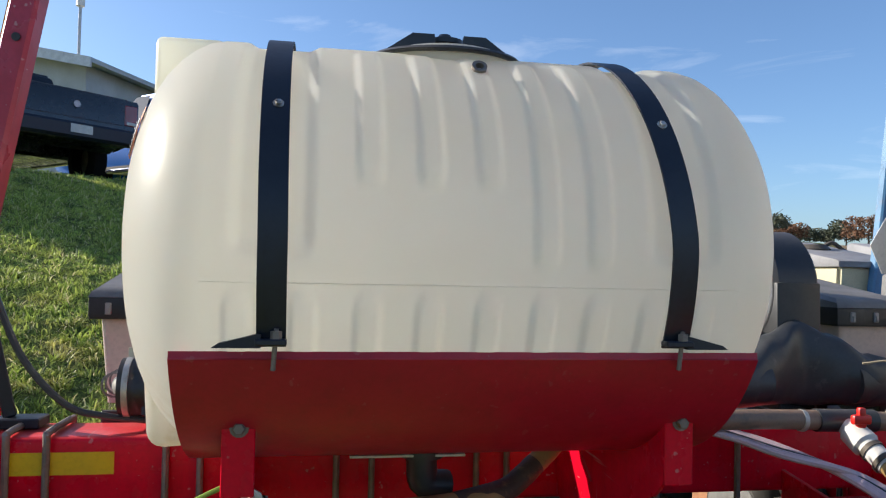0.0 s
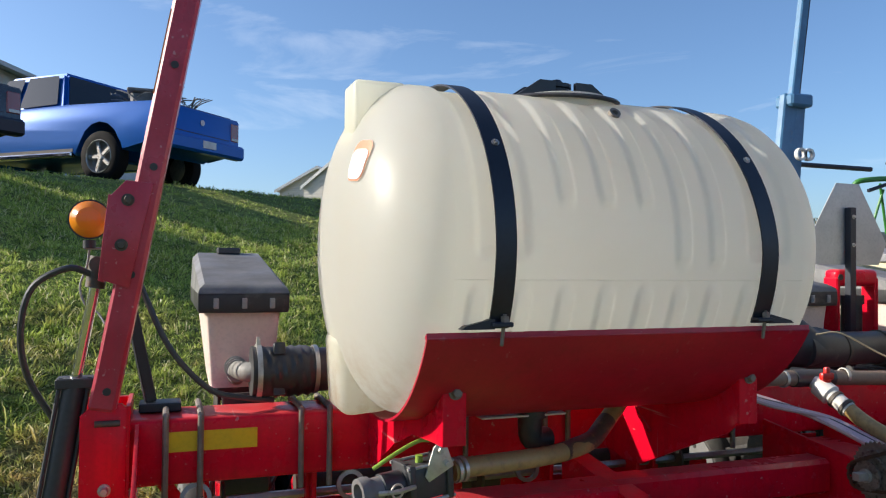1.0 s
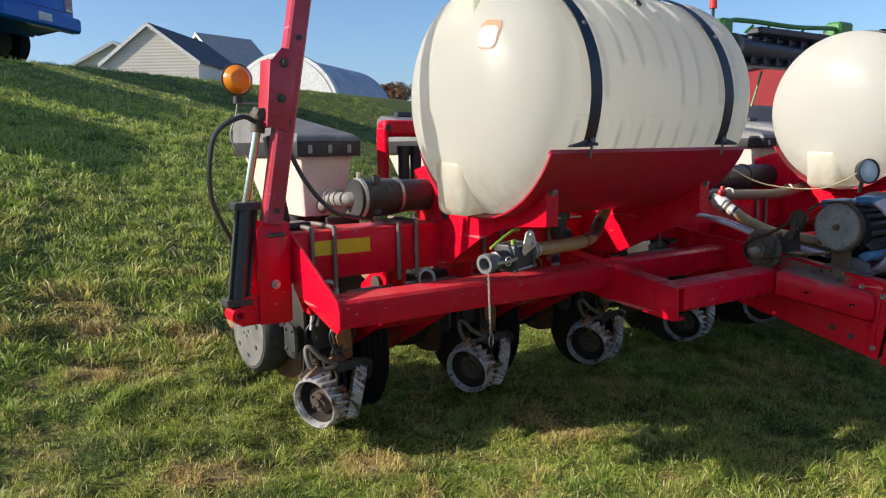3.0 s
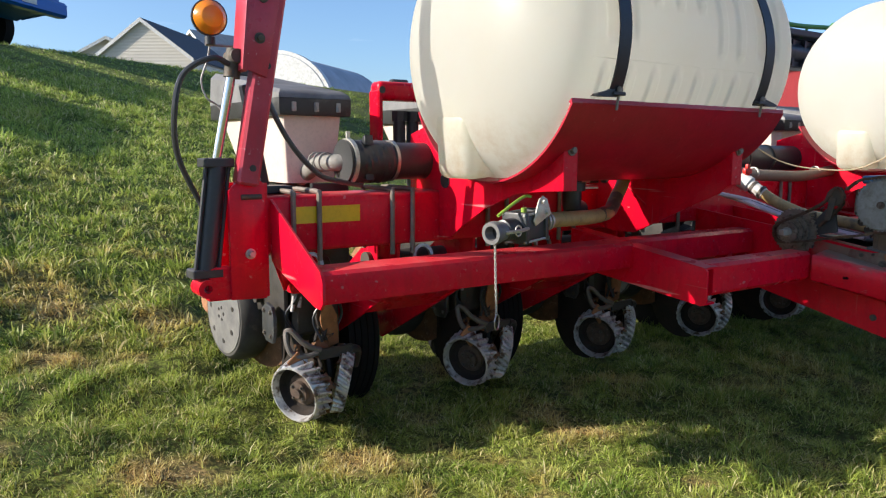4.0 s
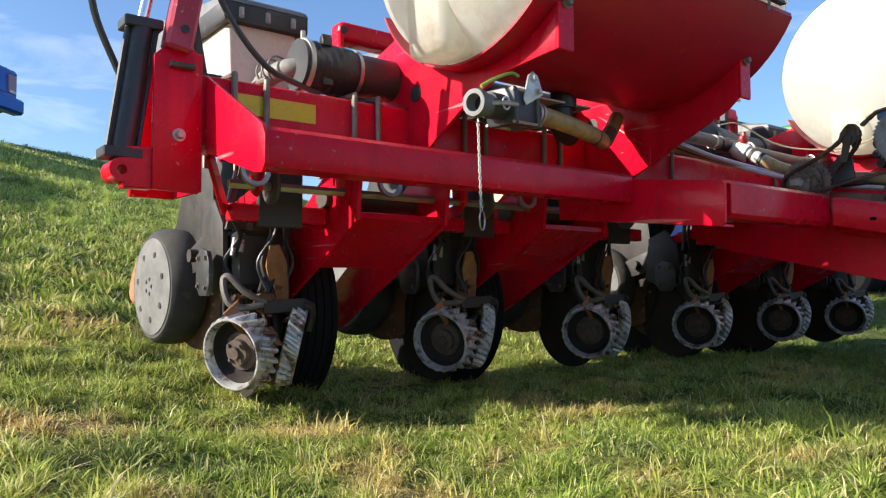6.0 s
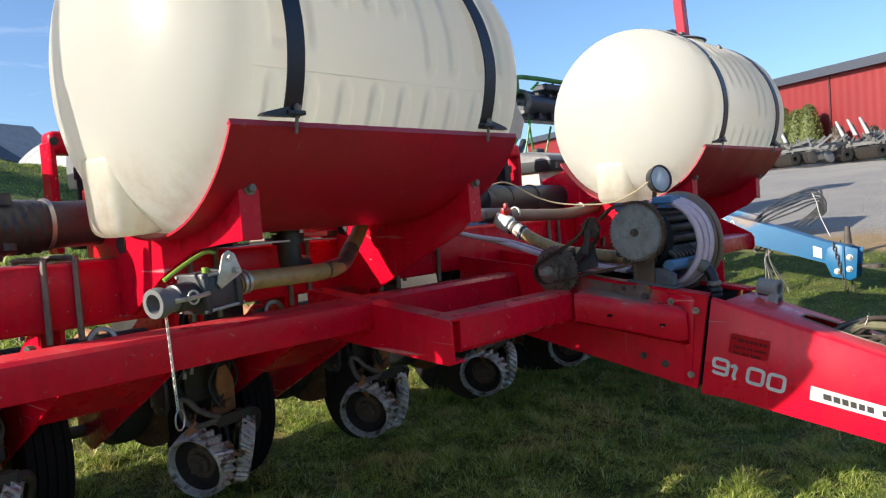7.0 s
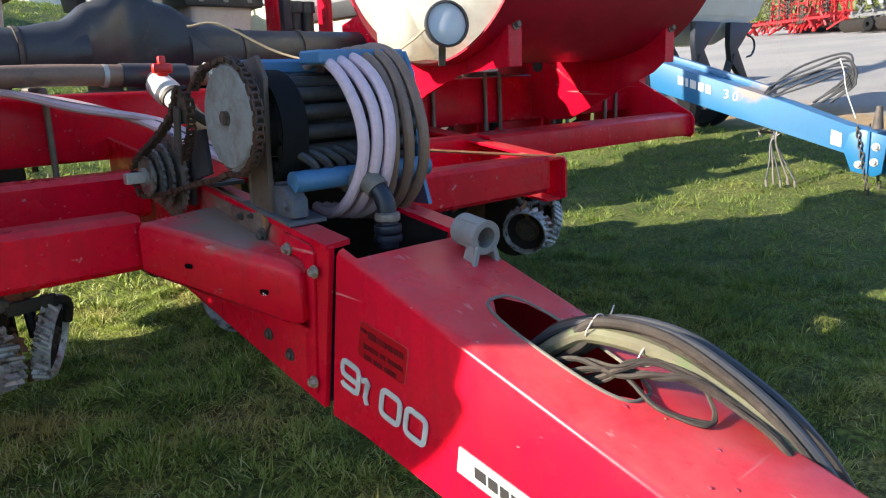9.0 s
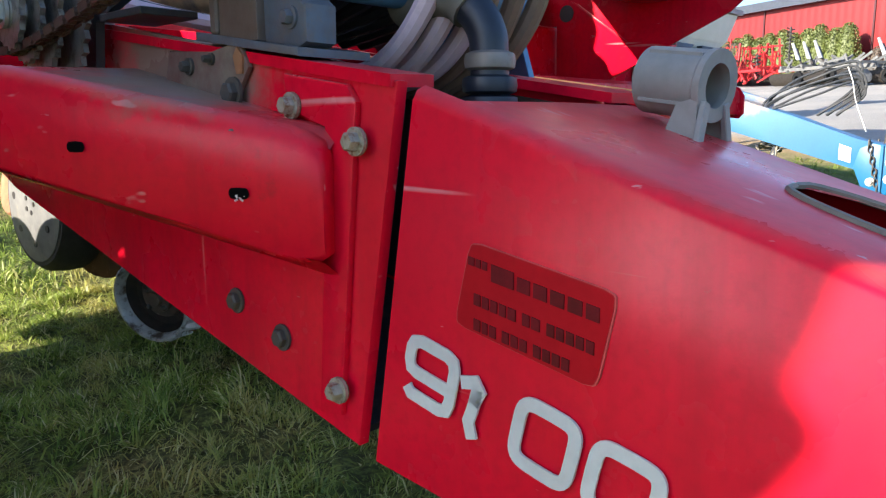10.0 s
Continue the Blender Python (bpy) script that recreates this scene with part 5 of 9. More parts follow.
    lathe(b, [(0, 0), (0.196, 0.0), (0.20, 0.004), (0.196, 0.008), (0, 0.008)], m, 36)
    part("tyre_shade_disc", b, MUD, U, "dark muddy disc added to keep sun off the carrying tyre")
    # opener discs and closing wheels
    for s in (-1, 1):
        b = B()
        m, _ = axis_frame((X + s * 0.03, 0.74, 0.40), (X + s * 0.13, 0.71, 0.40))
        lathe(b, [(0, 0), (0.188, 0.0), (0.19, 0.003), (0, 0.003)], m, 36)
        # right disc takes the darker mud tone: its shade is put into the colour
        part("opener_disc", b, RUSTMUD if s < 0 else MUD, U, "muddy opener disc")
        b = B()
        m, _ = axis_frame((X + s * 0.070, 1.20, 0.50), (X + s * 0.170, 1.20, 0.53))
        lathe(b, [(0.03, 0), (0.14, 0.0), (0.15, 0.012), (0.14, 0.024), (0.03, 0.024), (0.03, 0)], m, 28)
        part("closing_wheel", b, RUST, U, "rusty closing wheel")
        b = B()
        rod(b, (X + s * 0.075, 1.20, 0.50), (X + s * 0.02, 0.98, 0.55), 0.016)
        part("closing_arm", b, CAST, U)
    # cleaner bracket plates, bolts and cables in front of the unit
    b = B()
    prism(b, [(0.36, 0.50), (0.38, 0.535), (0.43, 0.545), (0.47, 0.52), (0.47, 0.43), (0.44, 0.40), (0.38, 0.40), (0.36, 0.43)], "x", X - 0.150, X - 0.135, 0.003)
    pl = part("bracket_plate", b, RUBBER, U, "black octagonal bracket plate")
    for yy, zz in ((0.385, 0.515), (0.445, 0.515), (0.385, 0.425), (0.445, 0.43)):
        b = B()
        bolt(b, (X - 0.150, yy, zz), (-1, 0, 0), 0.007, 0.005)
        part("plate_bolt", b, CAST, pl)
    b = B()
    prism(b, [(0.33, 0.62), (0.36, 0.64), (0.47, 0.46), (0.45, 0.40), (0.40, 0.42)], "x", X + 0.085, X + 0.095, 0.002)
    prism(b, [(X - 0.11, 0.60), (X + 0.10, 0.61), (X + 0.11, 0.645), (X - 0.10, 0.64)], "y", 0.33, 0.345, 0.002)
    part("cleaner_bracket", b, OILCAST, U)
    b = B()
    m = Matrix.Translation((X + 0.040, 0.290, 0.462)) @ Matrix.Rotation(radians(-18), 4, "Y") @ Matrix.Rotation(radians(16), 4, "X")
    prism(b, [(-0.030, -0.09), (0.022, -0.09), (0.036, 0.03), (0.020, 0.095), (-0.012, 0.10), (-0.034, 0.04)], "y", -0.004, 0.004, 0.002)
    b.transform(m)
    part("mud_plate", b, RUST, U, "rust-brown upright mud plate")
    rng = random.Random(21)
    b = B()
    for k in range(26):
        px, py, pz = X + rng.uniform(-0.10, 0.06), rng.uniform(0.265, 0.33), rng.uniform(0.27, 0.44)
        w = rng.uniform(0.008, 0.020)
        vs = [b.verts.new((px + w * rng.uniform(-1, 1), py + w * rng.uniform(-1, 1), pz + w * rng.uniform(-1, 1))) for _ in range(7)]
        bmesh.ops.convex_hull(b, input=vs)
    tagged(part("mud_cake", b, RUSTMUD, U, "rust-brown dried mud"), kind="stuff")
    b = B()
    tube(b, [(X - 0.09, 0.30, 0.78), (X - 0.115, 0.30, 0.66), (X - 0.07, 0.32, 0.58), (X - 0.10, 0.36, 0.50), (X - 0.05, 0.34, 0.42)], 0.007, 6, 5)
    tube(b, [(X + 0.11, 0.30, 0.72), (X + 0.06, 0.29, 0.60), (X + 0.10, 0.31, 0.50), (X + 0.05, 0.30, 0.42)], 0.006, 6, 5)
    tube(b, [(X - 0.02, 0.27, 0.70), (X + 0.02, 0.26, 0.60), (X - 0.03, 0.28, 0.50), (X + 0.0, 0.27, 0.41)], 0.005, 6, 5)
    part("cable_run", b, STRAP, U, "black cables")
    # row cleaner
    for s, cy, cz in ((-1, 0.280, 0.235), (1, 0.300, 0.245)):
        c = (X + s * 0.095 + 0.004, cy, cz)
        nrm = (-0.90, -0.40, -0.16) if s < 0 else (0.86, -0.46, -0.22)
        b = B()
        toothed_wheel(b, c, nrm, 0.112 if s < 0 else 0.124, 22 if s < 0 else 30, 1.0 if s < 0 else 0.66)
        w_ = part("toothed_wheel", b, BRIGHT, U, "worn toothed row cleaner wheel caked with mud")
        b = B()
        m, _ = axis_frame(c, Vector(c) + Vector(nrm))
        f, g = (0.95, 1.0) if s < 0 else (1.05, 0.66)
        lathe(b, [(0.0965 * f, 0.004 * g), (0.082 * f, -0.018 * g), (0.070 * f, -0.021 * g), (0.0, -0.023 * g)], m, 36)
        part("dish", b, MUD, w_, "dark muddy inside dish")
        b = B()
        lathe(b, [(0.060, -0.022), (0.056, -0.012), (0.040, -0.010), (0.038, 0.006), (0.020, 0.008), (0.018, 0.018), (0, 0.018)], m, 20)
        part("hub", b, HUB, w_, "muddy rust-brown hub")
        rng = random.Random(50 + s)
        b = B()
        for k in range(20):
            a, w = rng.uniform(0, 6.28), rng.uniform(0.010, 0.022)
            p = m @ Vector((0.112 * f * math.cos(a), 0.112 * f * math.sin(a), rng.uniform(-0.062, -0.030) * g))
            vs = [b.verts.new(p + Vector((w * rng.uniform(-1, 1), w * rng.uniform(-1, 1), w * rng.uniform(-1, 1)))) for _ in range(7)]
            bmesh.ops.convex_hull(b, input=vs)
        tagged(part("dried_mud", b, RUSTMUD, w_, "lumps of dried brown mud"), kind="stuff")
        b = B()
        for k in range(4):
            a = math.pi / 4 + k * math.pi / 2
            q = m @ Vector((0.030 * math.cos(a), 0.030 * math.sin(a), 0.004))
            bolt(b, q, m.to_3x3() @ Vector((0, 0, 1)), 0.006, 0.008)
        tagged(part("hub_bolts", b, CAST, w_), kind="stuff")
        b = B()
        tube(b, [(X + s * 0.06, cy + 0.03, cz + 0.005), (X + s * 0.055, cy + 0.06, cz + 0.12), (X + s * 0.05, 0.44, 0.46)], 0.017, 8, 4)
        part("cleaner_arm", b, OILCAST, U)
    b = B()
    quad_beam(b, (X - 0.02, 0.262, 0.365), (X + 0.115, 0.255, 0.372), 0.012, 0.040, 0.003)
    tube(b, [(X + 0.105, 0.255, 0.372), (X + 0.135, 0.262, 0.365), (X + 0.150, 0.285, 0.335), (X + 0.145, 0.300, 0.290)], 0.016, 8, 4)
    part("cleaner_yoke", b, OILCAST, U, "dark grey steel yoke")
    b = B()
    tube(b, [(X - 0.020, 0.262, 0.374), (X - 0.065, 0.268, 0.366), (X - 0.108, 0.285, 0.372), (X - 0.122, 0.302, 0.405), (X - 0.120, 0.318, 0.450), (X - 0.105, 0.305, 0.455), (X - 0.075, 0.285, 0.418), (X - 0.045, 0.270, 0.396), (X - 0.010, 0.262, 0.382)], 0.0105, 8, 5)
    part("loop_casting", b, LOOPCAST, U, "dusty grey loop casting")
    b = B()
    m = Matrix.Translation((X + 0.005, 0.30, 0.37)) @ Matrix.Rotation(radians(24), 4, "Y") @ Matrix.Rotation(radians(-22), 4, "X")
    box(b, (-0.028, -0.004, -0.03), (0.028, 0.004, 0.105), 0.002, m)
    m = Matrix.Translation((X - 0.075, 0.275, 0.325)) @ Matrix.Rotation(radians(-42), 4, "Y")
    box(b, (-0.030, -0.004, -0.05), (0.026, 0.004, 0.06), 0.002, m)
    part("mud_scraper", b, RUST, U, "rust-brown scraper plates")
    b = B()
    for i in range(9):
        z = 0.50 + i * 0.022
        tube(b, [(X + 0.07 + 0.018 * math.cos(a * 0.785), 0.42 + 0.018 * math.sin(a * 0.785), z + a * 0.022 / 8) for a in range(9)], 0.0035, 5, 1, smooth=False)
    tagged(part("down_spring", b, CAST, U), kind="stuff")
    b = B()
    tube(b, [(X - 0.05, 0.36, 0.80), (X - 0.09, 0.34, 0.66), (X - 0.03, 0.40, 0.55), (X + 0.04, 0.46, 0.50)], 0.010, 7, 5)
    tube(b, [(X + 0.03, 0.30, 0.74), (X + 0.10, 0.36, 0.62), (X + 0.08, 0.48, 0.52)], 0.008, 7, 5)
    part("fertiliser_hose", b, RUBBER, U)
    b = B()
    rod(b, (X - 0.06, 0.40, 0.60), (X + 0.07, 0.40, 0.60), 0.034, n=12)
    box(b, (X - 0.080, 0.335, 0.42), (X + 0.10, 0.53, 0.60), 0.016)
    box(b, (X - 0.045, 0.315, 0.585), (X + 0.075, 0.43, 0.69), 0.014)
    prism(b, [(0.36, 0.44), (0.45, 0.40), (0.56, 0.46), (0.54, 0.66), (0.44, 0.70), (0.37, 0.62)], "x", X - 0.105, X - 0.088, 0.003)
    prism(b, [(0.36, 0.40), (0.45, 0.36), (0.58, 0.44), (0.54, 0.66), (0.44, 0.70), (0.37, 0.62)], "x", X + 0.100, X + 0.115, 0.003)
    part("cleaner_mount", b, OILCAST, U, "oily dark cleaner mount")
    b = B()
    for dx, t in ((-0.075, 0.0), (-0.048, 0.012)):
        rod(b, (X + dx, 0.345, 0.575 + t), (X + dx - 0.012, 0.335, 0.520 + t), 0.0075, n=10)
    tagged(part("adjuster_rods", b, BRIGHT, U, "bright adjuster rods"), kind="stuff")
    rng = random.Random(33)
    for k in range(3):
        b = B()
        a0 = rng.uniform(-0.10, 0.09)
        tube(b, [(X + a0, 0.34 + rng.uniform(-0.02, 0.02), 0.70), (X + a0 + rng.uniform(-0.03, 0.03), 0.31, 0.60), (X + a0 * 0.6 + rng.uniform(-0.03, 0.03), 0.30, 0.50), (X + rng.uniform(-0.06, 0.07), 0.29, 0.41)], rng.uniform(0.004, 0.008), 6, 4)
        part("dirty_cable", b, OILCAST, U)
    return U


unit = make_row_unit(ROWS_X[0])
for x in ROWS_X[1:]:
    copy_thing(unit, Matrix.Translation((x, 0.5, 0.3)))


# ---- carrying wheels ----
def make_carrying_wheel(x):
    W = thing("carrying_wheel", "ribbed black carrying wheel on a red lift arm", "wheel", (x, 0.66, 0.0), "carrying wheels")
    b = B()
    prof = [(0.19, -0.066), (0.26, -0.077), (0.31, -0.072)]
    for k in range(5):
        u = -0.058 + k * 0.029
        prof += [(0.335, u - 0.0115), (0.335, u + 0.0115), (0.329, u + 0.0130), (0.329, u + 0.0160)] if k < 4 else [(0.335, u - 0.010), (0.335, u + 0.010)]
    prof += [(0.31, 0.072), (0.26, 0.077), (0.19, 0.066), (0.19, -0.066)]
    m = Matrix.Translation((x - 0.125, 0.75, 0.335)) @ Matrix.Rotation(radians(90), 4, "Y")
    lathe(b, prof, m, 48)
    part("tyre", b, TYRE, W, "ribbed black tyre")
    b = B()
    lathe(b, [(0.195, -0.055), (0.17, -0.045), (0.10, -0.02), (0.06, -0.03), (0, -0.03)], m, 32)
    lathe(b, [(0.195, 0.055), (0.17, 0.045), (0.10, 0.02), (0.06, 0.03), (0, 0.03)], m, 32)
    part("rim", b, CAST, W)
    for s in (-1, 1):
        b = B()
        xx = x - 0.205 if s < 0 else x + 0.12
        prism(b, [(0.02, 0.80), (0.20, 0.80), (0.34, 0.70), (0.80, 0.40), (0.80, 0.30), (0.70, 0.27), (0.30, 0.48), (0.04, 0.62)], "x", xx - 0.007, xx + 0.007, 0.002)
        part("lift_arm", b, RED, W)
    b = B()
    prism(b, [(0.045, 0.628), (0.30, 0.488), (0.33, 0.495), (0.33, 0.62), (0.318, 0.62), (0.318, 0.505), (0.05, 0.645)], "x", x - 0.196, x + 0.111)
    part("arm_web", b, RED, W)
    b = B()
    rod(b, (x - 0.21, 0.75, 0.335), (x + 0.13, 0.75, 0.335), 0.022)
    part("axle", b, CAST, W)
    b = B()
    rod(b, (x - 0.23, 0.22, 0.70), (x + 0.20, 0.22, 0.70), 0.035)
    part("pivot_tube", b, CAST, W)
    return W


cw = make_carrying_wheel(-1.524)
for x in (-0.762, 0.762, 1.524):
    copy_thing(cw, Matrix.Translation((x, 0.66, 0.0)))


# ---- clutter under and on the toolbar ----
def drive_shaft():
    D = thing("drive_shaft", "dirty hexagonal drive shaft under the toolbar with hangers", "shaft", (0, 0.12, 0.70))
    b = B()
    rod(b, (-2.10, 0.10, 0.705), (2.10, 0.10, 0.705), 0.013, n=6)
    part("shaft", b, STEEL, D)
    for x in (-2.02, -1.74, -1.30, -0.98, -0.55, 0.55, 0.98, 1.30, 1.74, 2.02):
        b = B()
        prism(b, [(0.06, 0.785), (0.14, 0.785), (0.13, 0.69), (0.10, 0.675), (0.07, 0.69)], "x", x - 0.006, x + 0.006, 0.001)
        part("hanger", b, RED, D)
    for x in (-1.98, -1.20, -0.45, 0.45, 1.20, 1.98):
        b = B()
        m = Matrix.Translation((x, 0.10, 0.705)) @ Matrix.Rotation(radians(90), 4, "Y")
        lathe(b, [(0.012, 0), (0.05, 0), (0.054, 0.005), (0.05, 0.010), (0.012, 0.010)], m, 24)
        part("sprocket", b, CAST, D)
    b = B()
    for x in (-2.05, -1.62, -1.05):
        m = Matrix.Translation((x, 0.04, 0.735))
        lathe(b, [(0.030, -0.006), (0.042, -0.006), (0.042, 0.006), (0.030, 0.006), (0.030, -0.006)], m @ Matrix.Rotation(radians(80), 4, "X"), 20)
    tagged(part("loop_ring", b, STEEL, D), kind="stuff")


drive_shaft()


def vacuum_pipe():
    V = thing("vacuum_pipe", "thick black vacuum pipe with ribbed cuffs and steel clamps", "pipe", (0, 0.1, 1.0))
    b = B()
    rod(b, (-1.845, 0.10, 1.065), (-0.14, 0.10, 1.07), 0.064, n=28)
    part("pipe_run", b, RUBBER, V)
    b = B()
    rod(b, (0.14, 0.10, 1.07), (1.845, 0.10, 1.065), 0.064, n=28)
    part("pipe_run", b, RUBBER, V)
    # folded rubber branch piece under the blower
    b = B()
    n = 40
    keys = ((-0.30, 0.068, 0.068, 0.0, 0.0), (-0.20, 0.075, 0.078, 0.006, 0.01), (-0.10, 0.075, 0.105, 0.035, 0.04), (0.0, 0.070, 0.125, 0.055, 0.06), (0.10, 0.075, 0.105, 0.035, 0.04), (0.20, 0.075, 0.078, 0.006, 0.01), (0.30, 0.068, 0.068, 0.0, 0.0))
    rings = []
    for k in range(41):
        x = -0.30 + 0.015 * k
        i = min(5, int(k / 41 * 6.0))
        f = (x - keys[i][0]) / (keys[i + 1][0] - keys[i][0])
        f = f * f * (3 - 2 * f)
        ry, rz, dz, dy = (keys[i][c] + (keys[i + 1][c] - keys[i][c]) * f for c in (1, 2, 3, 4))
        vs = []
        for j in range(n):
            a = 2 * math.pi * j / n
            front = max(0, -math.cos(a))
            pinch = 1.0 - 0.32 * max(0, 1 - abs(x) / 0.13) * front
            fold = 1.0 + (0.045 * math.sin(34 * x + 2.5 * math.sin(2 * a)) * math.sin(3 * a + 9 * x) + 0.05 * math.exp(-((x - 0.05 * math.sin(a)) / 0.02) ** 2) * front) * max(0, 1 - (abs(x) / 0.29) ** 4)
            vs.append(b.verts.new((x, 0.10 + dy + ry * math.cos(a) * pinch * fold, 1.068 + dz + rz * math.sin(a) * fold)))
        rings.append(vs)
    for p, q in zip(rings, rings[1:]):
        for i in range(n):
            b.faces.new((p[i], p[(i + 1) % n], q[(i + 1) % n], q[i]))
    part("branch_boot", b, RUBBER, V, "folded black rubber branch boot")
    for x in (-1.72, -1.50, -0.98, -0.31, 0.31, 0.52, 1.0, 1.72):
        b = B()
        pipe(b, (x - 0.006, 0.10, 1.067), (x + 0.006, 0.10, 1.067), 0.071, 0.060, 28)
        part("clamp_band", b, STEEL if abs(x) in (1.72,) else CAST, V)
    for s in (-1, 1):
        b = B()
        rings = []
        for k in range(25):
            x, r = 1.715 + 0.0078 * k, 0.066 + 0.006 * smooth01(k / 5)
            rings.append([b.verts.new((s * x, 0.10 + r * f * math.cos(a), 1.065 + r * f * math.sin(a))) for a, f in ((2 * math.pi * i / 44, 1 + 0.055 * math.sin(5 * 2 * math.pi * i / 44 + 0.9 * k) * math.sin(0.75 * k) * (1 if 2 < k < 21 else 0) + 0.03 * math.sin(2.2 * k)) for i in range(44))])
        for p, q in zip(rings, rings[1:]):
            for i in range(44):
                b.faces.new((p[i], p[(i + 1) % 44], q[(i + 1) % 44], q[i]))
        b.faces.new(rings[0][::-1])
        b.faces.new(rings[-1])
        for a0 in (-0.5, 2.2, 4.0):      # loose flaps of the torn cuff
            y, z = 0.10 + 0.074 * math.cos(a0), 1.065 + 0.074 * math.sin(a0)
            prism(b, [(y - 0.012, z - 0.004), (y + 0.014, z), (y + 0.010, z + 0.022), (y - 0.006, z + 0.028)], "x", s * 1.825 - 0.020, s * 1.825 + 0.012, 0.002)
        part("end_cuff", b, BLACK, V, "crinkled black rubber cuff", angle=60)
        b = B()
        pipe(b, (s * 1.876, 0.10, 1.065), (s * 1.890, 0.10, 1.065), 0.0775, 0.072, 30)
        box(b, (s * 1.883 - 0.006, 0.09, 1.137), (s * 1.883 + 0.006, 0.10, 1.165), 0.001)
        part("hose_clamp", b, ZINC, V, "bright steel hose clamp")
        b = B()
        tube(b, [(s * 1.875, 0.115, 1.062), (s * 1.905, 0.135, 1.060), (s * 1.918, 0.175, 1.058), (s * 1.925, 0.25, 1.05), (s * 1.92, 0.40, 1.0)], 0.029, 16, 4)
        for y in (0.15, 0.19, 0.23):
            lathe(b, [(0.029, -0.004), (0.033, -0.003), (0.033, 0.003), (0.029, 0.004)], Matrix.Translation((s * 1.935, y, 1.063)) @ Matrix.Rotation(radians(90), 4, "X"), 18)
        part("outlet_elbow", b, ELBOWGREY, V, "dusty grey outlet elbow")


vacuum_pipe()


def blower():
    F = thing("blower", "black snail-shaped blower housing with hydraulic motor", "blower", (0.06, 0.35, 1.1))
    b = B()
    m = Matrix.Translation((-0.06, 0.35, 1.34)) @ Matrix.Rotation(radians(90), 4, "Y")
    lathe(b, [(0, 0), (0.174, 0), (0.186, 0.012), (0.186, 0.138), (0.174, 0.15), (0, 0.15)], m, 48)
    prism(b, [(0.16, 1.36), (0.155, 1.12), (0.30, 1.12), (0.50, 1.24), (0.545, 1.36), (0.35, 1.40)], "x", -0.058, 0.088, 0.006)
    part("housing", b, BLACK, F)
    # face disc in a paler grey than the black housing
    b = B()
    lathe(b, [(0, -0.034), (0.165, -0.034), (0.171, -0.028), (0.171, -0.022), (0, -0.022)], Matrix.Translation((-0.030, 0.35, 1.34)) @ Matrix.Rotation(radians(90), 4, "Y"), 48)
    part("housing_face", b, surf("pale_grey_plastic", (0.30, 0.31, 0.32), 0.45, other=(0.24, 0.25, 0.26), scale=5, bump=0.15), F, "pale grey housing face")
    b = B()
    prism(b, [(0.29, 1.20), (0.41, 1.20), (0.45, 1.27), (0.45, 1.42), (0.41, 1.49), (0.29, 1.49), (0.25, 1.42), (0.25, 1.27)], "x", -0.088, -0.060, 0.004)
    part("motor_plate", b, RUBBER, F)
    b = B()
    box(b, (-0.125, 0.31, 1.27), (-0.085, 0.39, 1.42), 0.010)
    for z in (1.29, 1.34, 1.39):
        rod(b, (-0.108, 0.33, z), (-0.108, 0.285, z), 0.013, n=10)
    part("motor", b, OILCAST, F, "dark hydraulic motor with fittings")
    b = B()
    prism(b, [(0.20, 0.965), (0.50, 0.965), (0.46, 1.16), (0.24, 1.16)], "x", -0.022, -0.012, 0.001)
    prism(b, [(0.20, 0.965), (0.50, 0.965), (0.46, 1.16), (0.24, 1.16)], "x", 0.10, 0.11, 0.001)
    box(b, (-0.03, 0.17, 0.955), (0.12, 0.50, 0.966), 0.002)
    part("stand", b, CAST, F)


blower()


def lift_bracket(x0, x1, base_y):
    L = thing("lift_bracket", "red steel U-shaped bracket over black valves", "bracket", ((x0 + x1) / 2, base_y, 1.0), "U brackets")
    b = B()
    box(b, (x0, base_y - 0.04, 1.30), (x1, base_y + 0.04, 1.375), 0.02, seg=3)
    for x in (x0 + 0.008, x1 - 0.008):
        box(b, (x - 0.012, base_y - 0.038, 0.98), (x + 0.012, base_y + 0.038, 1.34), 0.006)
    part("bracket_arch", b, RED, L)
    b = B()
    lathe(b, [(0, 0), (0.014, 0), (0.014, 0.003), (0, 0.003)], axis_frame((x0 + 0.012, base_y - 0.042, 1.34), (x0 + 0.012, base_y - 0.05, 1.34))[0], 14)
    part("pin_hole", b, INK, L)
    b = B()
    for k, f in enumerate((0.40, 0.62)):
        x = x0 + (x1 - x0) * f
        rod(b, (x, base_y, 1.0), (x, base_y, 1.22), 0.026, n=14)
        rod(b, (x, base_y, 1.22), (x, base_y, 1.26), 0.034, n=8)
    box(b, (x0 + 0.06, base_y - 0.04, 0.99), (x1 - 0.06, base_y + 0.04, 1.10), 0.01)
    part("valve_bank", b, BLACK, L)


lift_bracket(-1.55, -1.26, 0.50)
lift_bracket(0.62, 0.86, 0.42)


def rear_sign():
    S = thing("slow_vehicle_sign", "grey back of a triangular slow vehicle sign on a black post", "sign", (0.62, 0.31, 0.97))
    b = B()
    prism(b, [(0.555, 1.745), (0.685, 1.745), (0.845, 1.49), (0.80, 1.395), (0.44, 1.395), (0.395, 1.49)], "y", 0.330, 0.333, 0.0)
    part("sign_plate", b, SILVER, S, "bare aluminium sign back")
    b = B()
    box(b, (0.600, 0.296, 0.965), (0.632, 0.328, 1.64), 0.002)
    part("post", b, STRAP, S)
    for z in (1.60, 1.48):
        b = B()
        bolt(b, (0.616, 0.296, z), (0, -1, 0), 0.006, 0.006)
        part("sign_bolt", b, ZINC, S)


rear_sign()


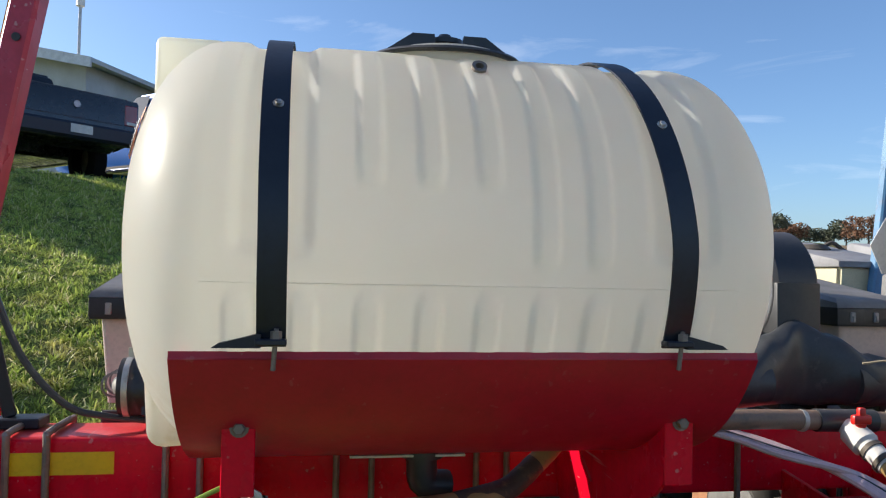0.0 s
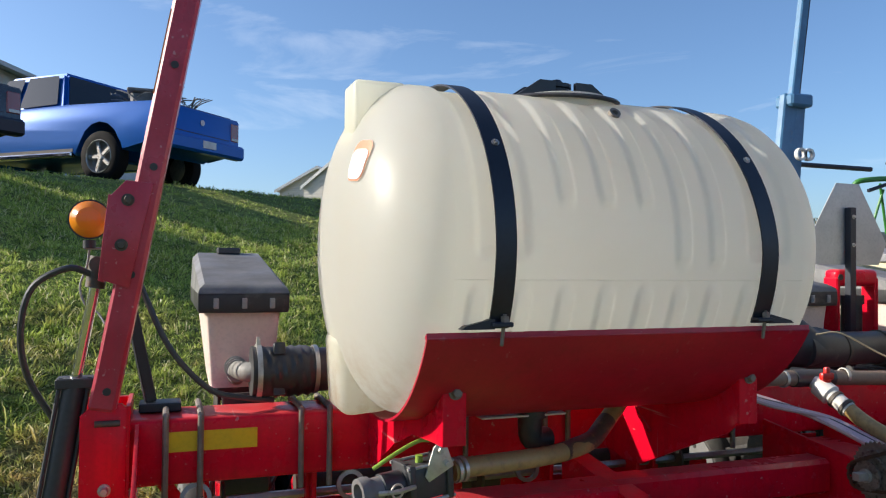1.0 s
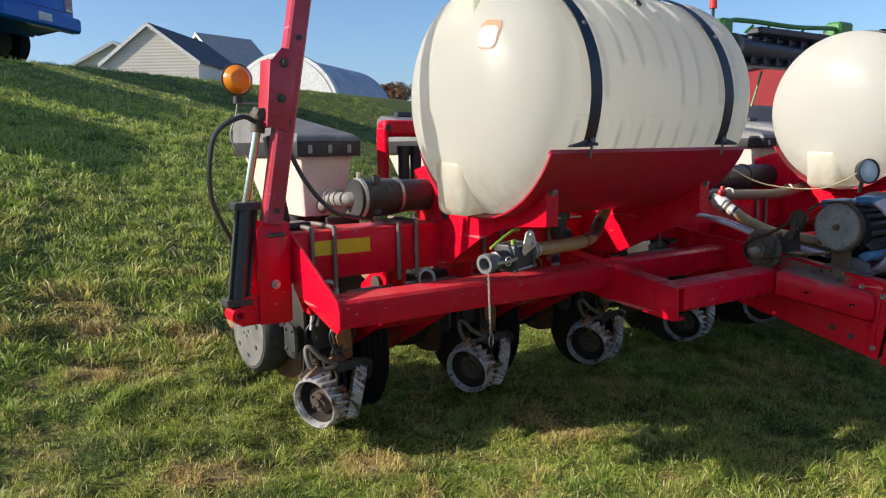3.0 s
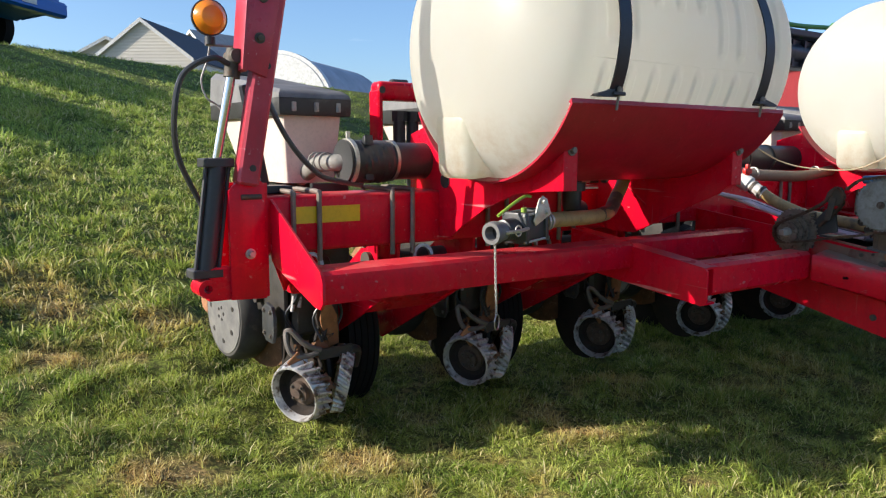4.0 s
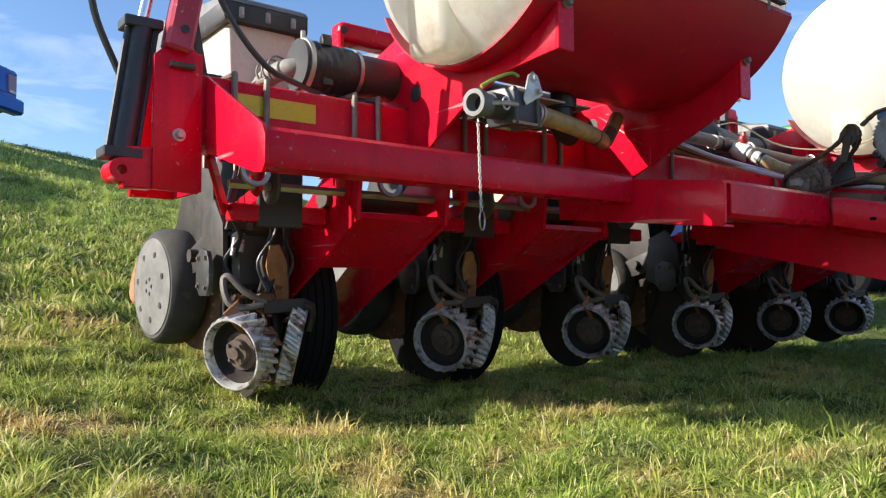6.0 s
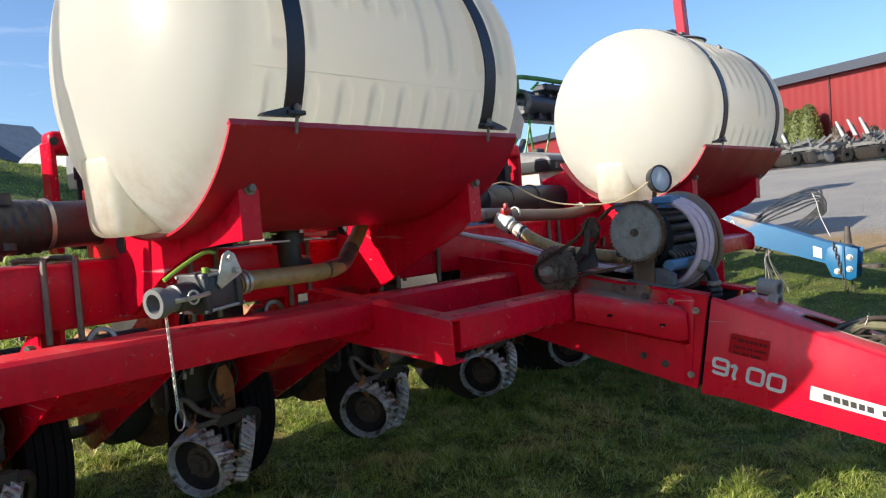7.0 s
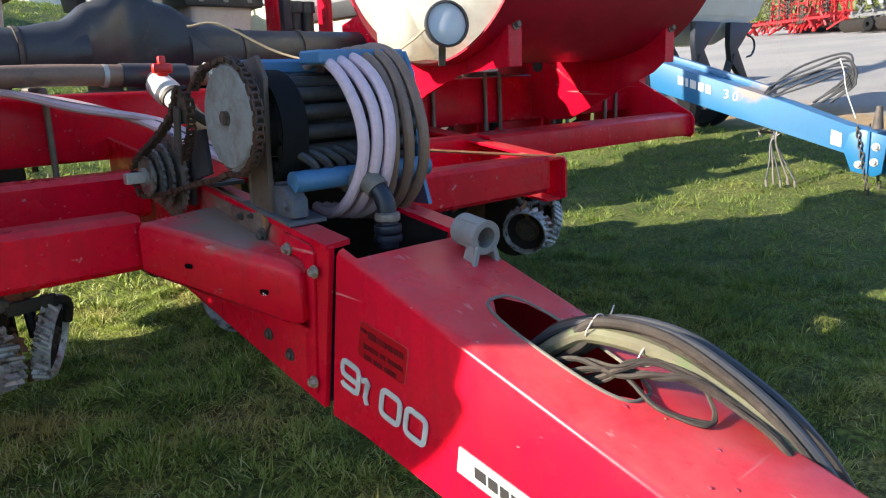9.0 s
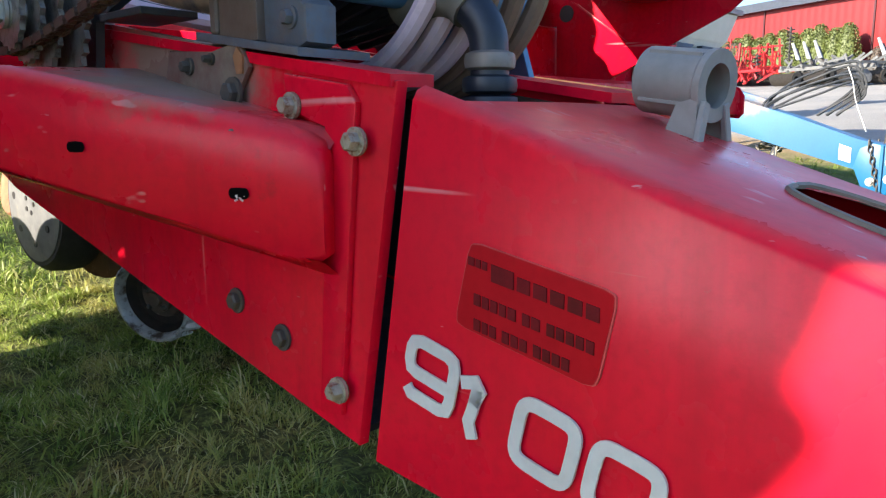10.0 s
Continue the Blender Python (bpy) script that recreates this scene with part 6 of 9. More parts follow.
# ---- row marker at the left end ----
def make_marker():
    """The folded row marker at the end of the toolbar."""
    M = thing("row_marker", "faded red folded row marker arm with black hydraulic cylinder", "marker arm", (-2.27, 0.0, 1.0))
    b = B()
    lo, hi = Vector((-2.290, -0.018, 0.96)), Vector((-1.975, -0.035, 2.75))
    quad_beam(b, lo.lerp(hi, 0.022), hi, 0.062, 0.066, 0.008)
    arm = part("arm", b, RED_FADED, M, "long faded red square tube")
    b = B()
    for t in (0.05, 0.215, 0.37, 0.52):
        p = lo.lerp(hi, t)
        lathe(b, [(0, 0), (0.010, 0), (0.010, 0.002), (0, 0.002)], axis_frame(p + Vector((0.003, -0.0335, 0)), p + Vector((0.003, -0.04, 0)))[0], 12)
    tagged(part("bolt_hole", b, INK, arm), kind="stuff")
    b = B()
    p, q = lo.lerp(hi, 0.475), lo.lerp(hi, 0.60)
    d = Vector((-0.0325, 0, 0.005))
    quad_beam(b, p + d, q + d, 0.045, 0.003, 0.0)
    part("reflector", b, surf("amber_reflector", (0.85, 0.30, 0.03), 0.35, bump=0.05), arm, "amber reflective strip")
    b = B()
    prism(b, [(-2.285, 1.33), (-2.225, 1.31), (-2.170, 1.58), (-2.235, 1.585), (-2.275, 1.54)], "y", -0.061, -0.053, 0.002)
    prism(b, [(-2.297, 1.33), (-2.283, 1.325), (-2.262, 1.545), (-2.276, 1.548)], "y", -0.06, 0.03, 0.002)
    cheek = part("cheek_plate", b, RED_FADED, M, "faded red cheek plate with bolts")
    for z in (1.42, 1.535):
        b = B()
        bolt(b, (-2.252 + (z - 1.35) * 0.12, -0.061, z), (0, -1, 0), 0.011, 0.008)
        part("cheek_bolt", b, CAST, cheek)
    # cylinder
    a, c, e = Vector((-2.405, 0.015, 0.70)), Vector((-2.350, 0.03, 1.075)), Vector((-2.300, 0.0, 1.36))
    b = B()
    rod(b, a + (c - a) * 0.12, c, 0.030, n=20)
    for s in (-1, 1):
        off = Vector((s * 0.034, -0.014, 0.004))
        rod(b, a + (c - a) * 0.12 + off, c + off, 0.006, n=8)
    for t in (0.11, 0.97):
        p = a + (c - a) * t
        box(b, (p.x - 0.045, p.y - 0.030, p.z - 0.012), (p.x + 0.045, p.y + 0.040, p.z + 0.014), 0.003)
    part("cylinder_barrel", b, BLACK, M, "black hydraulic cylinder with tie rods")
    b = B()
    rod(b, c, e, 0.014, n=16)
    part("cylinder_rod", b, CHROME, M, "polished chrome rod")
    b = B()
    rod(b, e - Vector((0.008, 0, 0.05)), e + Vector((0.004, 0, 0.03)), 0.024, n=12)
    rod(b, e + Vector((0.0, -0.035, 0.01)), e + Vector((0.0, 0.035, 0.01)), 0.020, n=14)
    part("rod_clevis", b, CAST, M)
    b = B()
    m, _ = axis_frame(a + Vector((0, -0.04, 0)), a + Vector((0, 0.04, 0)))
    lathe(b, [(0.012, 0), (0.028, 0), (0.028, 0.08), (0.012, 0.08), (0.012, 0)], m, 18)
    box(b, (-2.40, -0.012, 0.66), (-2.33, 0.03, 0.76), 0.004)
    part("foot_lug", b, RED, M)
    b = B()
    tube(b, [(-2.315, -0.01, 1.345), (-2.37, -0.02, 1.36), (-2.45, -0.01, 1.31), (-2.475, 0.0, 1.20), (-2.46, 0.03, 1.08), (-2.40, 0.06, 0.96), (-2.37, 0.06, 0.90)], 0.0085, 8, 6)
    part("hydraulic_hose", b, RUBBER, M, "black looped hydraulic hose")
    b = B()
    tube(b, [(-2.235, 0.06, 1.42), (-2.19, 0.06, 1.29), (-2.12, 0.05, 1.14), (-2.02, 0.05, 1.03), (-1.93, 0.06, 1.0), (-1.84, 0.08, 0.985)], 0.0085, 8, 6)
    part("hydraulic_hose", b, RUBBER, M)
    b = B()
    quad_beam(b, (-2.235, 0.10, 1.30), (-2.17, 0.12, 0.99), 0.022, 0.03, 0.003)
    box(b, (-2.20, 0.08, 0.966), (-2.09, 0.16, 0.99), 0.003)
    part("prop_stay", b, STRAP, M, "dark steel prop")
    return M


def make_lamp():
    L = thing("warning_lamp", "round amber warning lamp on a wire bracket", "lamp", (-2.332, 0.08, 1.42))
    o = Vector((0.040, 0.112, 0.008))
    b = B()
    m, _ = axis_frame(Vector((-2.372, -0.005, 1.483)) + o, Vector((-2.372, -0.06, 1.483)) + o)
    lathe(b, [(0, -0.040), (0.031, -0.036), (0.048, -0.014), (0.051, 0.0), (0.048, 0.011), (0.031, 0.030), (0, 0.037)], m, 28)
    part("lens", b, AMBER, L, "amber plastic lens")
    b = B()
    OFF = Matrix.Translation(o)
    pipe(b, (-2.372, 0.0, 1.483), (-2.372, -0.008, 1.483), 0.054, 0.049, 28)
    rod(b, (-2.372, -0.004, 1.427), (-2.372, -0.004, 1.405), 0.016, n=12)
    b.transform(OFF)
    part("lamp_ring", b, BLACK, L)
    b = B()
    tube(b, [(-2.30, 0.0, 1.405), (-2.385, 0.0, 1.405)], 0.004, 6, 1, smooth=False)
    tube(b, [(-2.372, 0, 1.405), (-2.378, 0.01, 1.36), (-2.395, 0.02, 1.30), (-2.38, 0.02, 1.25), (-2.35, 0.02, 1.23), (-2.33, 0.0, 1.20)], 0.003, 6, 6)
    b.transform(OFF)
    part("wire_bracket", b, PVC, L)


marker = make_marker()
copy_thing(marker, Matrix.Translation((2.27, 0.0, 1.0)) @ Matrix.Diagonal((-1, 1, 1, 1)))
make_lamp()


# ---- tank outlet and coupler valve ----
def coupler_valve():
    C = thing("coupler_valve", "black cam coupler valve with green lever and grey cap", "valve", (-1.58, -0.44, 0.82))
    a, c = Vector((-1.722, -0.48, 0.866)), Vector((-1.455, -0.421, 0.885))
    ax = (c - a).normalized()

    def at(t):
        return a + (c - a) * t
    b = B()
    m, h = axis_frame(at(0.0), at(1.0))
    lathe(b, [(0.022, -0.004), (0.033, -0.004), (0.035, 0.010), (0.033, 0.022), (0.028, 0.024), (0.028, 0.060), (0.022, 0.060), (0.020, 0.02), (0.022, -0.004)], m, 24)
    part("cap", b, LID, C, "dark grey ring cap")
    b = B()
    lathe(b, [(0.0, 0.03), (0.026, 0.03), (0.028, 0.05), (0.033, 0.052), (0.033, 0.10), (0.030, 0.104), (0.030, 0.125), (0, 0.125)], m, 20)
    side = ax.cross(Vector((0, 0, 1))).normalized()
    r = Matrix((ax, side, ax.cross(side))).transposed().to_4x4()
    mm = Matrix.Translation(at(0.60)) @ r
    box(b, (-0.058, -0.038, -0.040), (0.058, 0.038, 0.040), 0.010, mm, 2)
    for u in (-0.050, 0.050):
        box(b, (u - 0.009, -0.046, -0.048), (u + 0.009, 0.046, 0.048), 0.006, mm, 2)
    part("valve_body", b, RUBBER, C, "black plastic ball valve body")
    b = B()
    for v in (-0.041, 0.041):
        for w in (-0.041, 0.041):
            rod(b, mm @ Vector((-0.062, v, w)), mm @ Vector((0.062, v, w)), 0.004, n=6)
    tagged(part("tie_bolts", b, ZINC, C), kind="stuff")
    b = B()
    up = at(0.52) + Vector((0, 0, 0.050))
    tube(b, [up + Vector((-0.105, -0.016, -0.012)), up + Vector((-0.075, -0.016, 0.006)), up + Vector((-0.03, -0.010, 0.028)), up + Vector((0.01, -0.004, 0.042)), up + Vector((0.035, 0, 0.040))], 0.0048, 8, 4)
    rod(b, at(0.56) + Vector((0, 0, 0.035)), at(0.56) + Vector((0, 0, 0.056)), 0.009, n=14)
    part("lever", b, GREENP, C, "lime green lever")
    b = B()
    p = at(0.66)
    prism(b, [(p.x - 0.026, p.z + 0.016), (p.x - 0.016, p.z + 0.002), (p.x + 0.044, p.z + 0.036), (p.x + 0.026, p.z + 0.082), (p.x + 0.008, p.z + 0.092), (p.x - 0.006, p.z + 0.080)], "y", p.y - 0.052, p.y - 0.046, 0.001)
    for u, v in ((0.010, 0.074), (0.026, 0.042)):
        bolt(b, (p.x + u, p.y - 0.052, p.z + v), (0, -1, 0), 0.007, 0.006)
    part("mount_plate", b, ZINC, C, "zinc mounting plate")
    for s in (-1, 1):
        b = B()
        q = at(0.27) + side * 0.034 * s
        tube(b, [q + Vector((-0.04, 0, -0.004)), q + side * 0.012 * s, q + Vector((0.045, 0, 0.004))], 0.006, 6, 3)
        m2, _ = axis_frame(q + side * 0.006 * s, q + side * 0.02 * s)
        lathe(b, [(0.013, 0), (0.017, 0), (0.017, 0.003), (0.013, 0.003), (0.013, 0)], m2, 16)
        part("cam_lever", b, ZINC, C)
    b = B()
    for k, t in enumerate((0.94, 1.0)):
        pipe(b, at(t) - ax * 0.005, at(t) + ax * 0.005, 0.031, 0.026, 20)
    part("hose_clamps", b, ZINC, C)
    # tan suction hose up to the sump
    H = thing("suction_hose", "tan ribbed suction hose stained black with use", "hose", (-1.2, -0.39, 0.85))
    b = B()
    tube(b, [at(0.90), at(1.05), (-1.27, -0.38, 0.882), (-1.12, -0.33, 0.880), (-1.00, -0.265, 0.888), (-0.93, -0.225, 0.925), (-0.875, -0.20, 0.965), (-0.835, -0.18, 1.0)], 0.025, 16, 6)
    part("hose_run", b, TANHOSE, H)
    b = B()
    tube(b, [(-1.13, -0.3345, 0.8798), (-1.08, -0.308, 0.882), (-1.00, -0.265, 0.888), (-0.955, -0.239, 0.909), (-0.92, -0.221, 0.932)], 0.0258, 16, 6)
    part("stained_bend", b, surf("stained_hose", (0.10, 0.078, 0.058), 0.5, other=(0.05, 0.042, 0.036), dirt=(0.26, 0.17, 0.08), dirt_lo=0.55, dirt_hi=0.72, scale=14, bump=0.2), H, "black-stained hose bend")
    b = B()
    tube(b, [(-1.19, -0.26, 1.02), (-1.19, -0.26, 0.94), (-1.18, -0.255, 0.905), (-1.13, -0.24, 0.895)], 0.034, 14, 4)
    lathe(b, [(0.036, 0), (0.047, 0), (0.047, 0.03), (0.036, 0.03)], Matrix.Translation((-1.19, -0.26, 0.965)), 20)
    part("sump_elbow", b, BLACK, H, "black plastic sump elbow")
    b = B()
    box(b, (-1.35, -0.30, 0.972), (-1.10, -0.22, 0.978), 0.001)
    part("sump_strap", b, ZINC, H)
    # chain with ring
    K = thing("cap_chain", "thin hanging steel chain with a ring", "chain", (-1.668, -0.44, 0.58))
    n = 24
    z0, z1 = 0.838, 0.612
    for i in range(n):
        z = z0 + (z1 - z0) * (i + 0.5) / n
        x = -1.677 + 0.009 * i / n
        b = B()
        q = Matrix.Translation((x, -0.440, z)) @ Matrix.Rotation(radians(90 * (i % 2) + 20), 4, "Z")
        tube(b, [q @ Vector((0.0032 * math.sin(a * math.pi / 5), 0, 0.0072 * math.cos(a * math.pi / 5))) for a in range(11)], 0.0013, 5, 1, smooth=False)
        part("link", b, ZINC, K)
    b = B()
    q = Matrix.Translation((-1.664, -0.438, 0.588)) @ Matrix.Rotation(radians(30), 4, "Z")
    tube(b, [q @ Vector((0.019 * math.sin(a * math.pi / 10), 0, 0.024 * math.cos(a * math.pi / 10))) for a in range(21)], 0.0022, 6, 1, smooth=False)
    part("ring", b, STEEL, K)


coupler_valve()


# ---- metering pump, chain drive and lines on the tongue ----
def sprocket(bm, c, r, teeth, th=0.006, hub=0.02):
    """A toothed disc square to the x axis."""
    pts = []
    for i in range(teeth * 4):
        a = 2 * math.pi * i / (teeth * 4)
        rr = r * (1.0, 0.955, 0.925, 0.955)[i % 4]
        pts.append((c[1] + rr * math.cos(a), c[2] + rr * math.sin(a)))
    prism(bm, pts, "x", c[0] - th / 2, c[0] + th / 2)
    return bm


def drive_chain(name, parent, pts, r=0.0046):
    """Roller links along a line of points, one after another."""
    ps = spline(pts, 10)
    total = sum((b - a).length for a, b in zip(ps, ps[1:]))
    n = max(4, int(total / 0.0135))
    cum = [0.0]
    for a, b in zip(ps, ps[1:]):
        cum.append(cum[-1] + (b - a).length)

    def at(s):
        for i in range(len(ps) - 1):
            if cum[i + 1] >= s:
                return ps[i].lerp(ps[i + 1], (s - cum[i]) / max(1e-6, cum[i + 1] - cum[i]))
        return ps[-1]
    bm = B()
    for k in range(n):
        p, q = at(total * k / n), at(total * (k + 1) / n)
        w = 0.0055 if k % 2 else 0.0085
        for s in (-1, 1):
            m, h = axis_frame(p + Vector((s * w, 0, 0)), q + Vector((s * w, 0, 0)))
            box(bm, (-0.0012, -r, -h * 0.2), (0.0012, r, h * 1.2), 0.0, m @ Matrix.Rotation(0 if abs(m[0][0]) > 0.5 else radians(90), 4, "Z"))
        rod(bm, p - Vector((0.009, 0, 0)), p + Vector((0.009, 0, 0)), 0.0042, n=6)
    ob = part(name, bm, RUSTCHAIN, parent, "greasy rust-brown roller chain")
    ob["kind"] = "stuff"
    return ob


RUSTCHAIN = surf("greasy_chain", (0.13, 0.075, 0.05), 0.5, metal=0.5, other=(0.07, 0.05, 0.04), scale=30, bump=0.2)


DUSTROLL = surf("dusty_roller_rubber", (0.024, 0.023, 0.023), 0.55, other=(0.040, 0.037, 0.034), dirt=(0.10, 0.085, 0.07), dirt_lo=0.52, dirt_hi=0.8, scale=18, bump=0.3)


def metering_pump():
    P = thing("metering_pump", "squeeze pump with pale drive disc, black rollers and looped hoses", "pump", (0.0, -0.82, 0.72))
    hub = Vector((-0.200, -0.838, 0.912))
    b = B()
    lathe(b, [(0.014, -0.004), (0.088, -0.004), (0.092, 0.0), (0.088, 0.004), (0.014, 0.004)], Matrix.Translation(hub) @ Matrix.Rotation(radians(90), 4, "Y"), 48)
    sprocket(b, hub + Vector((0.004, 0, 0)), 0.100, 42, 0.004)
    disc = part("drive_disc", b, surf("pale_disc_plastic", (0.30, 0.315, 0.31), 0.5, other=(0.22, 0.23, 0.225), dirt=(0.15, 0.13, 0.11), dirt_lo=0.46, dirt_hi=0.70, scale=13, bump=0.3), P, "pale grey worn drive disc")
    b = B()
    lathe(b, [(0, -0.012), (0.013, -0.012), (0.013, 0.02), (0, 0.02)], Matrix.Translation(hub) @ Matrix.Rotation(radians(90), 4, "Y"), 16)
    part("disc_hub", b, MUDDYSTEEL, disc)
    ring = [(hub.x + 0.004, hub.y - 0.103 * math.cos(radians(a)), hub.z + 0.103 * math.sin(radians(a))) for a in range(110, -101, -15)]
    drive_chain("drive_chain", P, [(-0.205, -0.712, 0.965), (-0.200, -0.755, 1.000), ring[0], *ring[1:], (-0.204, -0.790, 0.799), (-0.207, -0.751, 0.792), (-0.212, -0.688, 0.780), (-0.217, -0.63, 0.767), (-0.225, -0.532, 0.748), (-0.236, -0.475, 0.744), (-0.238, -0.452, 0.765), (-0.238, -0.452, 0.805), (-0.237, -0.505, 0.837), (-0.232, -0.57, 0.868), (-0.222, -0.640, 0.915), (-0.216, -0.665, 0.960)])
    # end plates
    b = B()
    prism(b, [(-0.795, 0.735), (-0.785, 0.95), (-0.80, 1.01), (-0.86, 1.02), (-0.885, 0.98), (-0.872, 0.84), (-0.875, 0.735)], "x", -0.150, -0.140, 0.001)
    quad_beam(b, (-0.145, -0.805, 0.745), (-0.145, -0.80, 0.98), 0.018, 0.012, 0.002)
    rod(b, (-0.152, -0.855, 0.80), (-0.14, -0.855, 0.80), 0.016, n=14)
    part("end_plate", b, surf("greasy_plate", (0.125, 0.098, 0.082), 0.6, other=(0.12, 0.075, 0.055), dirt=(0.17, 0.12, 0.09), scale=16, bump=0.4), P, "dirt-caked steel end plate")
    b = B()
    prism(b, [(-0.775, 0.741), (-0.942, 0.717), (-0.942, 0.724), (-0.775, 0.749)], "x", -0.156, -0.075, 0.001)
    prism(b, [(-0.870, 0.734), (-0.925, 0.726), (-0.936, 0.730), (-0.936, 0.762), (-0.922, 0.772), (-0.905, 0.786), (-0.870, 0.786)], "x", -0.142, -0.108, 0.003)
    bolt(b, (-0.142, -0.915, 0.752), (-1, 0, 0), 0.007, 0.006)
    part("mount_foot", b, surf("soiled_blue_steel", (0.085, 0.105, 0.135), 0.6, other=(0.11, 0.085, 0.07), dirt=(0.14, 0.10, 0.08), dirt_lo=0.48, dirt_hi=0.7, scale=18, bump=0.3), P, "dirty blue mounting foot")
    b = B()
    prism(b, [(-0.70, 0.705), (-0.715, 0.95), (-0.74, 1.02), (-0.86, 1.025), (-0.885, 0.98), (-0.90, 0.78), (-0.925, 0.71)], "x", 0.190, 0.200, 0.001)
    part("end_plate", b, BLUE_PALE, P)
    # rollers
    b = B()
    rod(b, (-0.14, -0.81, 0.885), (0.19, -0.81, 0.885), 0.050, n=20)
    part("drum", b, DUSTROLL, P)
    for k in range(15):
        a = 2 * math.pi * k / 15 + 0.35
        b = B()
        rod(b, (-0.13, -0.81 - 0.088 * math.cos(a), 0.885 + 0.088 * math.sin(a)), (0.185, -0.81 - 0.088 * math.cos(a), 0.885 + 0.088 * math.sin(a)), 0.0142, n=12)
        part("roller", b, DUSTROLL, P, "dusty black roller tube")
    # black plate added as the shade over the rollers' left ends
    b = B()
    arc = [radians(-60 + 10 * k) for k in range(16)]
    prism(b, [(-0.81 - 0.106 * math.cos(a), 0.885 + 0.106 * math.sin(a)) for a in arc] + [(-0.81 - 0.110 * math.cos(a), 0.885 + 0.110 * math.sin(a)) for a in reversed(arc)], "x", -0.139, -0.085)
    part("roller_shade_plate", b, TYRE, P, "curved black plate added as shade over the rollers")
    # blue cross bars
    b = B()
    box(b, (-0.035, -0.895, 1.002), (0.165, -0.82, 1.028), 0.004)
    part("top_bar", b, BLUE_PALE, P, "pale blue top bar")
    b = B()
    box(b, (-0.14, -0.80, 0.985), (0.02, -0.73, 1.015), 0.006)
    part("rear_bar", b, BLUE_PALE, P, "pale blue rear bar")
    b = B()
    rod(b, (-0.125, -0.915, 0.792), (0.195, -0.915, 0.792), 0.020, n=18)
    part("front_bar", b, BLUE_PALE, P, "pale blue round front bar")
    # squeeze hoses
    for k in range(6):
        x = -0.010 + k * 0.0265
        b = B()
        pts = []
        for i in range(12):
            a = radians(128 - 21.5 * i)
            pts.append((x + 0.004 * math.sin(i * 1.3 + k), -0.842 - (0.142 + 0.010 * (k % 3)) * math.cos(a) * 0.95, 0.862 + (0.150 + 0.004 * k) * math.sin(a)))
        tube(b, pts, 0.0112, 10, 5)
        part("squeeze_hose", b, LILAC if k < 3 else BROWNHOSE, P, "lilac squeeze hose" if k < 3 else "brown squeeze hose")
    for k in range(7):
        x = -0.10 + k * 0.030
        b = B()
        tube(b, [(x - 0.02, -0.880, 0.850), (x + 0.002, -0.906, 0.838), (x + 0.024, -0.914, 0.818), (x + 0.042, -0.895, 0.792), (x + 0.05, -0.85, 0.778), (x + 0.055, -0.72, 0.76)], 0.009, 8, 4)
        part("feed_hose", b, RUBBER, P)
    # suction elbow dropping into the tongue
    b = B()
    tube(b, [(0.005, -0.90, 0.778), (0.008, -0.95, 0.784), (0.011, -0.975, 0.779), (0.013, -0.988, 0.768)], 0.0225, 18, 5)
    part("elbow_sleeve", b, GREYHOSE, P, "dusty grey sleeve")
    b = B()
    tube(b, [(0.011, -0.978, 0.777), (0.014, -0.996, 0.760), (0.016, -1.005, 0.742), (0.016, -1.007, 0.725), (0.016, -1.008, 0.70), (0.016, -1.008, 0.66)], 0.0185, 18, 5)
    elbow = part("elbow", b, STRAP, P, "black rubber pipe with cuff and clamp")
    for z, r in ((0.672, 0.0265), (0.690, 0.0255), (0.712, 0.0235)):
        b = B()
        lathe(b, [(0.017, -0.003), (r, 0.0), (r + 0.001, 0.006), (r, 0.013), (0.017, 0.016)], Matrix.Translation((0.016, -1.008, z)), 22)
        part("cuff", b, STRAP if z < 0.7 else UBOLT, elbow)
    # stepped sprocket cluster with its shaft
    C = thing("sprocket_cluster", "stack of four greasy stepped sprockets on a square shaft", "sprockets", (-0.22, -0.50, 0.72))
    for k, (x, r) in enumerate(((-0.236, 0.044), (-0.220, 0.058), (-0.205, 0.071), (-0.186, 0.095))):
        b = B()
        sprocket(b, (x, -0.505, 0.786), r, (17, 22, 27, 36)[k], 0.006)
        part("sprocket", b, GREASY, C)
    b = B()
    box(b, (-0.282, -0.516, 0.775), (-0.12, -0.494, 0.797), 0.001)
    rod(b, (-0.241, -0.505, 0.786), (-0.182, -0.505, 0.786), 0.019, n=18)
    pipe(b, (-0.2465, -0.505, 0.786), (-0.2425, -0.505, 0.786), 0.020, 0.014, 16)
    part("shaft", b, ZINC, C)
    b = B()
    prism(b, [(-0.538, 0.722), (-0.572, 0.722), (-0.578, 0.775), (-0.667, 0.795), (-0.655, 0.885), (-0.615, 0.880), (-0.550, 0.800)], "x", -0.170, -0.160, 0.001)
    box(b, (-0.175, -0.70, 0.772), (-0.11, -0.60, 0.780), 0.001)
    part("bearing_plate", b, RUBBER, C, "black bearing plate")
    b = B()
    sprocket(b, (-0.214, -0.672, 0.932), 0.034, 13, 0.006)
    rod(b, (-0.214, -0.672, 0.932), (-0.165, -0.672, 0.90), 0.010, n=8)
    quad_beam(b, (-0.224, -0.672, 0.932), (-0.224, -0.655, 0.845), 0.006, 0.024, 0.001)
    part("idler", b, CAST, C)
    drive_chain("cluster_chain", C, [(-0.216, -0.665, 0.960), (-0.214, -0.682, 0.970), (-0.214, -0.702, 0.950), (-0.212, -0.704, 0.915), (-0.205, -0.680, 0.880), (-0.200, -0.640, 0.842), (-0.196, -0.612, 0.818)])
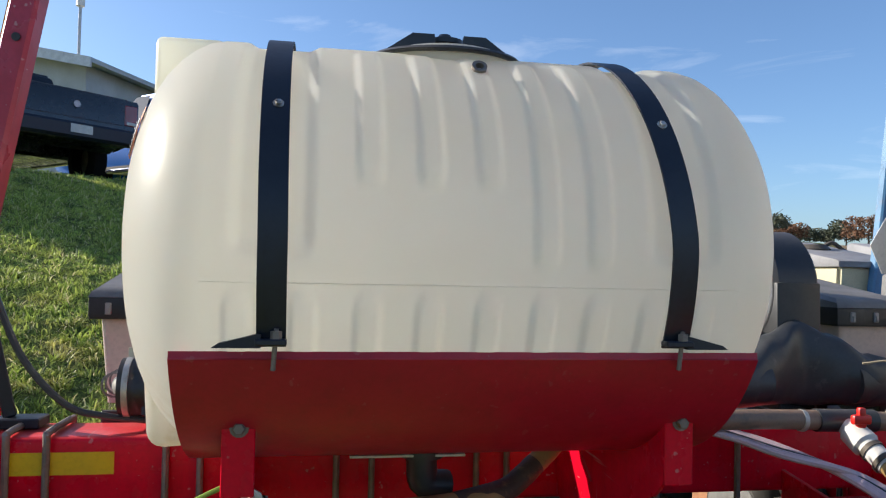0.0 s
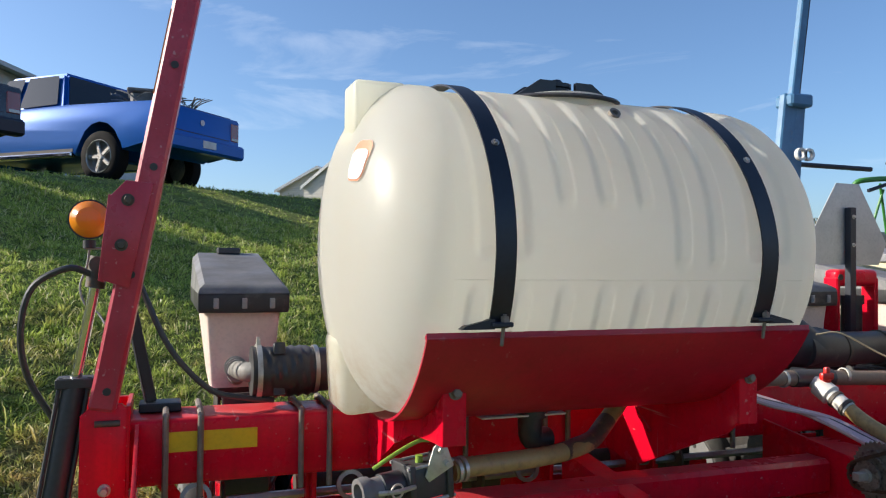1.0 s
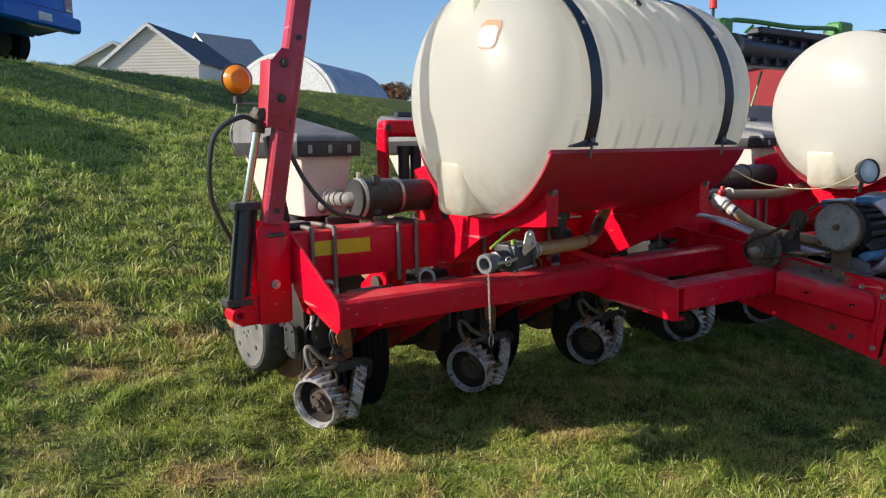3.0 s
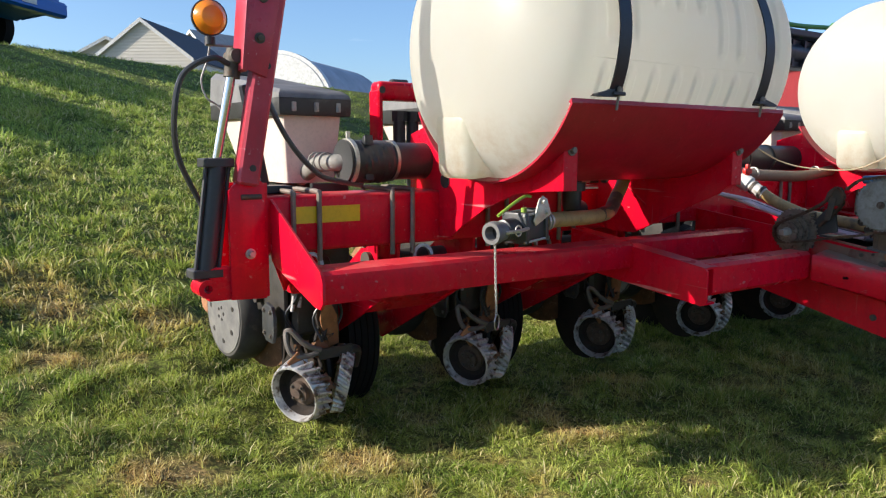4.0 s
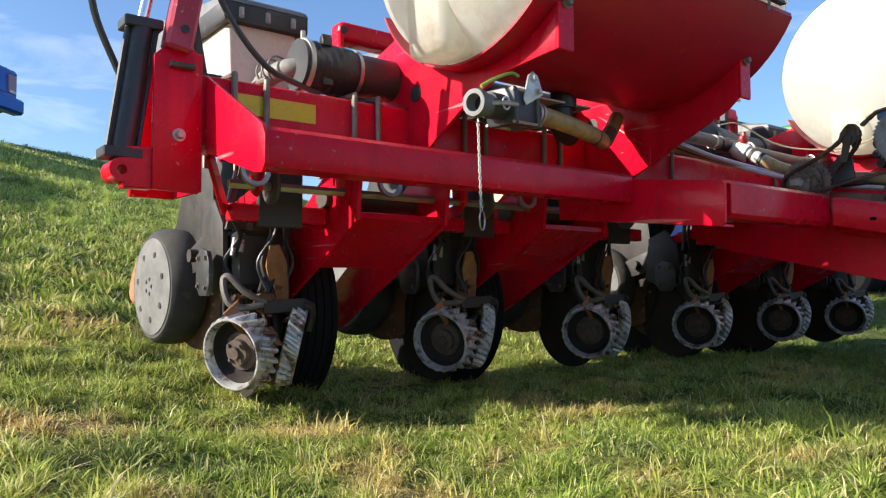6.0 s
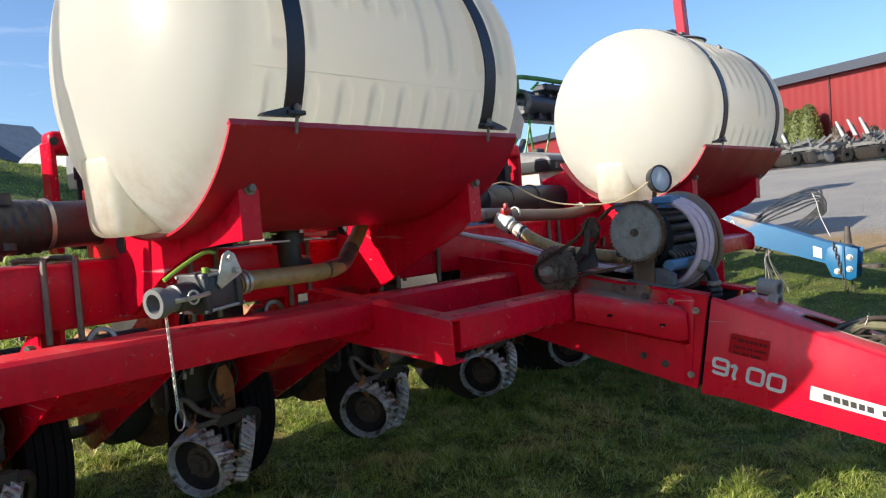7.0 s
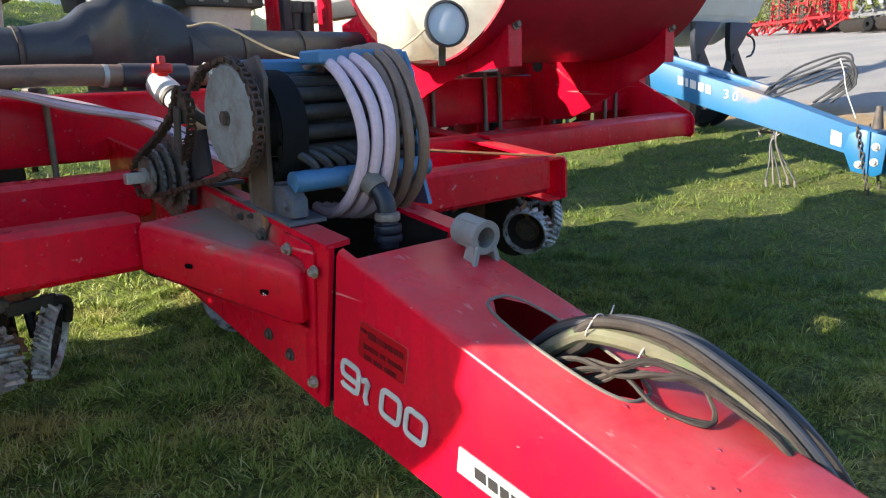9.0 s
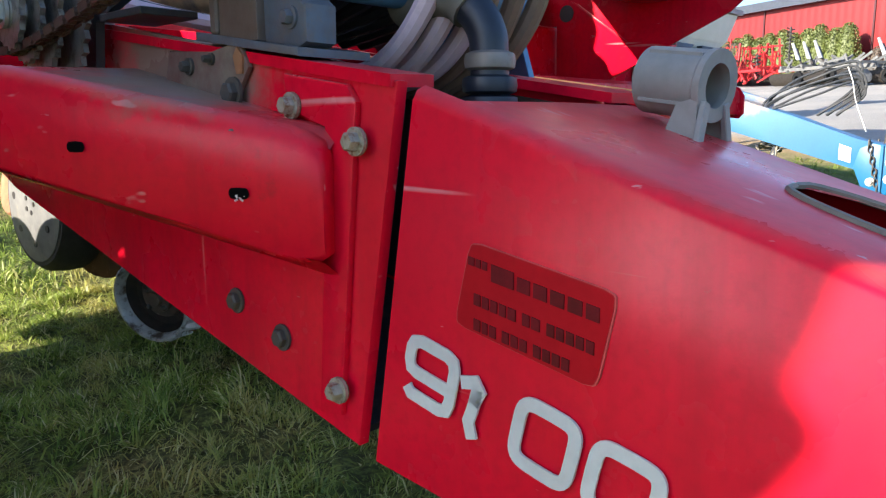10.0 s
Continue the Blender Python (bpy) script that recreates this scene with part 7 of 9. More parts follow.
    b = B()
    for i in range(14):
        z = 0.782 + i * 0.006
        tube(b, [(-0.165 + 0.011 * math.cos(a * 0.785), -0.567 + 0.011 * math.sin(a * 0.785), z + a * 0.00075) for a in range(9)], 0.0016, 4, 1, smooth=False)
    tagged(part("spring", b, CAST, C), kind="stuff")


metering_pump()


def lines():
    T = thing("liquid_line", "brown liquid hose along the toolbar with a white tee valve", "hose", (0, -0.12, 0.97))
    b = B()
    tube(b, [(-0.78, -0.10, 1.02), (-0.55, -0.12, 1.006), (-0.30, -0.12, 1.008), (-0.10, -0.12, 1.004)], 0.026, 14, 5)
    part("hose_run", b, BROWNHOSE, T)
    b = B()
    tube(b, [(0.02, -0.12, 1.0), (0.25, -0.12, 0.99), (0.50, -0.13, 0.985), (0.78, -0.12, 1.01)], 0.026, 14, 5)
    part("hose_run", b, BROWNHOSE, T)
    b = B()
    rod(b, (-0.13, -0.12, 1.004), (0.04, -0.12, 1.0), 0.030, n=16)
    part("tee", b, BLACK, T)
    b = B()
    a, c = Vector((-0.055, -0.125, 0.998)), Vector((-0.035, -0.265, 0.918))
    m, h = axis_frame(a, c)
    lathe(b, [(0, 0), (0.024, 0), (0.024, 0.03), (0.034, 0.035), (0.036, 0.085), (0.028, 0.092), (0.026, h), (0, h)], m, 18)
    part("valve", b, WHITEP, T, "white plastic valve")
    b = B()
    p = a.lerp(c, 0.35) + Vector((0, -0.012, 0.040))
    box(b, (p.x - 0.026, p.y - 0.010, p.z - 0.006), (p.x + 0.026, p.y + 0.010, p.z + 0.020), 0.007, seg=2)
    box(b, (p.x - 0.010, p.y - 0.008, p.z + 0.004), (p.x + 0.010, p.y + 0.008, p.z + 0.038), 0.005, seg=2)
    rod(b, a.lerp(c, 0.35), p, 0.014, n=12)
    part("valve_handle", b, REDP, T, "red valve handle")
    for t in (0.66, 0.92):
        b = B()
        q = a.lerp(c, t)
        pipe(b, q - (c - a).normalized() * 0.006, q + (c - a).normalized() * 0.006, 0.031, 0.024, 18)
        part("clamp", b, CAST, T)
    b = B()
    tube(b, [c, (-0.025, -0.33, 0.882), (0.0, -0.44, 0.84), (0.03, -0.58, 0.82), (0.05, -0.72, 0.80)], 0.024, 14, 5)
    part("feed_hose", b, TANHOSE, T, "tan feed hose")
    for x in (-0.60, -0.17, 0.10, 0.62):
        b = B()
        pipe(b, (x - 0.006, -0.12, 1.004), (x + 0.006, -0.12, 1.003), 0.0285, 0.024, 18)
        part("clamp", b, ZINC, T)
    # lilac and grey drop lines lying on the toolbar
    for k in range(6):
        L = thing("drop_line", "lilac drop line hose tied along the toolbar" if k != 3 else "dark drop line hose tied along the toolbar", "hose", (-0.4, -0.03, 0.95), "drop lines")
        b = B()
        o = k * 0.017
        tube(b, [(-0.92 + 0.03 * k, 0.03 - o * 0.4, 0.983), (-0.62, -0.012 - o * 0.7, 0.984), (-0.42, -0.03 - o, 0.975), (-0.26, -0.09 - o, 0.945 - o * 0.2), (-0.13 + o * 0.4, -0.22 - o * 0.3, 0.89), (-0.07 + o * 0.6, -0.40, 0.825), (-0.04 + o, -0.58, 0.785), (-0.02 + o, -0.70, 0.765)], 0.0095, 8, 6)
        part("hose_run", b, LILAC if k != 3 else RUBBER, L)
    # thin wire on the pipe to the lamp
    W = thing("lamp_wire", "thin pale wire hanging to the work lamp", "wire", (0.4, 0.0, 1.0))
    b = B()
    tube(b, [(0.12, 0.02, 1.135), (0.20, -0.02, 1.14), (0.33, -0.10, 1.06), (0.42, -0.20, 1.025), (0.50, -0.36, 1.02), (0.53, -0.46, 1.06), (0.55, -0.52, 1.10)], 0.0035, 6, 6)
    part("wire_run", b, surf("pale_wire", (0.42, 0.34, 0.22), 0.5, bump=0.0), W)


lines()


def work_lamp():
    L = thing("work_lamp", "round work lamp with a clear glass in a black shell", "lamp", (0.60, -0.55, 1.0))
    c = Vector((0.600, -0.545, 1.108))
    m, _ = axis_frame(c, c + Vector((-0.35, -0.92, 0.10)))
    b = B()
    lathe(b, [(0, -0.055), (0.030, -0.052), (0.055, -0.025), (0.062, 0.0), (0.062, 0.012), (0.056, 0.014), (0.054, 0.004)], m, 32)
    part("shell", b, BLACK, L)
    b = B()
    lathe(b, [(0.055, 0.006), (0.040, 0.012), (0, 0.015)], m, 32)
    part("glass", b, LENS, L, "clear lamp glass")
    b = B()
    lathe(b, [(0.054, 0.003), (0.02, -0.02), (0, -0.024)], m, 32)
    part("mirror_bowl", b, CHROME, L)
    b = B()
    quad_beam(b, c + Vector((0.01, 0.03, -0.05)), (0.62, -0.50, 1.0), 0.02, 0.006, 0.001)
    part("bracket", b, CAST, L)


work_lamp()


def hitch_holder():
    H = thing("plug_holder", "grey cast plug holder tube bolted on the tongue", "holder", (0.10, -1.17, 0.65))
    z = 0.648
    b = B()
    a, c = Vector((0.090, -1.136, 0.700)), Vector((0.084, -1.200, 0.692))
    pipe(b, a, c, 0.0295, 0.021, 28)
    m, h = axis_frame(a, c)
    lathe(b, [(0.0295, h - 0.007), (0.031, h - 0.005), (0.031, h + 0.001), (0.019, h + 0.001), (0.019, h - 0.006)], m, 28)
    part("holder_tube", b, HOLDER, H, "short grey plug tube")
    for k in range(4):
        b = B()
        u = 2 * math.pi * k / 4 + 0.6
        box(b, (-0.0015, -0.0015, 0.006), (0.0015, 0.0015, h - 0.008), 0.0, m @ Matrix.Translation((0.0295 * math.cos(u), 0.0295 * math.sin(u), 0)))
        part("holder_rib", b, HOLDER, H)
    b = B()
    # open flared foot under the mouth: two slanting legs, a sill and a back rib
    for s in (-1, 1):
        quad_beam(b, (0.084 + s * 0.018, -1.199, z + 0.030), (0.084 + s * 0.030, -1.199, z - 0.008), 0.006, 0.010, 0.001)
        prism(b, [(-1.196, z - 0.008), (-1.165, z - 0.002), (-1.178, z + 0.030), (-1.196, z + 0.034)], "x", 0.084 + s * 0.026 - 0.0015, 0.084 + s * 0.026 + 0.0015, 0.0)
    box(b, (0.052, -1.206, z - 0.014), (0.116, -1.194, z - 0.006), 0.001)
    prism(b, [(0.068, z - 0.008), (0.100, z - 0.008), (0.096, z + 0.034), (0.072, z + 0.034)], "y", -1.172, -1.168, 0.0)
    part("holder_foot", b, HOLDER, H)


hitch_holder()


def tongue_hoses():
    sheath = surf("weathered_brown_sheath", (0.045, 0.036, 0.029), 0.7, spec=0.25, other=(0.070, 0.056, 0.044), dirt=(0.12, 0.095, 0.07), dirt_lo=0.55, dirt_hi=0.8, scale=14, bump=0.25)
    green = surf("weathered_green_sheath", (0.19, 0.185, 0.105), 0.6, spec=0.3, other=(0.15, 0.12, 0.08), dirt=(0.12, 0.21, 0.055), dirt_lo=0.56, dirt_hi=0.72, scale=9, bump=0.2)
    mats = [green, sheath, sheath, sheath, sheath, RUBBER, sheath, RUBBER]
    rng = random.Random(5)
    for k in range(8):
        H = thing("hydraulic_hose", "weathered hydraulic hose bundled out of the tongue slot", "hose", (0.1, -1.6, 0.5), "tongue hoses")
        o = 0.012 * (k % 4)
        up = 0.035 + 0.020 * (k // 4) + rng.uniform(-0.008, 0.012)
        b = B()
        y0 = -1.335 - rng.uniform(0, 0.06)
        way = ((0.012, y0, -0.05), (0.018, y0 - 0.05, 0.004), (0.036, -1.47, up * 0.8), (0.066, -1.565, up + 0.008), (0.096, -1.66, up * 0.7), (0.118, -1.735, -0.002), (0.134, -1.80, -0.075), (0.142, -1.86, -0.17), (0.146, -1.90, -0.30), (0.15, -1.95, -0.36))
        pts = [(x + o + (0.010 if k > 5 else 0.0), y - 0.010 * (k % 3), tongue_z(y) + dz) for x, y, dz in way]
        tube(b, pts, 0.0135 if k == 0 else 0.0105 if k < 3 else 0.0080, 9, 5)
        part("hose_run", b, mats[k], H)
    # thin wires and ties
    for k in range(9):
        W = thing("harness_wire", "thin brown harness wire tangled on the tongue", "wire", (0.05, -1.6, 0.5), "tongue wires")
        b = B()
        r1, r2, r3 = rng.uniform(-1, 1), rng.uniform(-1, 1), rng.uniform(-1, 1)
        if k % 3 < 2:       # swings out of the slot and joins the bundle
            way = ((-0.008 + 0.012 * r1, -1.41 - 0.010 * k, -0.035), (0.0 + 0.012 * r2, -1.47 - 0.008 * k, 0.006), (0.012 + 0.012 * r3, -1.535, 0.022 + 0.008 * r1), (0.042 + 0.010 * r1, -1.575 + 0.012 * r2, 0.040 + 0.008 * r2), (0.066 + 0.008 * r2, -1.625, 0.040 + 0.006 * r3), (0.082 + 0.008 * r3, -1.685, 0.026), (0.096 + 0.006 * r1, -1.735, 0.006), (0.112, -1.79, -0.060), (0.128, -1.85, -0.16))
        else:               # loose loop that dips on to the paint
            way = ((0.0, -1.45 - 0.006 * k, -0.02), (0.010 + 0.01 * r1, -1.53, 0.012), (0.012 + 0.01 * r2, -1.60, 0.006), (0.034 + 0.012 * r3, -1.655, 0.007), (0.064, -1.66 + 0.012 * r1, 0.012), (0.080, -1.625, 0.030))
        tube(b, [(x, y, tongue_z(y) + dz) for x, y, dz in way], 0.0028 + 0.0014 * (k % 3 == 0), 6, 5)
        part("wire_run", b, sheath, W)
    for k in range(2):
        Z = thing("cable_tie", "white cable tie round the hoses", "cable tie", (0.05, -1.5, 0.6), "cable ties")
        y = -1.47 - 0.075 * k
        b = B()
        c = Vector((0.045 + 0.022 * k, y, tongue_z(y) + 0.040 - 0.004 * k))
        tube(b, [c + Vector((0.026 * math.cos(a), 0.004 * math.sin(2 * a), 0.020 * math.sin(a))) for a in [2 * math.pi * i / 12 for i in range(13)]] + [c + Vector((0.055, 0.01, 0.02))], 0.0013, 4, 2)
        part("tie_loop", b, BOX, Z)
    # coiled loops by the hitch
    C = thing("coiled_hose", "grey hoses looped upright beside the hitch with a chain", "hose", (0.03, -2.05, 0.4))
    runs = (
        ("main loop", 0.0092, GREYHOSE, [(0.15, -1.985, 0.36), (0.155, -1.945, 0.42), (0.16, -1.931, 0.486), (0.16, -1.932, 0.555), (0.16, -1.948, 0.602), (0.16, -1.987, 0.633), (0.16, -2.032, 0.638), (0.16, -2.080, 0.612), (0.16, -2.122, 0.569), (0.16, -2.156, 0.509), (0.16, -2.168, 0.448), (0.16, -2.160, 0.376), (0.16, -2.10, 0.335)]),
        ("second", 0.0092, GREYHOSE, [(0.150, -1.978, 0.604), (0.150, -1.972, 0.585), (0.150, -1.972, 0.545), (0.150, -1.981, 0.490), (0.150, -2.006, 0.414), (0.150, -2.039, 0.368), (0.150, -2.09, 0.310)]),
        ("bundle", 0.0075, GREYHOSE, [(0.14, -1.908, 0.484), (0.14, -1.941, 0.461), (0.14, -1.981, 0.415), (0.14, -2.030, 0.360)]),
        ("bundle", 0.0062, OLIVE, [(0.13, -1.899, 0.428), (0.13, -1.900, 0.455), (0.13, -1.912, 0.467), (0.13, -1.930, 0.462), (0.13, -1.955, 0.422), (0.13, -1.995, 0.398), (0.13, -2.044, 0.340)]),
        ("bundle", 0.0070, GREYHOSE, [(0.125, -1.915, 0.412), (0.13, -1.949, 0.417), (0.13, -1.988, 0.396), (0.13, -2.035, 0.348)]),
        ("bundle", 0.0030, BOX, [(0.135, -1.950, 0.425), (0.14, -1.952, 0.465), (0.145, -1.962, 0.505), (0.15, -1.965, 0.53)]),
        ("bundle", 0.0030, RUBBER, [(0.12, -1.93, 0.435), (0.125, -1.955, 0.40), (0.13, -1.965, 0.365)]),
    )
    for _, r, mat, pts in runs:
        b = B()
        tube(b, pts, r, 9, 6)
        part("hose_loop", b, mat, C)
    b = B()
    for i in range(11):
        u = i / 10
        m = Matrix.Translation((0.17, -2.025 + 0.034 * u, 0.602 - 0.125 * u)) @ Matrix.Rotation(radians(90 * (i % 2)), 4, "Z")
        tube(b, [m @ Vector((0.006 * math.sin(a * 0.785), 0, 0.011 * math.cos(a * 0.785))) for a in range(9)], 0.0022, 5, 1, smooth=False)
    tagged(part("chain", b, CAST, C, "short dark chain"), kind="stuff")
    b = B()
    tube(b, [(0.168, -2.028 + 0.016 * math.cos(a), 0.610 + 0.013 * math.sin(a)) for a in [radians(150 + 24 * k) for k in range(13)]], 0.0035, 6, 2)
    rod(b, (0.165, -1.983, 0.624), (0.165, -2.000, 0.626), 0.004, n=6)
    part("hook_ring", b, ZINC, C, "white hook ring")
    b = B()
    rod(b, (0.175, -2.032, 0.610), (0.175, -2.078, 0.690), 0.0045, n=8)
    part("hook_rod", b, CAST, C)
    b = B()
    rod(b, (0.175, -2.064, 0.665), (0.175, -2.080, 0.694), 0.0052, 0.0062, n=8)
    part("hook_grip", b, surf("worn_red_rod", (0.26, 0.14, 0.11), 0.6, dirt=(0.4, 0.3, 0.25), scale=40), C, "worn reddish grip")
    b = B()
    rod(b, (0.16, -2.140, 0.352), (0.16, -2.165, 0.364), 0.013, n=12)
    part("hose_coupling", b, ZINC, C)
    b = B()
    rod(b, (0.14, -1.906, 0.480), (0.14, -1.902, 0.490), 0.010, n=10)
    part("hose_coupling", b, ZINC, C)
    b = B()
    lathe(b, [(0.024, 0), (0.024, 0.006), (0.016, 0.010), (0.014, 0.022), (0, 0.024)], Matrix.Translation((-0.02, -1.985, tongue_z(-1.985) + 0.003)), 12)
    rod(b, (-0.015, -1.985, tongue_z(-1.985) + 0.02), (0.005, -1.985, tongue_z(-1.985) + 0.045), 0.007, n=8)
    part("pivot_cap", b, ZINC, C, "dirty zinc pivot cap")


tongue_hoses()


# ---- the blue planter behind ----
def gz(x, y):
    return float(height(np.array(x), np.array(y)))


HOPPER = surf("cream_hopper_plastic", (0.62, 0.58, 0.40), 0.45, other=(0.55, 0.51, 0.34), dirt=(0.40, 0.35, 0.24), dirt_lo=0.64, dirt_hi=0.95, scale=4)
HLID = surf("grey_hopper_lid", (0.26, 0.26, 0.27), 0.5, other=(0.20, 0.20, 0.21), up_dust=0.3)


BLUE_WORN = surf("worn_blue_paint", (0.006, 0.125, 0.27), 0.42, other=(0.006, 0.10, 0.22), dirt=(0.20, 0.13, 0.09), dirt_lo=0.66, dirt_hi=0.72, scale=2.5, bump=0.08, up_dust=0.2, soil=(((4.56, 0.56, 0.80), (3.0, 6.0, 10.0)),))


def blue_planter():
    K = thing("blue_planter", "blue painted planter frame with long tongue and upright marker", "planter frame", (4.6, 2.0, 0.6))
    b = B()
    box(b, (1.3, 2.0, 0.80), (5.6, 2.17, 0.97), 0.012)
    part("toolbar", b, BLUE, K)
    b = B()
    # tongue: tall at the back, cut away under its tip
    prism(b, [(2.0, 1.21), (1.2, 0.979), (0.286, 0.698), (-0.109, 0.555), (-0.30, 0.515), (-0.30, 0.34), (-0.10, 0.372), (0.28, 0.482), (1.19, 0.745), (2.0, 0.98)], "x", 4.555, 4.715, 0.006)
    part("tongue", b, BLUE_WORN, K, "blue tongue with a rust-worn patch")
    # hitch: two deep cheek plates, a stiffener on each and the drawbar eye between them
    for x0, x1 in ((4.543, 4.555), (4.715, 4.727)):
        b = B()
        prism(b, [(-0.10, 0.385), (-0.155, 0.255), (-0.30, 0.225), (-0.345, 0.25), (-0.365, 0.49), (-0.20, 0.53), (-0.13, 0.50)], "x", x0, x1, 0.002)
        part("cheek_plate", b, BLUE_WORN, K)
        b = B()
        box(b, (x0 - 0.012 if x0 < 4.6 else x0 + 0.012, -0.262, 0.24), (x0 if x0 < 4.6 else x1 + 0.012, -0.245, 0.52), 0.002)
        part("cheek_stiffener", b, BLUE_WORN, K)
    b = B()
    box(b, (4.60, -0.46, 0.32), (4.67, -0.28, 0.355), 0.008)
    lathe(b, [(0.028, -0.018), (0.06, -0.018), (0.06, 0.018), (0.028, 0.018), (0.028, -0.018)], Matrix.Translation((4.635, -0.475, 0.338)), 20)
    part("drawbar_eye", b, CAST, K)
    b = B()
    prism(b, [(2.0, 1.25), (1.2, 1.02), (0.5, 0.80), (0.5, 0.74), (1.2, 0.95), (2.0, 1.18)], "x", 4.76, 4.82, 0.004)
    part("tongue_rail", b, BLUE_WORN, K, "slim blue rail beside the tongue")
    # lettering on its side: dark bars for the name, the numerals that show
    y = 1.16
    for w in (0.045, 0.022, 0.05, 0.045, 0.045):
        b = B()
        zl = (lambda v, u: 0.845 + (v - 1.15) * 0.30 + u)
        prism(b, [(y, zl(y, 0)), (y - w, zl(y - w, 0)), (y - w, zl(y - w, 0.062)), (y, zl(y, 0.062))], "x", 4.551, 4.556)
        part("name_block", b, WHITEP, K, "white lettering block")
        y -= w + 0.018
    for k, ch in enumerate("30"):
        cu = bpy.data.curves.new("numeral", "FONT")
        cu.body, cu.size, cu.extrude = ch, 0.095, 0.001
        tmp = new("numeral_text", cu)
        bpy.context.view_layer.update()
        me = bpy.data.meshes.new_from_object(tmp.evaluated_get(bpy.context.evaluated_depsgraph_get()))
        bpy.data.objects.remove(tmp)
        m = Matrix.Translation((4.553, 0.78 - k * 0.07, 0.735 - k * 0.020)) @ Matrix(((0, 0, -1), (-1, 0, 0), (0, 1, 0))).to_4x4()
        me.transform(Matrix.Translation(-BASE[K]) @ m)
        me.materials.append(WHITEP)
        ob = new("model_numeral", me)
        ob.parent = K
        ob["label"] = "white numeral " + ch
    b = B()
    for yy, z in ((-0.33, 0.42), (-0.325, 0.32), (-0.23, 0.30)):
        bolt(b, (4.543, yy + 0.03, z), (-1, 0, 0), 0.018, 0.012)
    tagged(part("tip_bolts", b, ZINC, K), kind="stuff")
    b = B()
    for dx in (-0.02, 0.19):
        for i in range(13):
            m = Matrix.Translation((4.555 + dx, -0.18 - 0.008 * i, 0.53 - 0.034 * i)) @ Matrix.Rotation(radians(90 * (i % 2)), 4, "Z")
            tube(b, [m @ Vector((0.013 * math.sin(a * 0.785), 0, 0.024 * math.cos(a * 0.785))) for a in range(9)], 0.005, 5, 1, smooth=False)
    tagged(part("safety_chain", b, CAST, K, "dark safety chains"), kind="stuff")
    b = B()
    prism(b, [(-0.01, 0.43), (-0.08, 0.41), (-0.08, 0.50), (-0.01, 0.525)], "x", 4.551, 4.555)
    part("white_sticker", b, WHITEP, K)
    for k in range(6):
        b = B()
        tube(b, [(4.63 + 0.015 * (k - 3), 0.55, 0.68), (4.60 + 0.02 * (k % 3), 0.45 - 0.03 * (k % 2), 0.73 + 0.022 * k), (4.60 + 0.02 * k, 0.15 + 0.05 * (k % 3), 0.83 + 0.026 * k), (4.64, -0.03 - 0.02 * (k % 2), 0.90 + 0.024 * k), (4.66, -0.10 + 0.03 * (k % 3), 0.82 + 0.01 * k), (4.64 + 0.01 * k, 0.05 + 0.06 * (k % 3), 0.70)], 0.008, 7, 6)
        part("hose_loop", b, RUBBER, K, "black hose loops")
    b = B()
    tube(b, [(4.63, 0.0, 0.99), (4.61, -0.04, 0.90), (4.595, -0.07, 0.78), (4.60, -0.14, 0.60)], 0.0032, 6, 4)
    part("tie_rope", b, WHITEP, K)
    b = B()
    rod(b, (4.63, -0.27, 0.53), (4.63, -0.27, 0.68), 0.035, 0.02, n=12)
    part("hitch_pin", b, CAST, K)
    # hoses tied under the tongue: a short coil and the ends that hang from it
    for k in range(5):
        b = B()
        cy, rr = 0.43 + 0.012 * (k % 3), 0.075 - 0.006 * k
        z0 = 0.475 + 0.010 * k
        ring = [(4.60 + 0.05 * math.sin(u), cy + rr * math.cos(u), z0 + 0.012 * math.sin(2 * u + k)) for u in [math.radians(-60 + 36 * i) for i in range(8)]]
        foot = 0.41 - 0.045 * k
        way = ring + [(4.575, cy - 0.02 - 0.012 * k, 0.42), (4.55 + 0.012 * k, (cy + foot) / 2 - 0.02, 0.29), (4.53 + 0.015 * k, foot, 0.155 + 0.02 * (k % 2))]
        tube(b, way, 0.0065, 7, 4)
        drop = part("hose_drop", b, GREYHOSE if k % 2 else RUBBER, K)
        b = B()
        rod(b, way[-1], (way[-1][0], way[-1][1] - 0.008, way[-1][2] - 0.05), 0.010, n=8)
        part("hose_end", b, UBOLT, drop, "dull metal hose end")
    # marker arm folded upright
    b = B()
    quad_beam(b, (1.83, 2.10, 0.88), (2.05, 2.12, 2.62), 0.06, 0.12, 0.01)
    quad_beam(b, (1.98, 2.10, 0.88), (2.15, 2.12, 2.62), 0.035, 0.12, 0.008)
    box(b, (2.00, 2.03, 2.53), (2.20, 2.20, 2.62), 0.015)
    part("marker_frame", b, BLUE_PALE, K, "pale blue upright marker frame")
    b = B()
    quad_beam(b, (2.01, 2.12, 2.0), (2.34, 2.12, 4.4), 0.055, 0.07, 0.008)
    part("marker_arm", b, BLUE_PALE, K, "pale blue marker arm with rust spots")
    b = B()
    quad_beam(b, (2.14, 2.15, 2.6), (2.385, 2.15, 4.4), 0.02, 0.08, 0.004)
    part("marker_arm_flange", b, STRAP, K)
    b = B()
    for x in (2.05, 2.12):
        m, _ = axis_frame((x, 2.02, 2.18), (x, 1.99, 2.18))
        lathe(b, [(0.03, 0), (0.045, 0), (0.045, 0.03), (0.03, 0.03), (0.03, 0)], m, 16)
    tagged(part("marker_pins", b, WHITEP, K), kind="stuff")
    # hoppers
    H = None
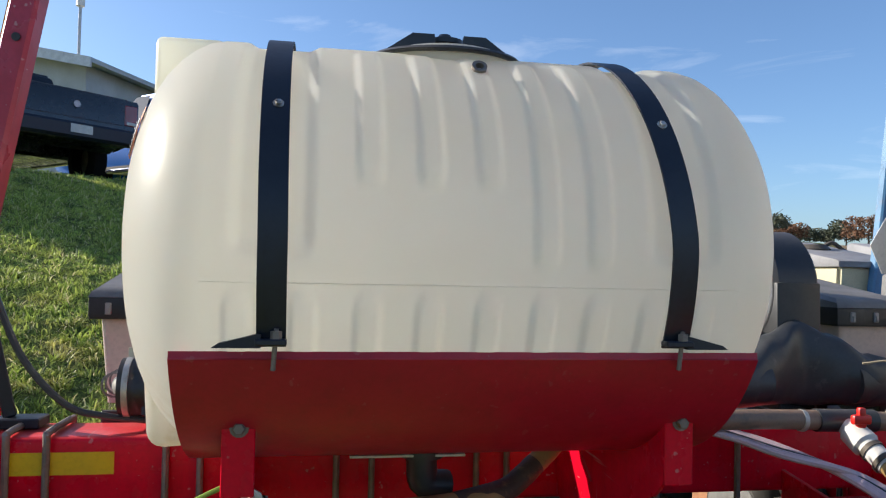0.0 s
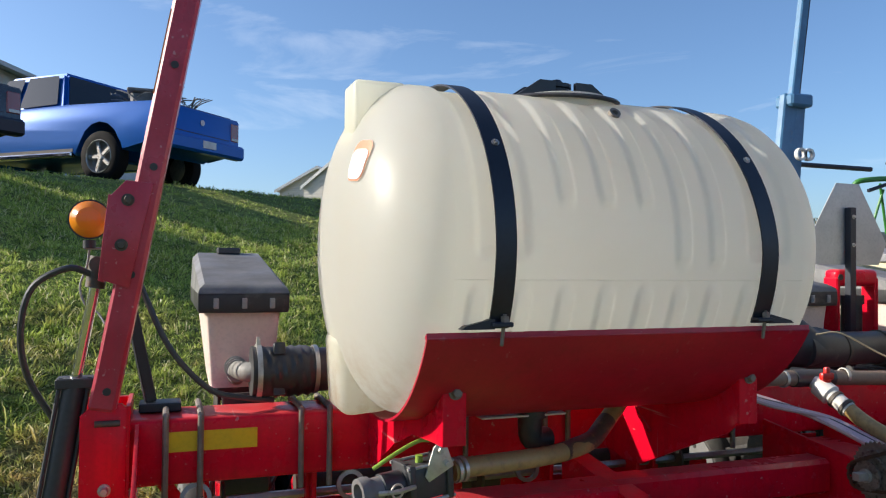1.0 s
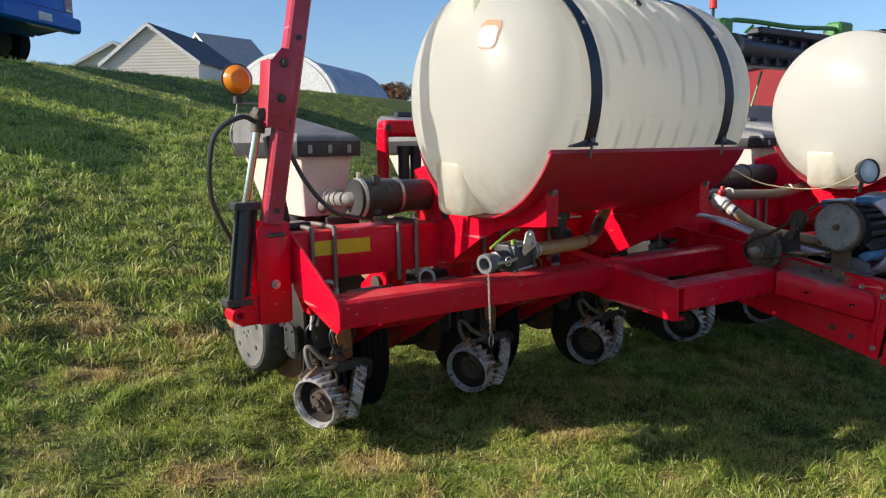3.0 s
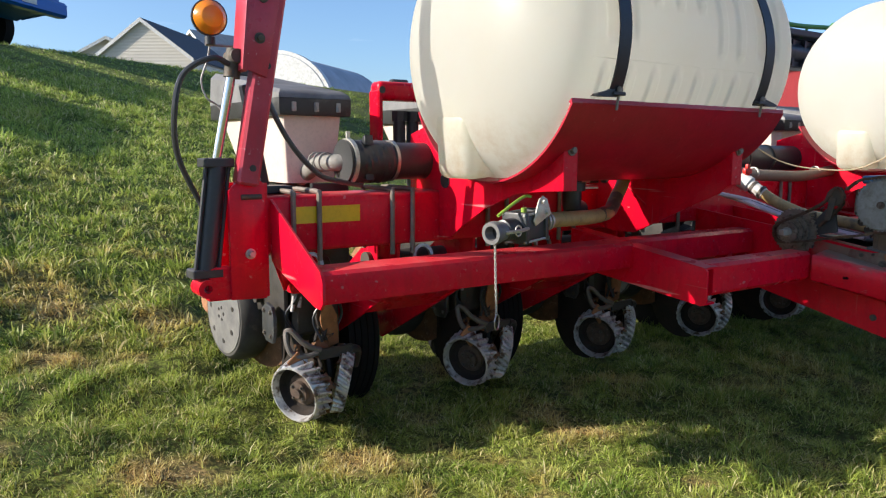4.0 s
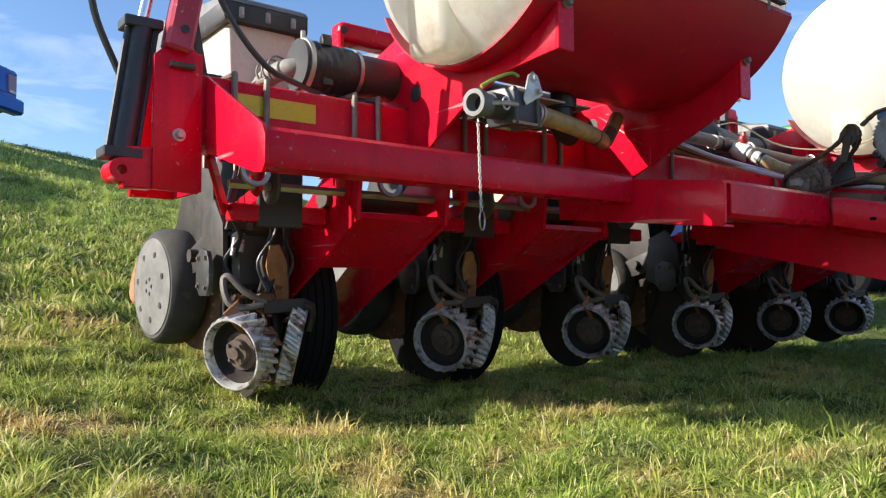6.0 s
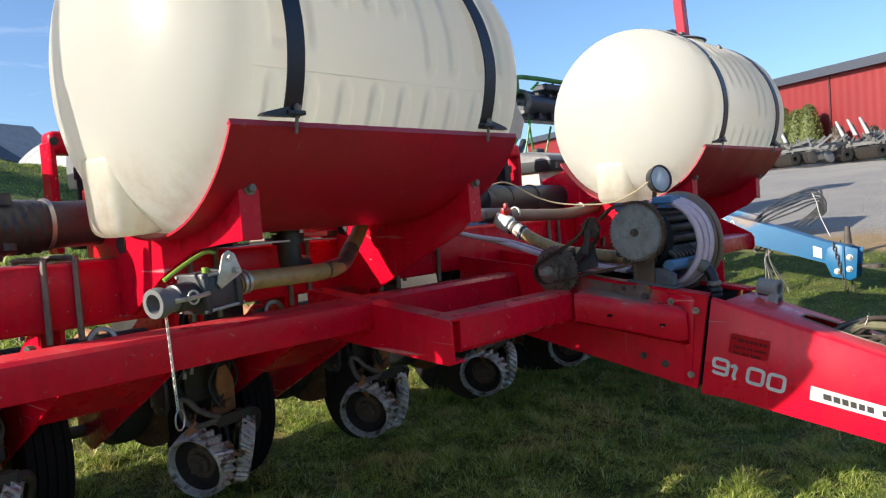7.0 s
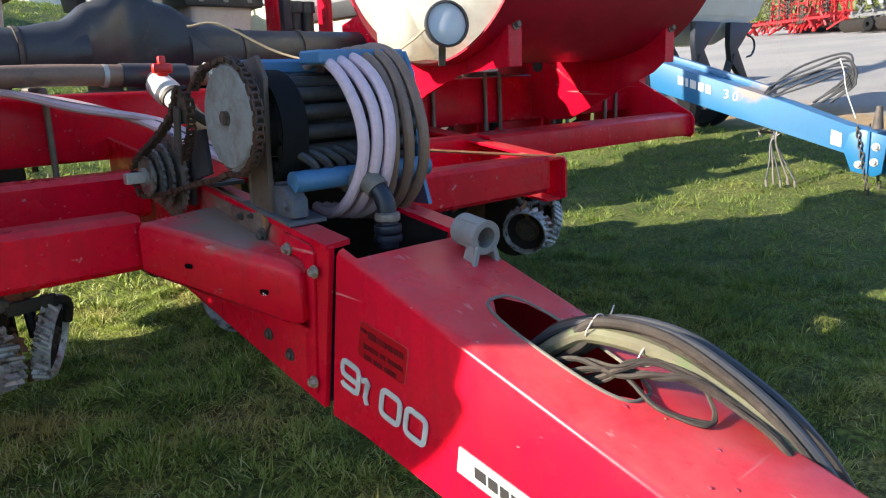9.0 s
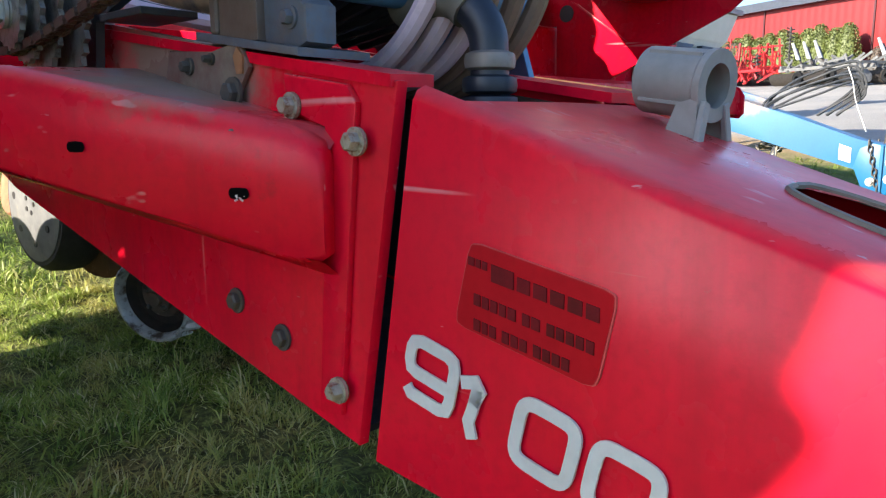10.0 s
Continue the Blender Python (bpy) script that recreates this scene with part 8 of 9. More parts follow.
    for x in (1.10, 1.85, 2.60, 3.35):
        if H is None:
            H = thing("seed_hopper", "cream plastic seed hopper with a grey lid", "hopper", (x, 2.5, 0.9), "cream hoppers")
            b = B()
            rings = []
            for z, hx, y0, y1 in ((1.00, 0.12, 2.36, 2.70), (1.14, 0.195, 2.16, 2.96), (1.44, 0.205, 2.13, 3.0)):
                rings.append([b.verts.new((x + sx * hx, yy, z)) for sx, yy in ((-1, y0), (1, y0), (1, y1), (-1, y1))])
            for p, q in zip(rings, rings[1:]):
                for i in range(4):
                    b.faces.new((p[i], p[(i + 1) % 4], q[(i + 1) % 4], q[i]))
            b.faces.new(rings[0][::-1])
            b.faces.new(rings[-1])
            bmesh.ops.bevel(b, geom=[e for e in b.edges], offset=0.02, segments=2, affect="EDGES")
            part("hopper_body", b, HOPPER, H)
            b = B()
            prism(b, [(2.11, 1.43), (3.02, 1.43), (3.02, 1.60), (2.98, 1.615), (2.14, 1.475), (2.11, 1.465)], "x", x - 0.222, x + 0.222, 0.008)
            part("hopper_lid", b, HLID, H)
            b = B()
            box(b, (x - 0.10, 2.30, 0.86), (x + 0.10, 2.66, 1.11), 0.02)
            prism(b, [(2.10, 0.62), (2.17, 0.92), (2.60, 0.95), (2.80, 0.60), (2.60, 0.42), (2.30, 0.42)], "x", x - 0.06, x + 0.06, 0.01)
            rod(b, (x, 2.5, 0.25), (x, 2.5, 0.60), 0.05)
            part("hopper_mount", b, STRAP, H, "black meter and mount")
            for s in (-1, 1):
                b = B()
                lathe(b, [(0, -0.04), (0.19, -0.04), (0.21, 0), (0.19, 0.04), (0, 0.04)], Matrix.Translation((x + s * 0.12, 2.55, 0.30)) @ Matrix.Rotation(radians(90), 4, "Y"), 24)
                part("unit_wheel", b, TYRE, H)
        else:
            copy_thing(H, Matrix.Translation((x, 2.5, 0.9 + gz(x, 2.5) * 0.5)))
    # wide dry hopper at the far end, on black triangular legs
    W = thing("dry_hopper", "wide pale grey dry hopper on black triangular legs", "hopper", (7.0, 2.5, gz(7.0, 2.5)))
    b = B()
    rings = [[b.verts.new(v) for v in ring] for ring in (
        [(6.35, 2.34, 1.20), (7.20, 2.34, 1.20), (7.20, 2.72, 1.20), (6.35, 2.72, 1.20)],
        [(6.12, 2.12, 1.48), (7.72, 2.12, 1.48), (7.72, 2.94, 1.48), (6.12, 2.94, 1.48)],
        [(6.02, 2.06, 1.80), (7.86, 2.06, 1.80), (7.86, 3.0, 1.80), (6.02, 3.0, 1.80)])]
    for p, q in zip(rings, rings[1:]):
        for i in range(4):
            b.faces.new((p[i], p[(i + 1) % 4], q[(i + 1) % 4], q[i]))
    b.faces.new(rings[0][::-1])
    b.faces.new(rings[-1])
    bmesh.ops.bevel(b, geom=list(b.edges), offset=0.02, segments=2, affect="EDGES")
    part("hopper_body", b, surf("pale_hopper_plastic", (0.62, 0.62, 0.56), 0.5, other=(0.55, 0.55, 0.49), scale=3), W)
    b = B()
    prism(b, [(2.03, 1.79), (3.03, 1.79), (3.03, 1.84), (2.55, 1.90), (2.03, 1.84)], "x", 5.98, 7.90, 0.01)
    part("hopper_lid", b, HLID, W)
    for x in (6.45, 7.15):
        b = B()
        prism(b, [(x - 0.10, 1.42), (x + 0.42, 1.42), (x + 0.34, 1.36), (x + 0.08, 1.14), (x + 0.36, 0.80), (x + 0.30, 0.76), (x - 0.05, 1.02), (x - 0.10, 1.20)], "y", 2.08, 2.14, 0.004)
        part("leg_plate", b, STRAP, W, "black triangular leg plate")
        b = B()
        quad_beam(b, (x, 2.11, 1.1), (x - 0.05, 2.2, gz(x, 2.2) + 0.3), 0.08, 0.08, 0.004)
        quad_beam(b, (x, 2.9, 1.25), (x - 0.05, 2.5, gz(x, 2.5) + 0.3), 0.08, 0.08, 0.004)
        part("strut", b, STRAP, W)
        b = B()
        lathe(b, [(0.12, -0.08), (0.26, -0.09), (0.31, -0.05), (0.31, 0.05), (0.26, 0.09), (0.12, 0.08), (0.12, -0.08)], Matrix.Translation((x - 0.05, 2.35, gz(x, 2.35) + 0.31)) @ Matrix.Rotation(radians(90), 4, "Y"), 28)
        part("wheel", b, TYRE, W)
        b = B()
        rod(b, (x - 0.12, 2.35, gz(x, 2.35) + 0.31), (x + 0.02, 2.35, gz(x, 2.35) + 0.31), 0.13, n=20)
        part("wheel_disc", b, STRAP, W)
    b = B()
    tube(b, [(7.46, 2.10, 1.30), (7.56, 2.08, 1.25), (7.60, 2.08, 1.16), (7.54, 2.08, 1.08), (7.44, 2.08, 1.06)], 0.012, 7, 5)
    part("hose_loop", b, RUBBER, W)
    # clutter on the hopper lids
    for x, y, s in ((1.15, 2.62, 1.0), (1.85, 2.66, 0.8)):
        C = thing("lid_clutter", "dark sprocket and strap lying on a hopper lid", "parts", (x, y, 1.545), "lid clutter")
        b = B()
        lathe(b, [(0.03, 0), (0.10, 0), (0.11, 0.03), (0.08, 0.06), (0.03, 0.06), (0.03, 0)], Matrix.Translation((x, y, 1.545)), 20)
        tube(b, [(x + 0.05, y, 1.575), (x + 0.12, y - 0.03, 1.62), (x + 0.22, y, 1.575), (x + 0.27, y + 0.04, 1.57)], 0.015, 6, 4)
        part("sprocket_heap", b, CAST, C)


blue_planter()


# ---- green machine far behind ----
GREEN = surf("green_paint", (0.045, 0.22, 0.035), 0.4, other=(0.035, 0.17, 0.03), up_dust=0.2)


def green_machine():
    x0, y0 = 8.43, 5.27
    z0 = gz(x0, y0)
    G = thing("green_implement", "green and black harvest implement with a long dark drum", "farm machine", (x0, y0, z0))
    b = B()
    box(b, (x0 - 2.2, y0 + 0.3, z0 + 0.78 * 0.5), (x0 + 2.8, y0 + 1.3, z0 + 0.78 * 1.9), 0.05)
    part("grey_body", b, surf("grey_machine_panel", (0.26, 0.26, 0.25), 0.5, scale=2), G, "grey machine body")
    for x in (x0 - 1.6, x0 + 2.2):
        b = B()
        lathe(b, [(0.25, -0.2), (0.6, -0.22), (0.7, -0.15), (0.7, 0.15), (0.6, 0.22), (0.25, 0.2)], Matrix.Translation((x, y0 + 0.9, z0 + 0.78 * 0.68)) @ Matrix.Rotation(radians(90), 4, "Y"), 32)
        part("wheel", b, TYRE, G)
    b = B()
    rod(b, (x0 - 0.72, y0, z0 + 0.78 * 3.06), (x0 + 2.6, y0 + 0.2, z0 + 0.78 * 3.02), 0.155, n=24)
    box(b, (x0 - 0.62, y0 + 0.06, z0 + 0.78 * 2.72), (x0 + 2.6, y0 + 0.40, z0 + 0.78 * 3.34), 0.03)
    box(b, (x0 + 2.4, y0 + 0.1, z0 + 0.78 * 3.45), (x0 + 5.6, y0 + 0.3, z0 + 0.78 * 3.70), 0.02)
    box(b, (x0 + 4.9, y0 - 0.25, z0 + 0.78 * 3.30), (x0 + 6.0, y0 + 0.45, z0 + 0.78 * 3.85), 0.05)
    for xx, dz in ((4.9, 2.75), (5.5, 2.95), (6.0, 2.7)):
        quad_beam(b, (x0 + xx, y0, z0 + 0.78 * 3.35), (x0 + xx - 0.25, y0 - 0.1, z0 + 0.78 * dz), 0.09, 0.09, 0.01)
    for k in range(9):
        box(b, (x0 - 0.6 + 0.36 * k, y0 - 0.02, z0 + 0.78 * 2.74), (x0 - 0.55 + 0.36 * k, y0 + 0.08, z0 + 0.78 * 3.30))
    part("drum", b, STRAP, G, "long dark drum")
    b = B()
    pipe(b, (x0 - 0.77, y0, z0 + 0.78 * 3.06), (x0 - 0.70, y0, z0 + 0.78 * 3.06), 0.205, 0.145, 28)
    part("drum_ring", b, GAUGE, G)
    b = B()
    box(b, (x0 - 0.1, y0 - 0.1, z0 + 0.78 * 3.36), (x0 + 2.4, y0 + 0.2, z0 + 0.78 * 3.50), 0.02)
    part("beam", b, STRAP, G)
    b = B()
    tube(b, [(x0 - 2.1, y0 + 0.1, z0 + 0.78 * 1.9), (x0 - 2.1, y0 + 0.1, z0 + 0.78 * 2.6), (x0 - 1.9, y0, z0 + 0.78 * 2.75), (x0 - 0.9, y0, z0 + 0.78 * 2.82)], 0.035, 10, 5)
    tube(b, [(x0 - 1.2, y0, z0 + 0.78 * 1.9), (x0 - 1.15, y0, z0 + 0.78 * 2.9), (x0 - 0.9, y0, z0 + 0.78 * 3.50), (x0 - 0.3, y0, z0 + 0.78 * 3.60), (x0 + 1.0, y0, z0 + 0.78 * 3.60), (x0 + 2.4, y0, z0 + 0.78 * 3.68), (x0 + 2.7, y0, z0 + 0.78 * 3.5)], 0.040, 10, 6)
    tube(b, [(x0 - 1.05, y0, z0 + 0.78 * 2.1), (x0 - 0.80, y0, z0 + 0.78 * 2.45), (x0 - 0.85, y0, z0 + 0.78 * 2.75), (x0 - 1.15, y0, z0 + 0.78 * 2.62), (x0 - 1.2, y0, z0 + 0.78 * 2.3)], 0.035, 8, 5)
    for k in range(6):
        rod(b, (x0 - 0.4 + 0.5 * k, y0, z0 + 0.78 * 3.36), (x0 - 0.2 + 0.5 * k, y0, z0 + 0.78 * (3.60 if k % 2 else 3.52)), 0.022, n=6)
    for k in range(7):
        x = x0 - 1.8 + k * 0.30
        rod(b, (x, y0 + 0.1, z0 + 0.78 * 1.85), (x + 0.18 * (-1) ** k, y0 + 0.05, z0 + 0.78 * 2.6 + 0.08 * (k % 3)), 0.018, n=8)
    box(b, (x0 - 1.12, y0 - 0.1, z0 + 0.78 * 3.2), (x0 - 0.85, y0 + 0.2, z0 + 0.78 * 3.58), 0.03)
    box(b, (x0 + 2.3, y0 - 0.1, z0 + 0.78 * 3.4), (x0 + 2.75, y0 + 0.2, z0 + 0.78 * 3.85), 0.04)
    part("green_frame", b, GREEN, G, "green tube frame")
    b = B()
    rod(b, (x0 - 1.25, y0, z0 + 0.78 * 3.2), (x0 - 1.25, y0, z0 + 0.78 * 3.75), 0.025, n=8)
    rod(b, (x0 - 3.4, y0, z0 + 0.78 * 2.92), (x0 - 1.9, y0, z0 + 0.78 * 2.92), 0.032, n=8)
    rod(b, (x0 - 1.6, y0, z0 + 0.78 * 3.05), (x0 - 0.9, y0, z0 + 0.78 * 3.05), 0.036, n=8)
    rod(b, (x0 - 2.0, y0 - 0.05, z0 + 0.78 * 2.55), (x0 - 0.85, y0 - 0.05, z0 + 0.78 * 3.0), 0.025, n=8)
    part("lamp_arm", b, STRAP, G)
    b = B()
    lathe(b, [(0, 0), (0.062, 0), (0.056, 0.13), (0, 0.145)], Matrix.Translation((x0 - 1.25, y0, z0 + 0.78 * 3.75)), 16)
    part("beacon", b, REDLENS, G, "red beacon")
    b = B()
    box(b, (x0 - 3.55, y0 - 0.05, z0 + 0.78 * 2.84), (x0 - 3.3, y0 + 0.05, z0 + 0.78 * 2.98), 0.01)
    part("tail_lamp", b, REDLENS, G)
    # a second dark arm
    b = B()
    tube(b, [(x0 - 1.0, y0 - 0.2, z0 + 0.78 * 2.2), (x0 - 1.3, y0 - 0.3, z0 + 0.78 * 1.8), (x0 - 1.2, y0 - 0.35, z0 + 0.78 * 1.3), (x0 - 0.9, y0 - 0.3, z0 + 0.78 * 1.1)], 0.05, 8, 5)
    part("hose_arm", b, RUBBER, G)


green_machine()


# ---- pickups on the terrace ----
def pickup(name, label, tail, head, paint, z0):
    """A four-door pickup: tail is the middle of its tailgate on the ground, head its forward direction."""
    f = Vector((*head, 0)).normalized()
    l = Vector((-f.y, f.x, 0))
    m = Matrix.Translation((tail[0], tail[1], z0)) @ Matrix((f, l, Vector((0, 0, 1)))).transposed().to_4x4()
    P = thing(name, label, "pickup truck", (tail[0], tail[1], z0), "pickups")

    def add(nm, b, material, parent=None, lab="", angle=35):
        b.transform(m)
        return part(nm, b, material, parent or P, lab, angle)
    b = B()
    side = [(0.0, 0.62), (0.0, 1.20), (0.03, 1.24), (1.95, 1.28), (2.0, 1.28), (4.1, 1.26), (5.5, 1.18), (5.75, 1.05), (5.8, 0.62), (5.6, 0.50), (5.10, 0.52)]
    for k in range(9):
        a = math.pi * k / 8
        side.append((4.62 + 0.47 * math.cos(a), 0.50 + 0.50 * math.sin(a)))
    side += [(4.1, 0.45), (1.75, 0.45)]
    for k in range(9):
        a = math.pi * k / 8
        side.append((1.22 + 0.47 * math.cos(a), 0.50 + 0.50 * math.sin(a)))
    side += [(0.70, 0.55)]
    prism(b, side, "y", -0.98, 0.98, 0.03)
    body = add("body", b, paint, lab="glossy painted body")
    b = B()
    box(b, (0.07, -0.82, 1.05), (1.90, 0.82, 1.262))
    add("bed_load_space", b, RUBBER, body)
    b = B()
    lo = [(2.0, -0.95, 1.22), (4.35, -0.95, 1.20), (4.35, 0.95, 1.20), (2.0, 0.95, 1.22)]
    hi = [(2.22, -0.74, 1.90), (3.55, -0.74, 1.90), (3.55, 0.74, 1.90), (2.22, 0.74, 1.90)]
    A, C = [b.verts.new(v) for v in lo], [b.verts.new(v) for v in hi]
    for i in range(4):
        b.faces.new((A[i], A[(i + 1) % 4], C[(i + 1) % 4], C[i]))
    b.faces.new(C)
    bmesh.ops.bevel(b, geom=list(b.edges), offset=0.05, segments=2, affect="EDGES")
    add("cab", b, paint)
    glass = DARKGLASS
    b = B()
    vs = [b.verts.new(v) for v in ((2.022, -0.86, 1.30), (2.022, 0.86, 1.30), (2.185, 0.70, 1.84), (2.185, -0.70, 1.84))]
    b.faces.new(vs)
    add("rear_window", b, glass, body)
    for s in (-1, 1):
        for x0, x1, x2, x3 in ((2.18, 3.05, 3.0, 2.32), (3.15, 4.05, 3.50, 3.10)):
            b = B()
            yo, yi = 0.955, 0.765
            vs = [b.verts.new(v) for v in ((x0, s * yo * 0.985, 1.32), (x1, s * yo * 0.985, 1.30), (x2, s * (yi + 0.02), 1.84), (x3, s * (yi + 0.02), 1.84))]
            b.faces.new(vs)
            b.transform(Matrix.Translation((0, s * 0.012, 0)))
            add("side_window", b, glass, body)
        b = B()
        box(b, (-0.012, s * 0.86 - 0.10, 0.84), (0.10, s * 0.86 + 0.125, 1.17), 0.02)
        add("tail_lamp", b, TAILRED, body, "red tail lamp")
        b = B()
        box(b, (-0.016, s * 0.86 - 0.085, 0.86), (0.02, s * 0.86 + 0.085, 0.91), 0.006)
        add("reverse_lamp", b, WHITEP, body, "white reverse lamp")
        # dark strip laid on the body as the shadow along the sill
        b = B()
        box(b, (1.78, s * 0.982, 0.47), (4.1, s * 0.987, 0.56))
        add("sill_shadow_gap", b, STRAP, body, "dark strip for the shadow along the sill")
        b = B()
        box(b, (1.75, s * 0.99 - 0.06, 0.42), (4.0, s * 0.99 + 0.06, 0.50), 0.02)
        add("side_step", b, CHROME, body, "bright side step")
        b = B()
        box(b, (3.75, s * 1.0, 1.36), (3.95, s * 1.22, 1.55), 0.03)
        add("mirror", b, STRAP, body)
        for x in (1.22, 4.62):
            b = B()
            w = Matrix.Translation((x, s * 0.86, 0.41)) @ Matrix.Rotation(radians(90 * -s), 4, "X")
            lathe(b, [(0.25, -0.13), (0.36, -0.13), (0.41, -0.10), (0.41, 0.10), (0.36, 0.13), (0.27, 0.13)], w, 36)
            t = add("wheel", b, TYRE, P)
            b = B()
            lathe(b, [(0.275, 0.125), (0.262, 0.135), (0.250, 0.120), (0.250, 0.03), (0.0, 0.02)], w, 36)
            add("rim", b, STEEL, t, "alloy rim")
            b = B()
            for k in range(5):
                a = 2 * math.pi * k / 5
                q = w @ Matrix.Rotation(a, 4, "Z")
                box(b, (0.02, -0.035, 0.06), (0.255, 0.035, 0.10), 0.012, q)
            lathe(b, [(0, 0.115), (0.05, 0.115), (0.06, 0.06)], w, 16)
            add("rim_spokes", b, BRIGHT, t)
    b = B()
    box(b, (-0.16, -0.95, 0.52), (0.05, 0.95, 0.76), 0.04)
    add("rear_bumper", b, paint if name == "blue_pickup" else STRAP, body)
    b = B()
    box(b, (-0.170, -0.16, 0.60), (-0.155, 0.16, 0.72))
    add("number_plate", b, WHITEP, body, "pale number plate")
    b = B()
    lathe(b, [(0, 0), (0.05, 0), (0.05, 0.01), (0, 0.01)], axis_frame((-0.004, 0, 1.04), (-0.02, 0, 1.04))[0], 20)
    add("tailgate_badge", b, STEEL, body)
    b = B()
    box(b, (-0.004, -0.70, 0.84), (0.003, 0.70, 0.852))
    add("tailgate_crease", b, STRAP, body)
    return P


m_, n_, l_, p_ = nodes_of("dark_window_glass")
p_.inputs["Base Color"].default_value = (0.012, 0.015, 0.02, 1)
p_.inputs["Roughness"].default_value = 0.05
DARKGLASS = m_
CARBLUE, n_, l_, p_ = nodes_of("car_blue")
l_.new(mixc(n_, l_, noise_tex(n_, l_, None, 6.0), (0.0008, 0.105, 0.43), (0.0006, 0.085, 0.36)), p_.inputs["Base Color"])
p_.inputs["Roughness"].default_value, p_.inputs["Metallic"].default_value = 0.35, 0.20
p_.inputs["Coat Weight"].default_value, p_.inputs["Coat Roughness"].default_value = 0.25, 0.03
p_.inputs["Specular IOR Level"].default_value = 0.2
TAILRED = surf("tail_lamp_red", (0.28, 0.010, 0.012), 0.15, other=(0.22, 0.008, 0.010), bump=0.0, coat=0.8)
CARBLACK = surf("car_black", (0.012, 0.014, 0.016), 0.25, bump=0.0, coat=0.7, dirt=(0.06, 0.055, 0.05), dirt_lo=0.5, dirt_hi=0.9)
bp = pickup("blue_pickup", "glossy blue pickup truck parked on the terrace, load in its bed", (-1.62, 11.0), (-0.74, 0.67), CARBLUE, gz(-2.6, 12.2) + 0.0)
pickup("black_pickup", "dusty black pickup truck parked beside the blue one", (-4.85, 9.6), (-0.70, 0.71), CARBLACK, gz(-5.6, 10.6))
# never in view; added to throw the lower shadow across the bank
pickup("black_pickup", "dusty black pickup truck out of view, added for its shadow", (-6.9, 7.6), (-0.74, 0.67), CARBLACK, gz(-7.8, 8.5))


def bed_load():
    rng = random.Random(3)
    L = thing("bed_load", "dark brush heap lying in the pickup bed", "brush", (-2.2, 11.6, gz(-2.6, 12.2) + 1.38))
    b = B()
    for k in range(50):
        c = Vector((-2.25 + rng.uniform(-0.5, 0.5), 11.62 + rng.uniform(-0.5, 0.5), gz(-2.6, 12.2) + 1.36))
        d = Vector((rng.uniform(-0.4, 0.4), rng.uniform(-0.4, 0.4), rng.uniform(0.05, 0.28)))
        tube(b, [c, c + d * 0.5 + Vector((0, 0, 0.05)), c + d], 0.012, 4, 2)
    box(b, (-2.75, 11.40, gz(-2.6, 12.2) + 1.30), (-2.05, 12.0, gz(-2.6, 12.2) + 1.58), 0.05)
    box(b, (-2.80, 11.35, gz(-2.6, 12.2) + 1.56), (-2.00, 12.05, gz(-2.6, 12.2) + 1.62), 0.02)
    tagged(part("heap", b, GAUGE, L), kind="stuff")


bed_load()


# ---- buildings ----
def corrugated(name, base, rough, pitch, axis):
    """Ribbed sheet metal: tone noise with fine vertical ribs in relief."""
    m, n, l, p = nodes_of(name)
    g = n.new("ShaderNodeNewGeometry")
    sep = n.new("ShaderNodeSeparateXYZ")
    l.new(g.outputs["Position"], sep.inputs[0])
    w = n.new("ShaderNodeMath")
    w.operation = "MULTIPLY"
    l.new(sep.outputs[axis], w.inputs[0])
    w.inputs[1].default_value = 2 * math.pi / pitch
    s = n.new("ShaderNodeMath")
    s.operation = "SINE"
    l.new(w.outputs[0], s.inputs[0])
    big = noise_tex(n, l, g.outputs["Position"], 0.25, 5, 0.6)
    col = mixc(n, l, ramp(n, l, big, 0.35, 0.7), base, tuple(c * 0.82 for c in base))
    l.new(col, p.inputs["Base Color"])
    p.inputs["Roughness"].default_value = rough
    b = n.new("ShaderNodeBump")
    b.inputs["Strength"].default_value, b.inputs["Distance"].default_value = 0.18, 0.03
    l.new(s.outputs[0], b.inputs["Height"])
    l.new(b.outputs[0], p.inputs["Normal"])
    return m


BARNRED = corrugated("red_wall_sheet", (0.20, 0.009, 0.010), 0.55, 0.6, 1)
CREAMSIDE = corrugated("cream_siding", (0.62, 0.57, 0.50), 0.6, 0.2, 2)
WHITEROOF = corrugated("pale_roof_sheet", (0.50, 0.50, 0.48), 0.45, 0.5, 0)
SHINGLE = surf("dark_shingle", (0.055, 0.065, 0.085), 0.8, other=(0.08, 0.085, 0.10), scale=2, bump=0.3)
GREYSHINGLE = surf("grey_shingle", (0.42, 0.39, 0.36), 0.8, other=(0.35, 0.33, 0.31), scale=2, bump=0.3)
TRIMW = surf("white_trim", (0.75, 0.74, 0.72), 0.5, bump=0.0)
DARKSLOT = surf("dark_opening", (0.03, 0.032, 0.035), 0.5, bump=0.0)


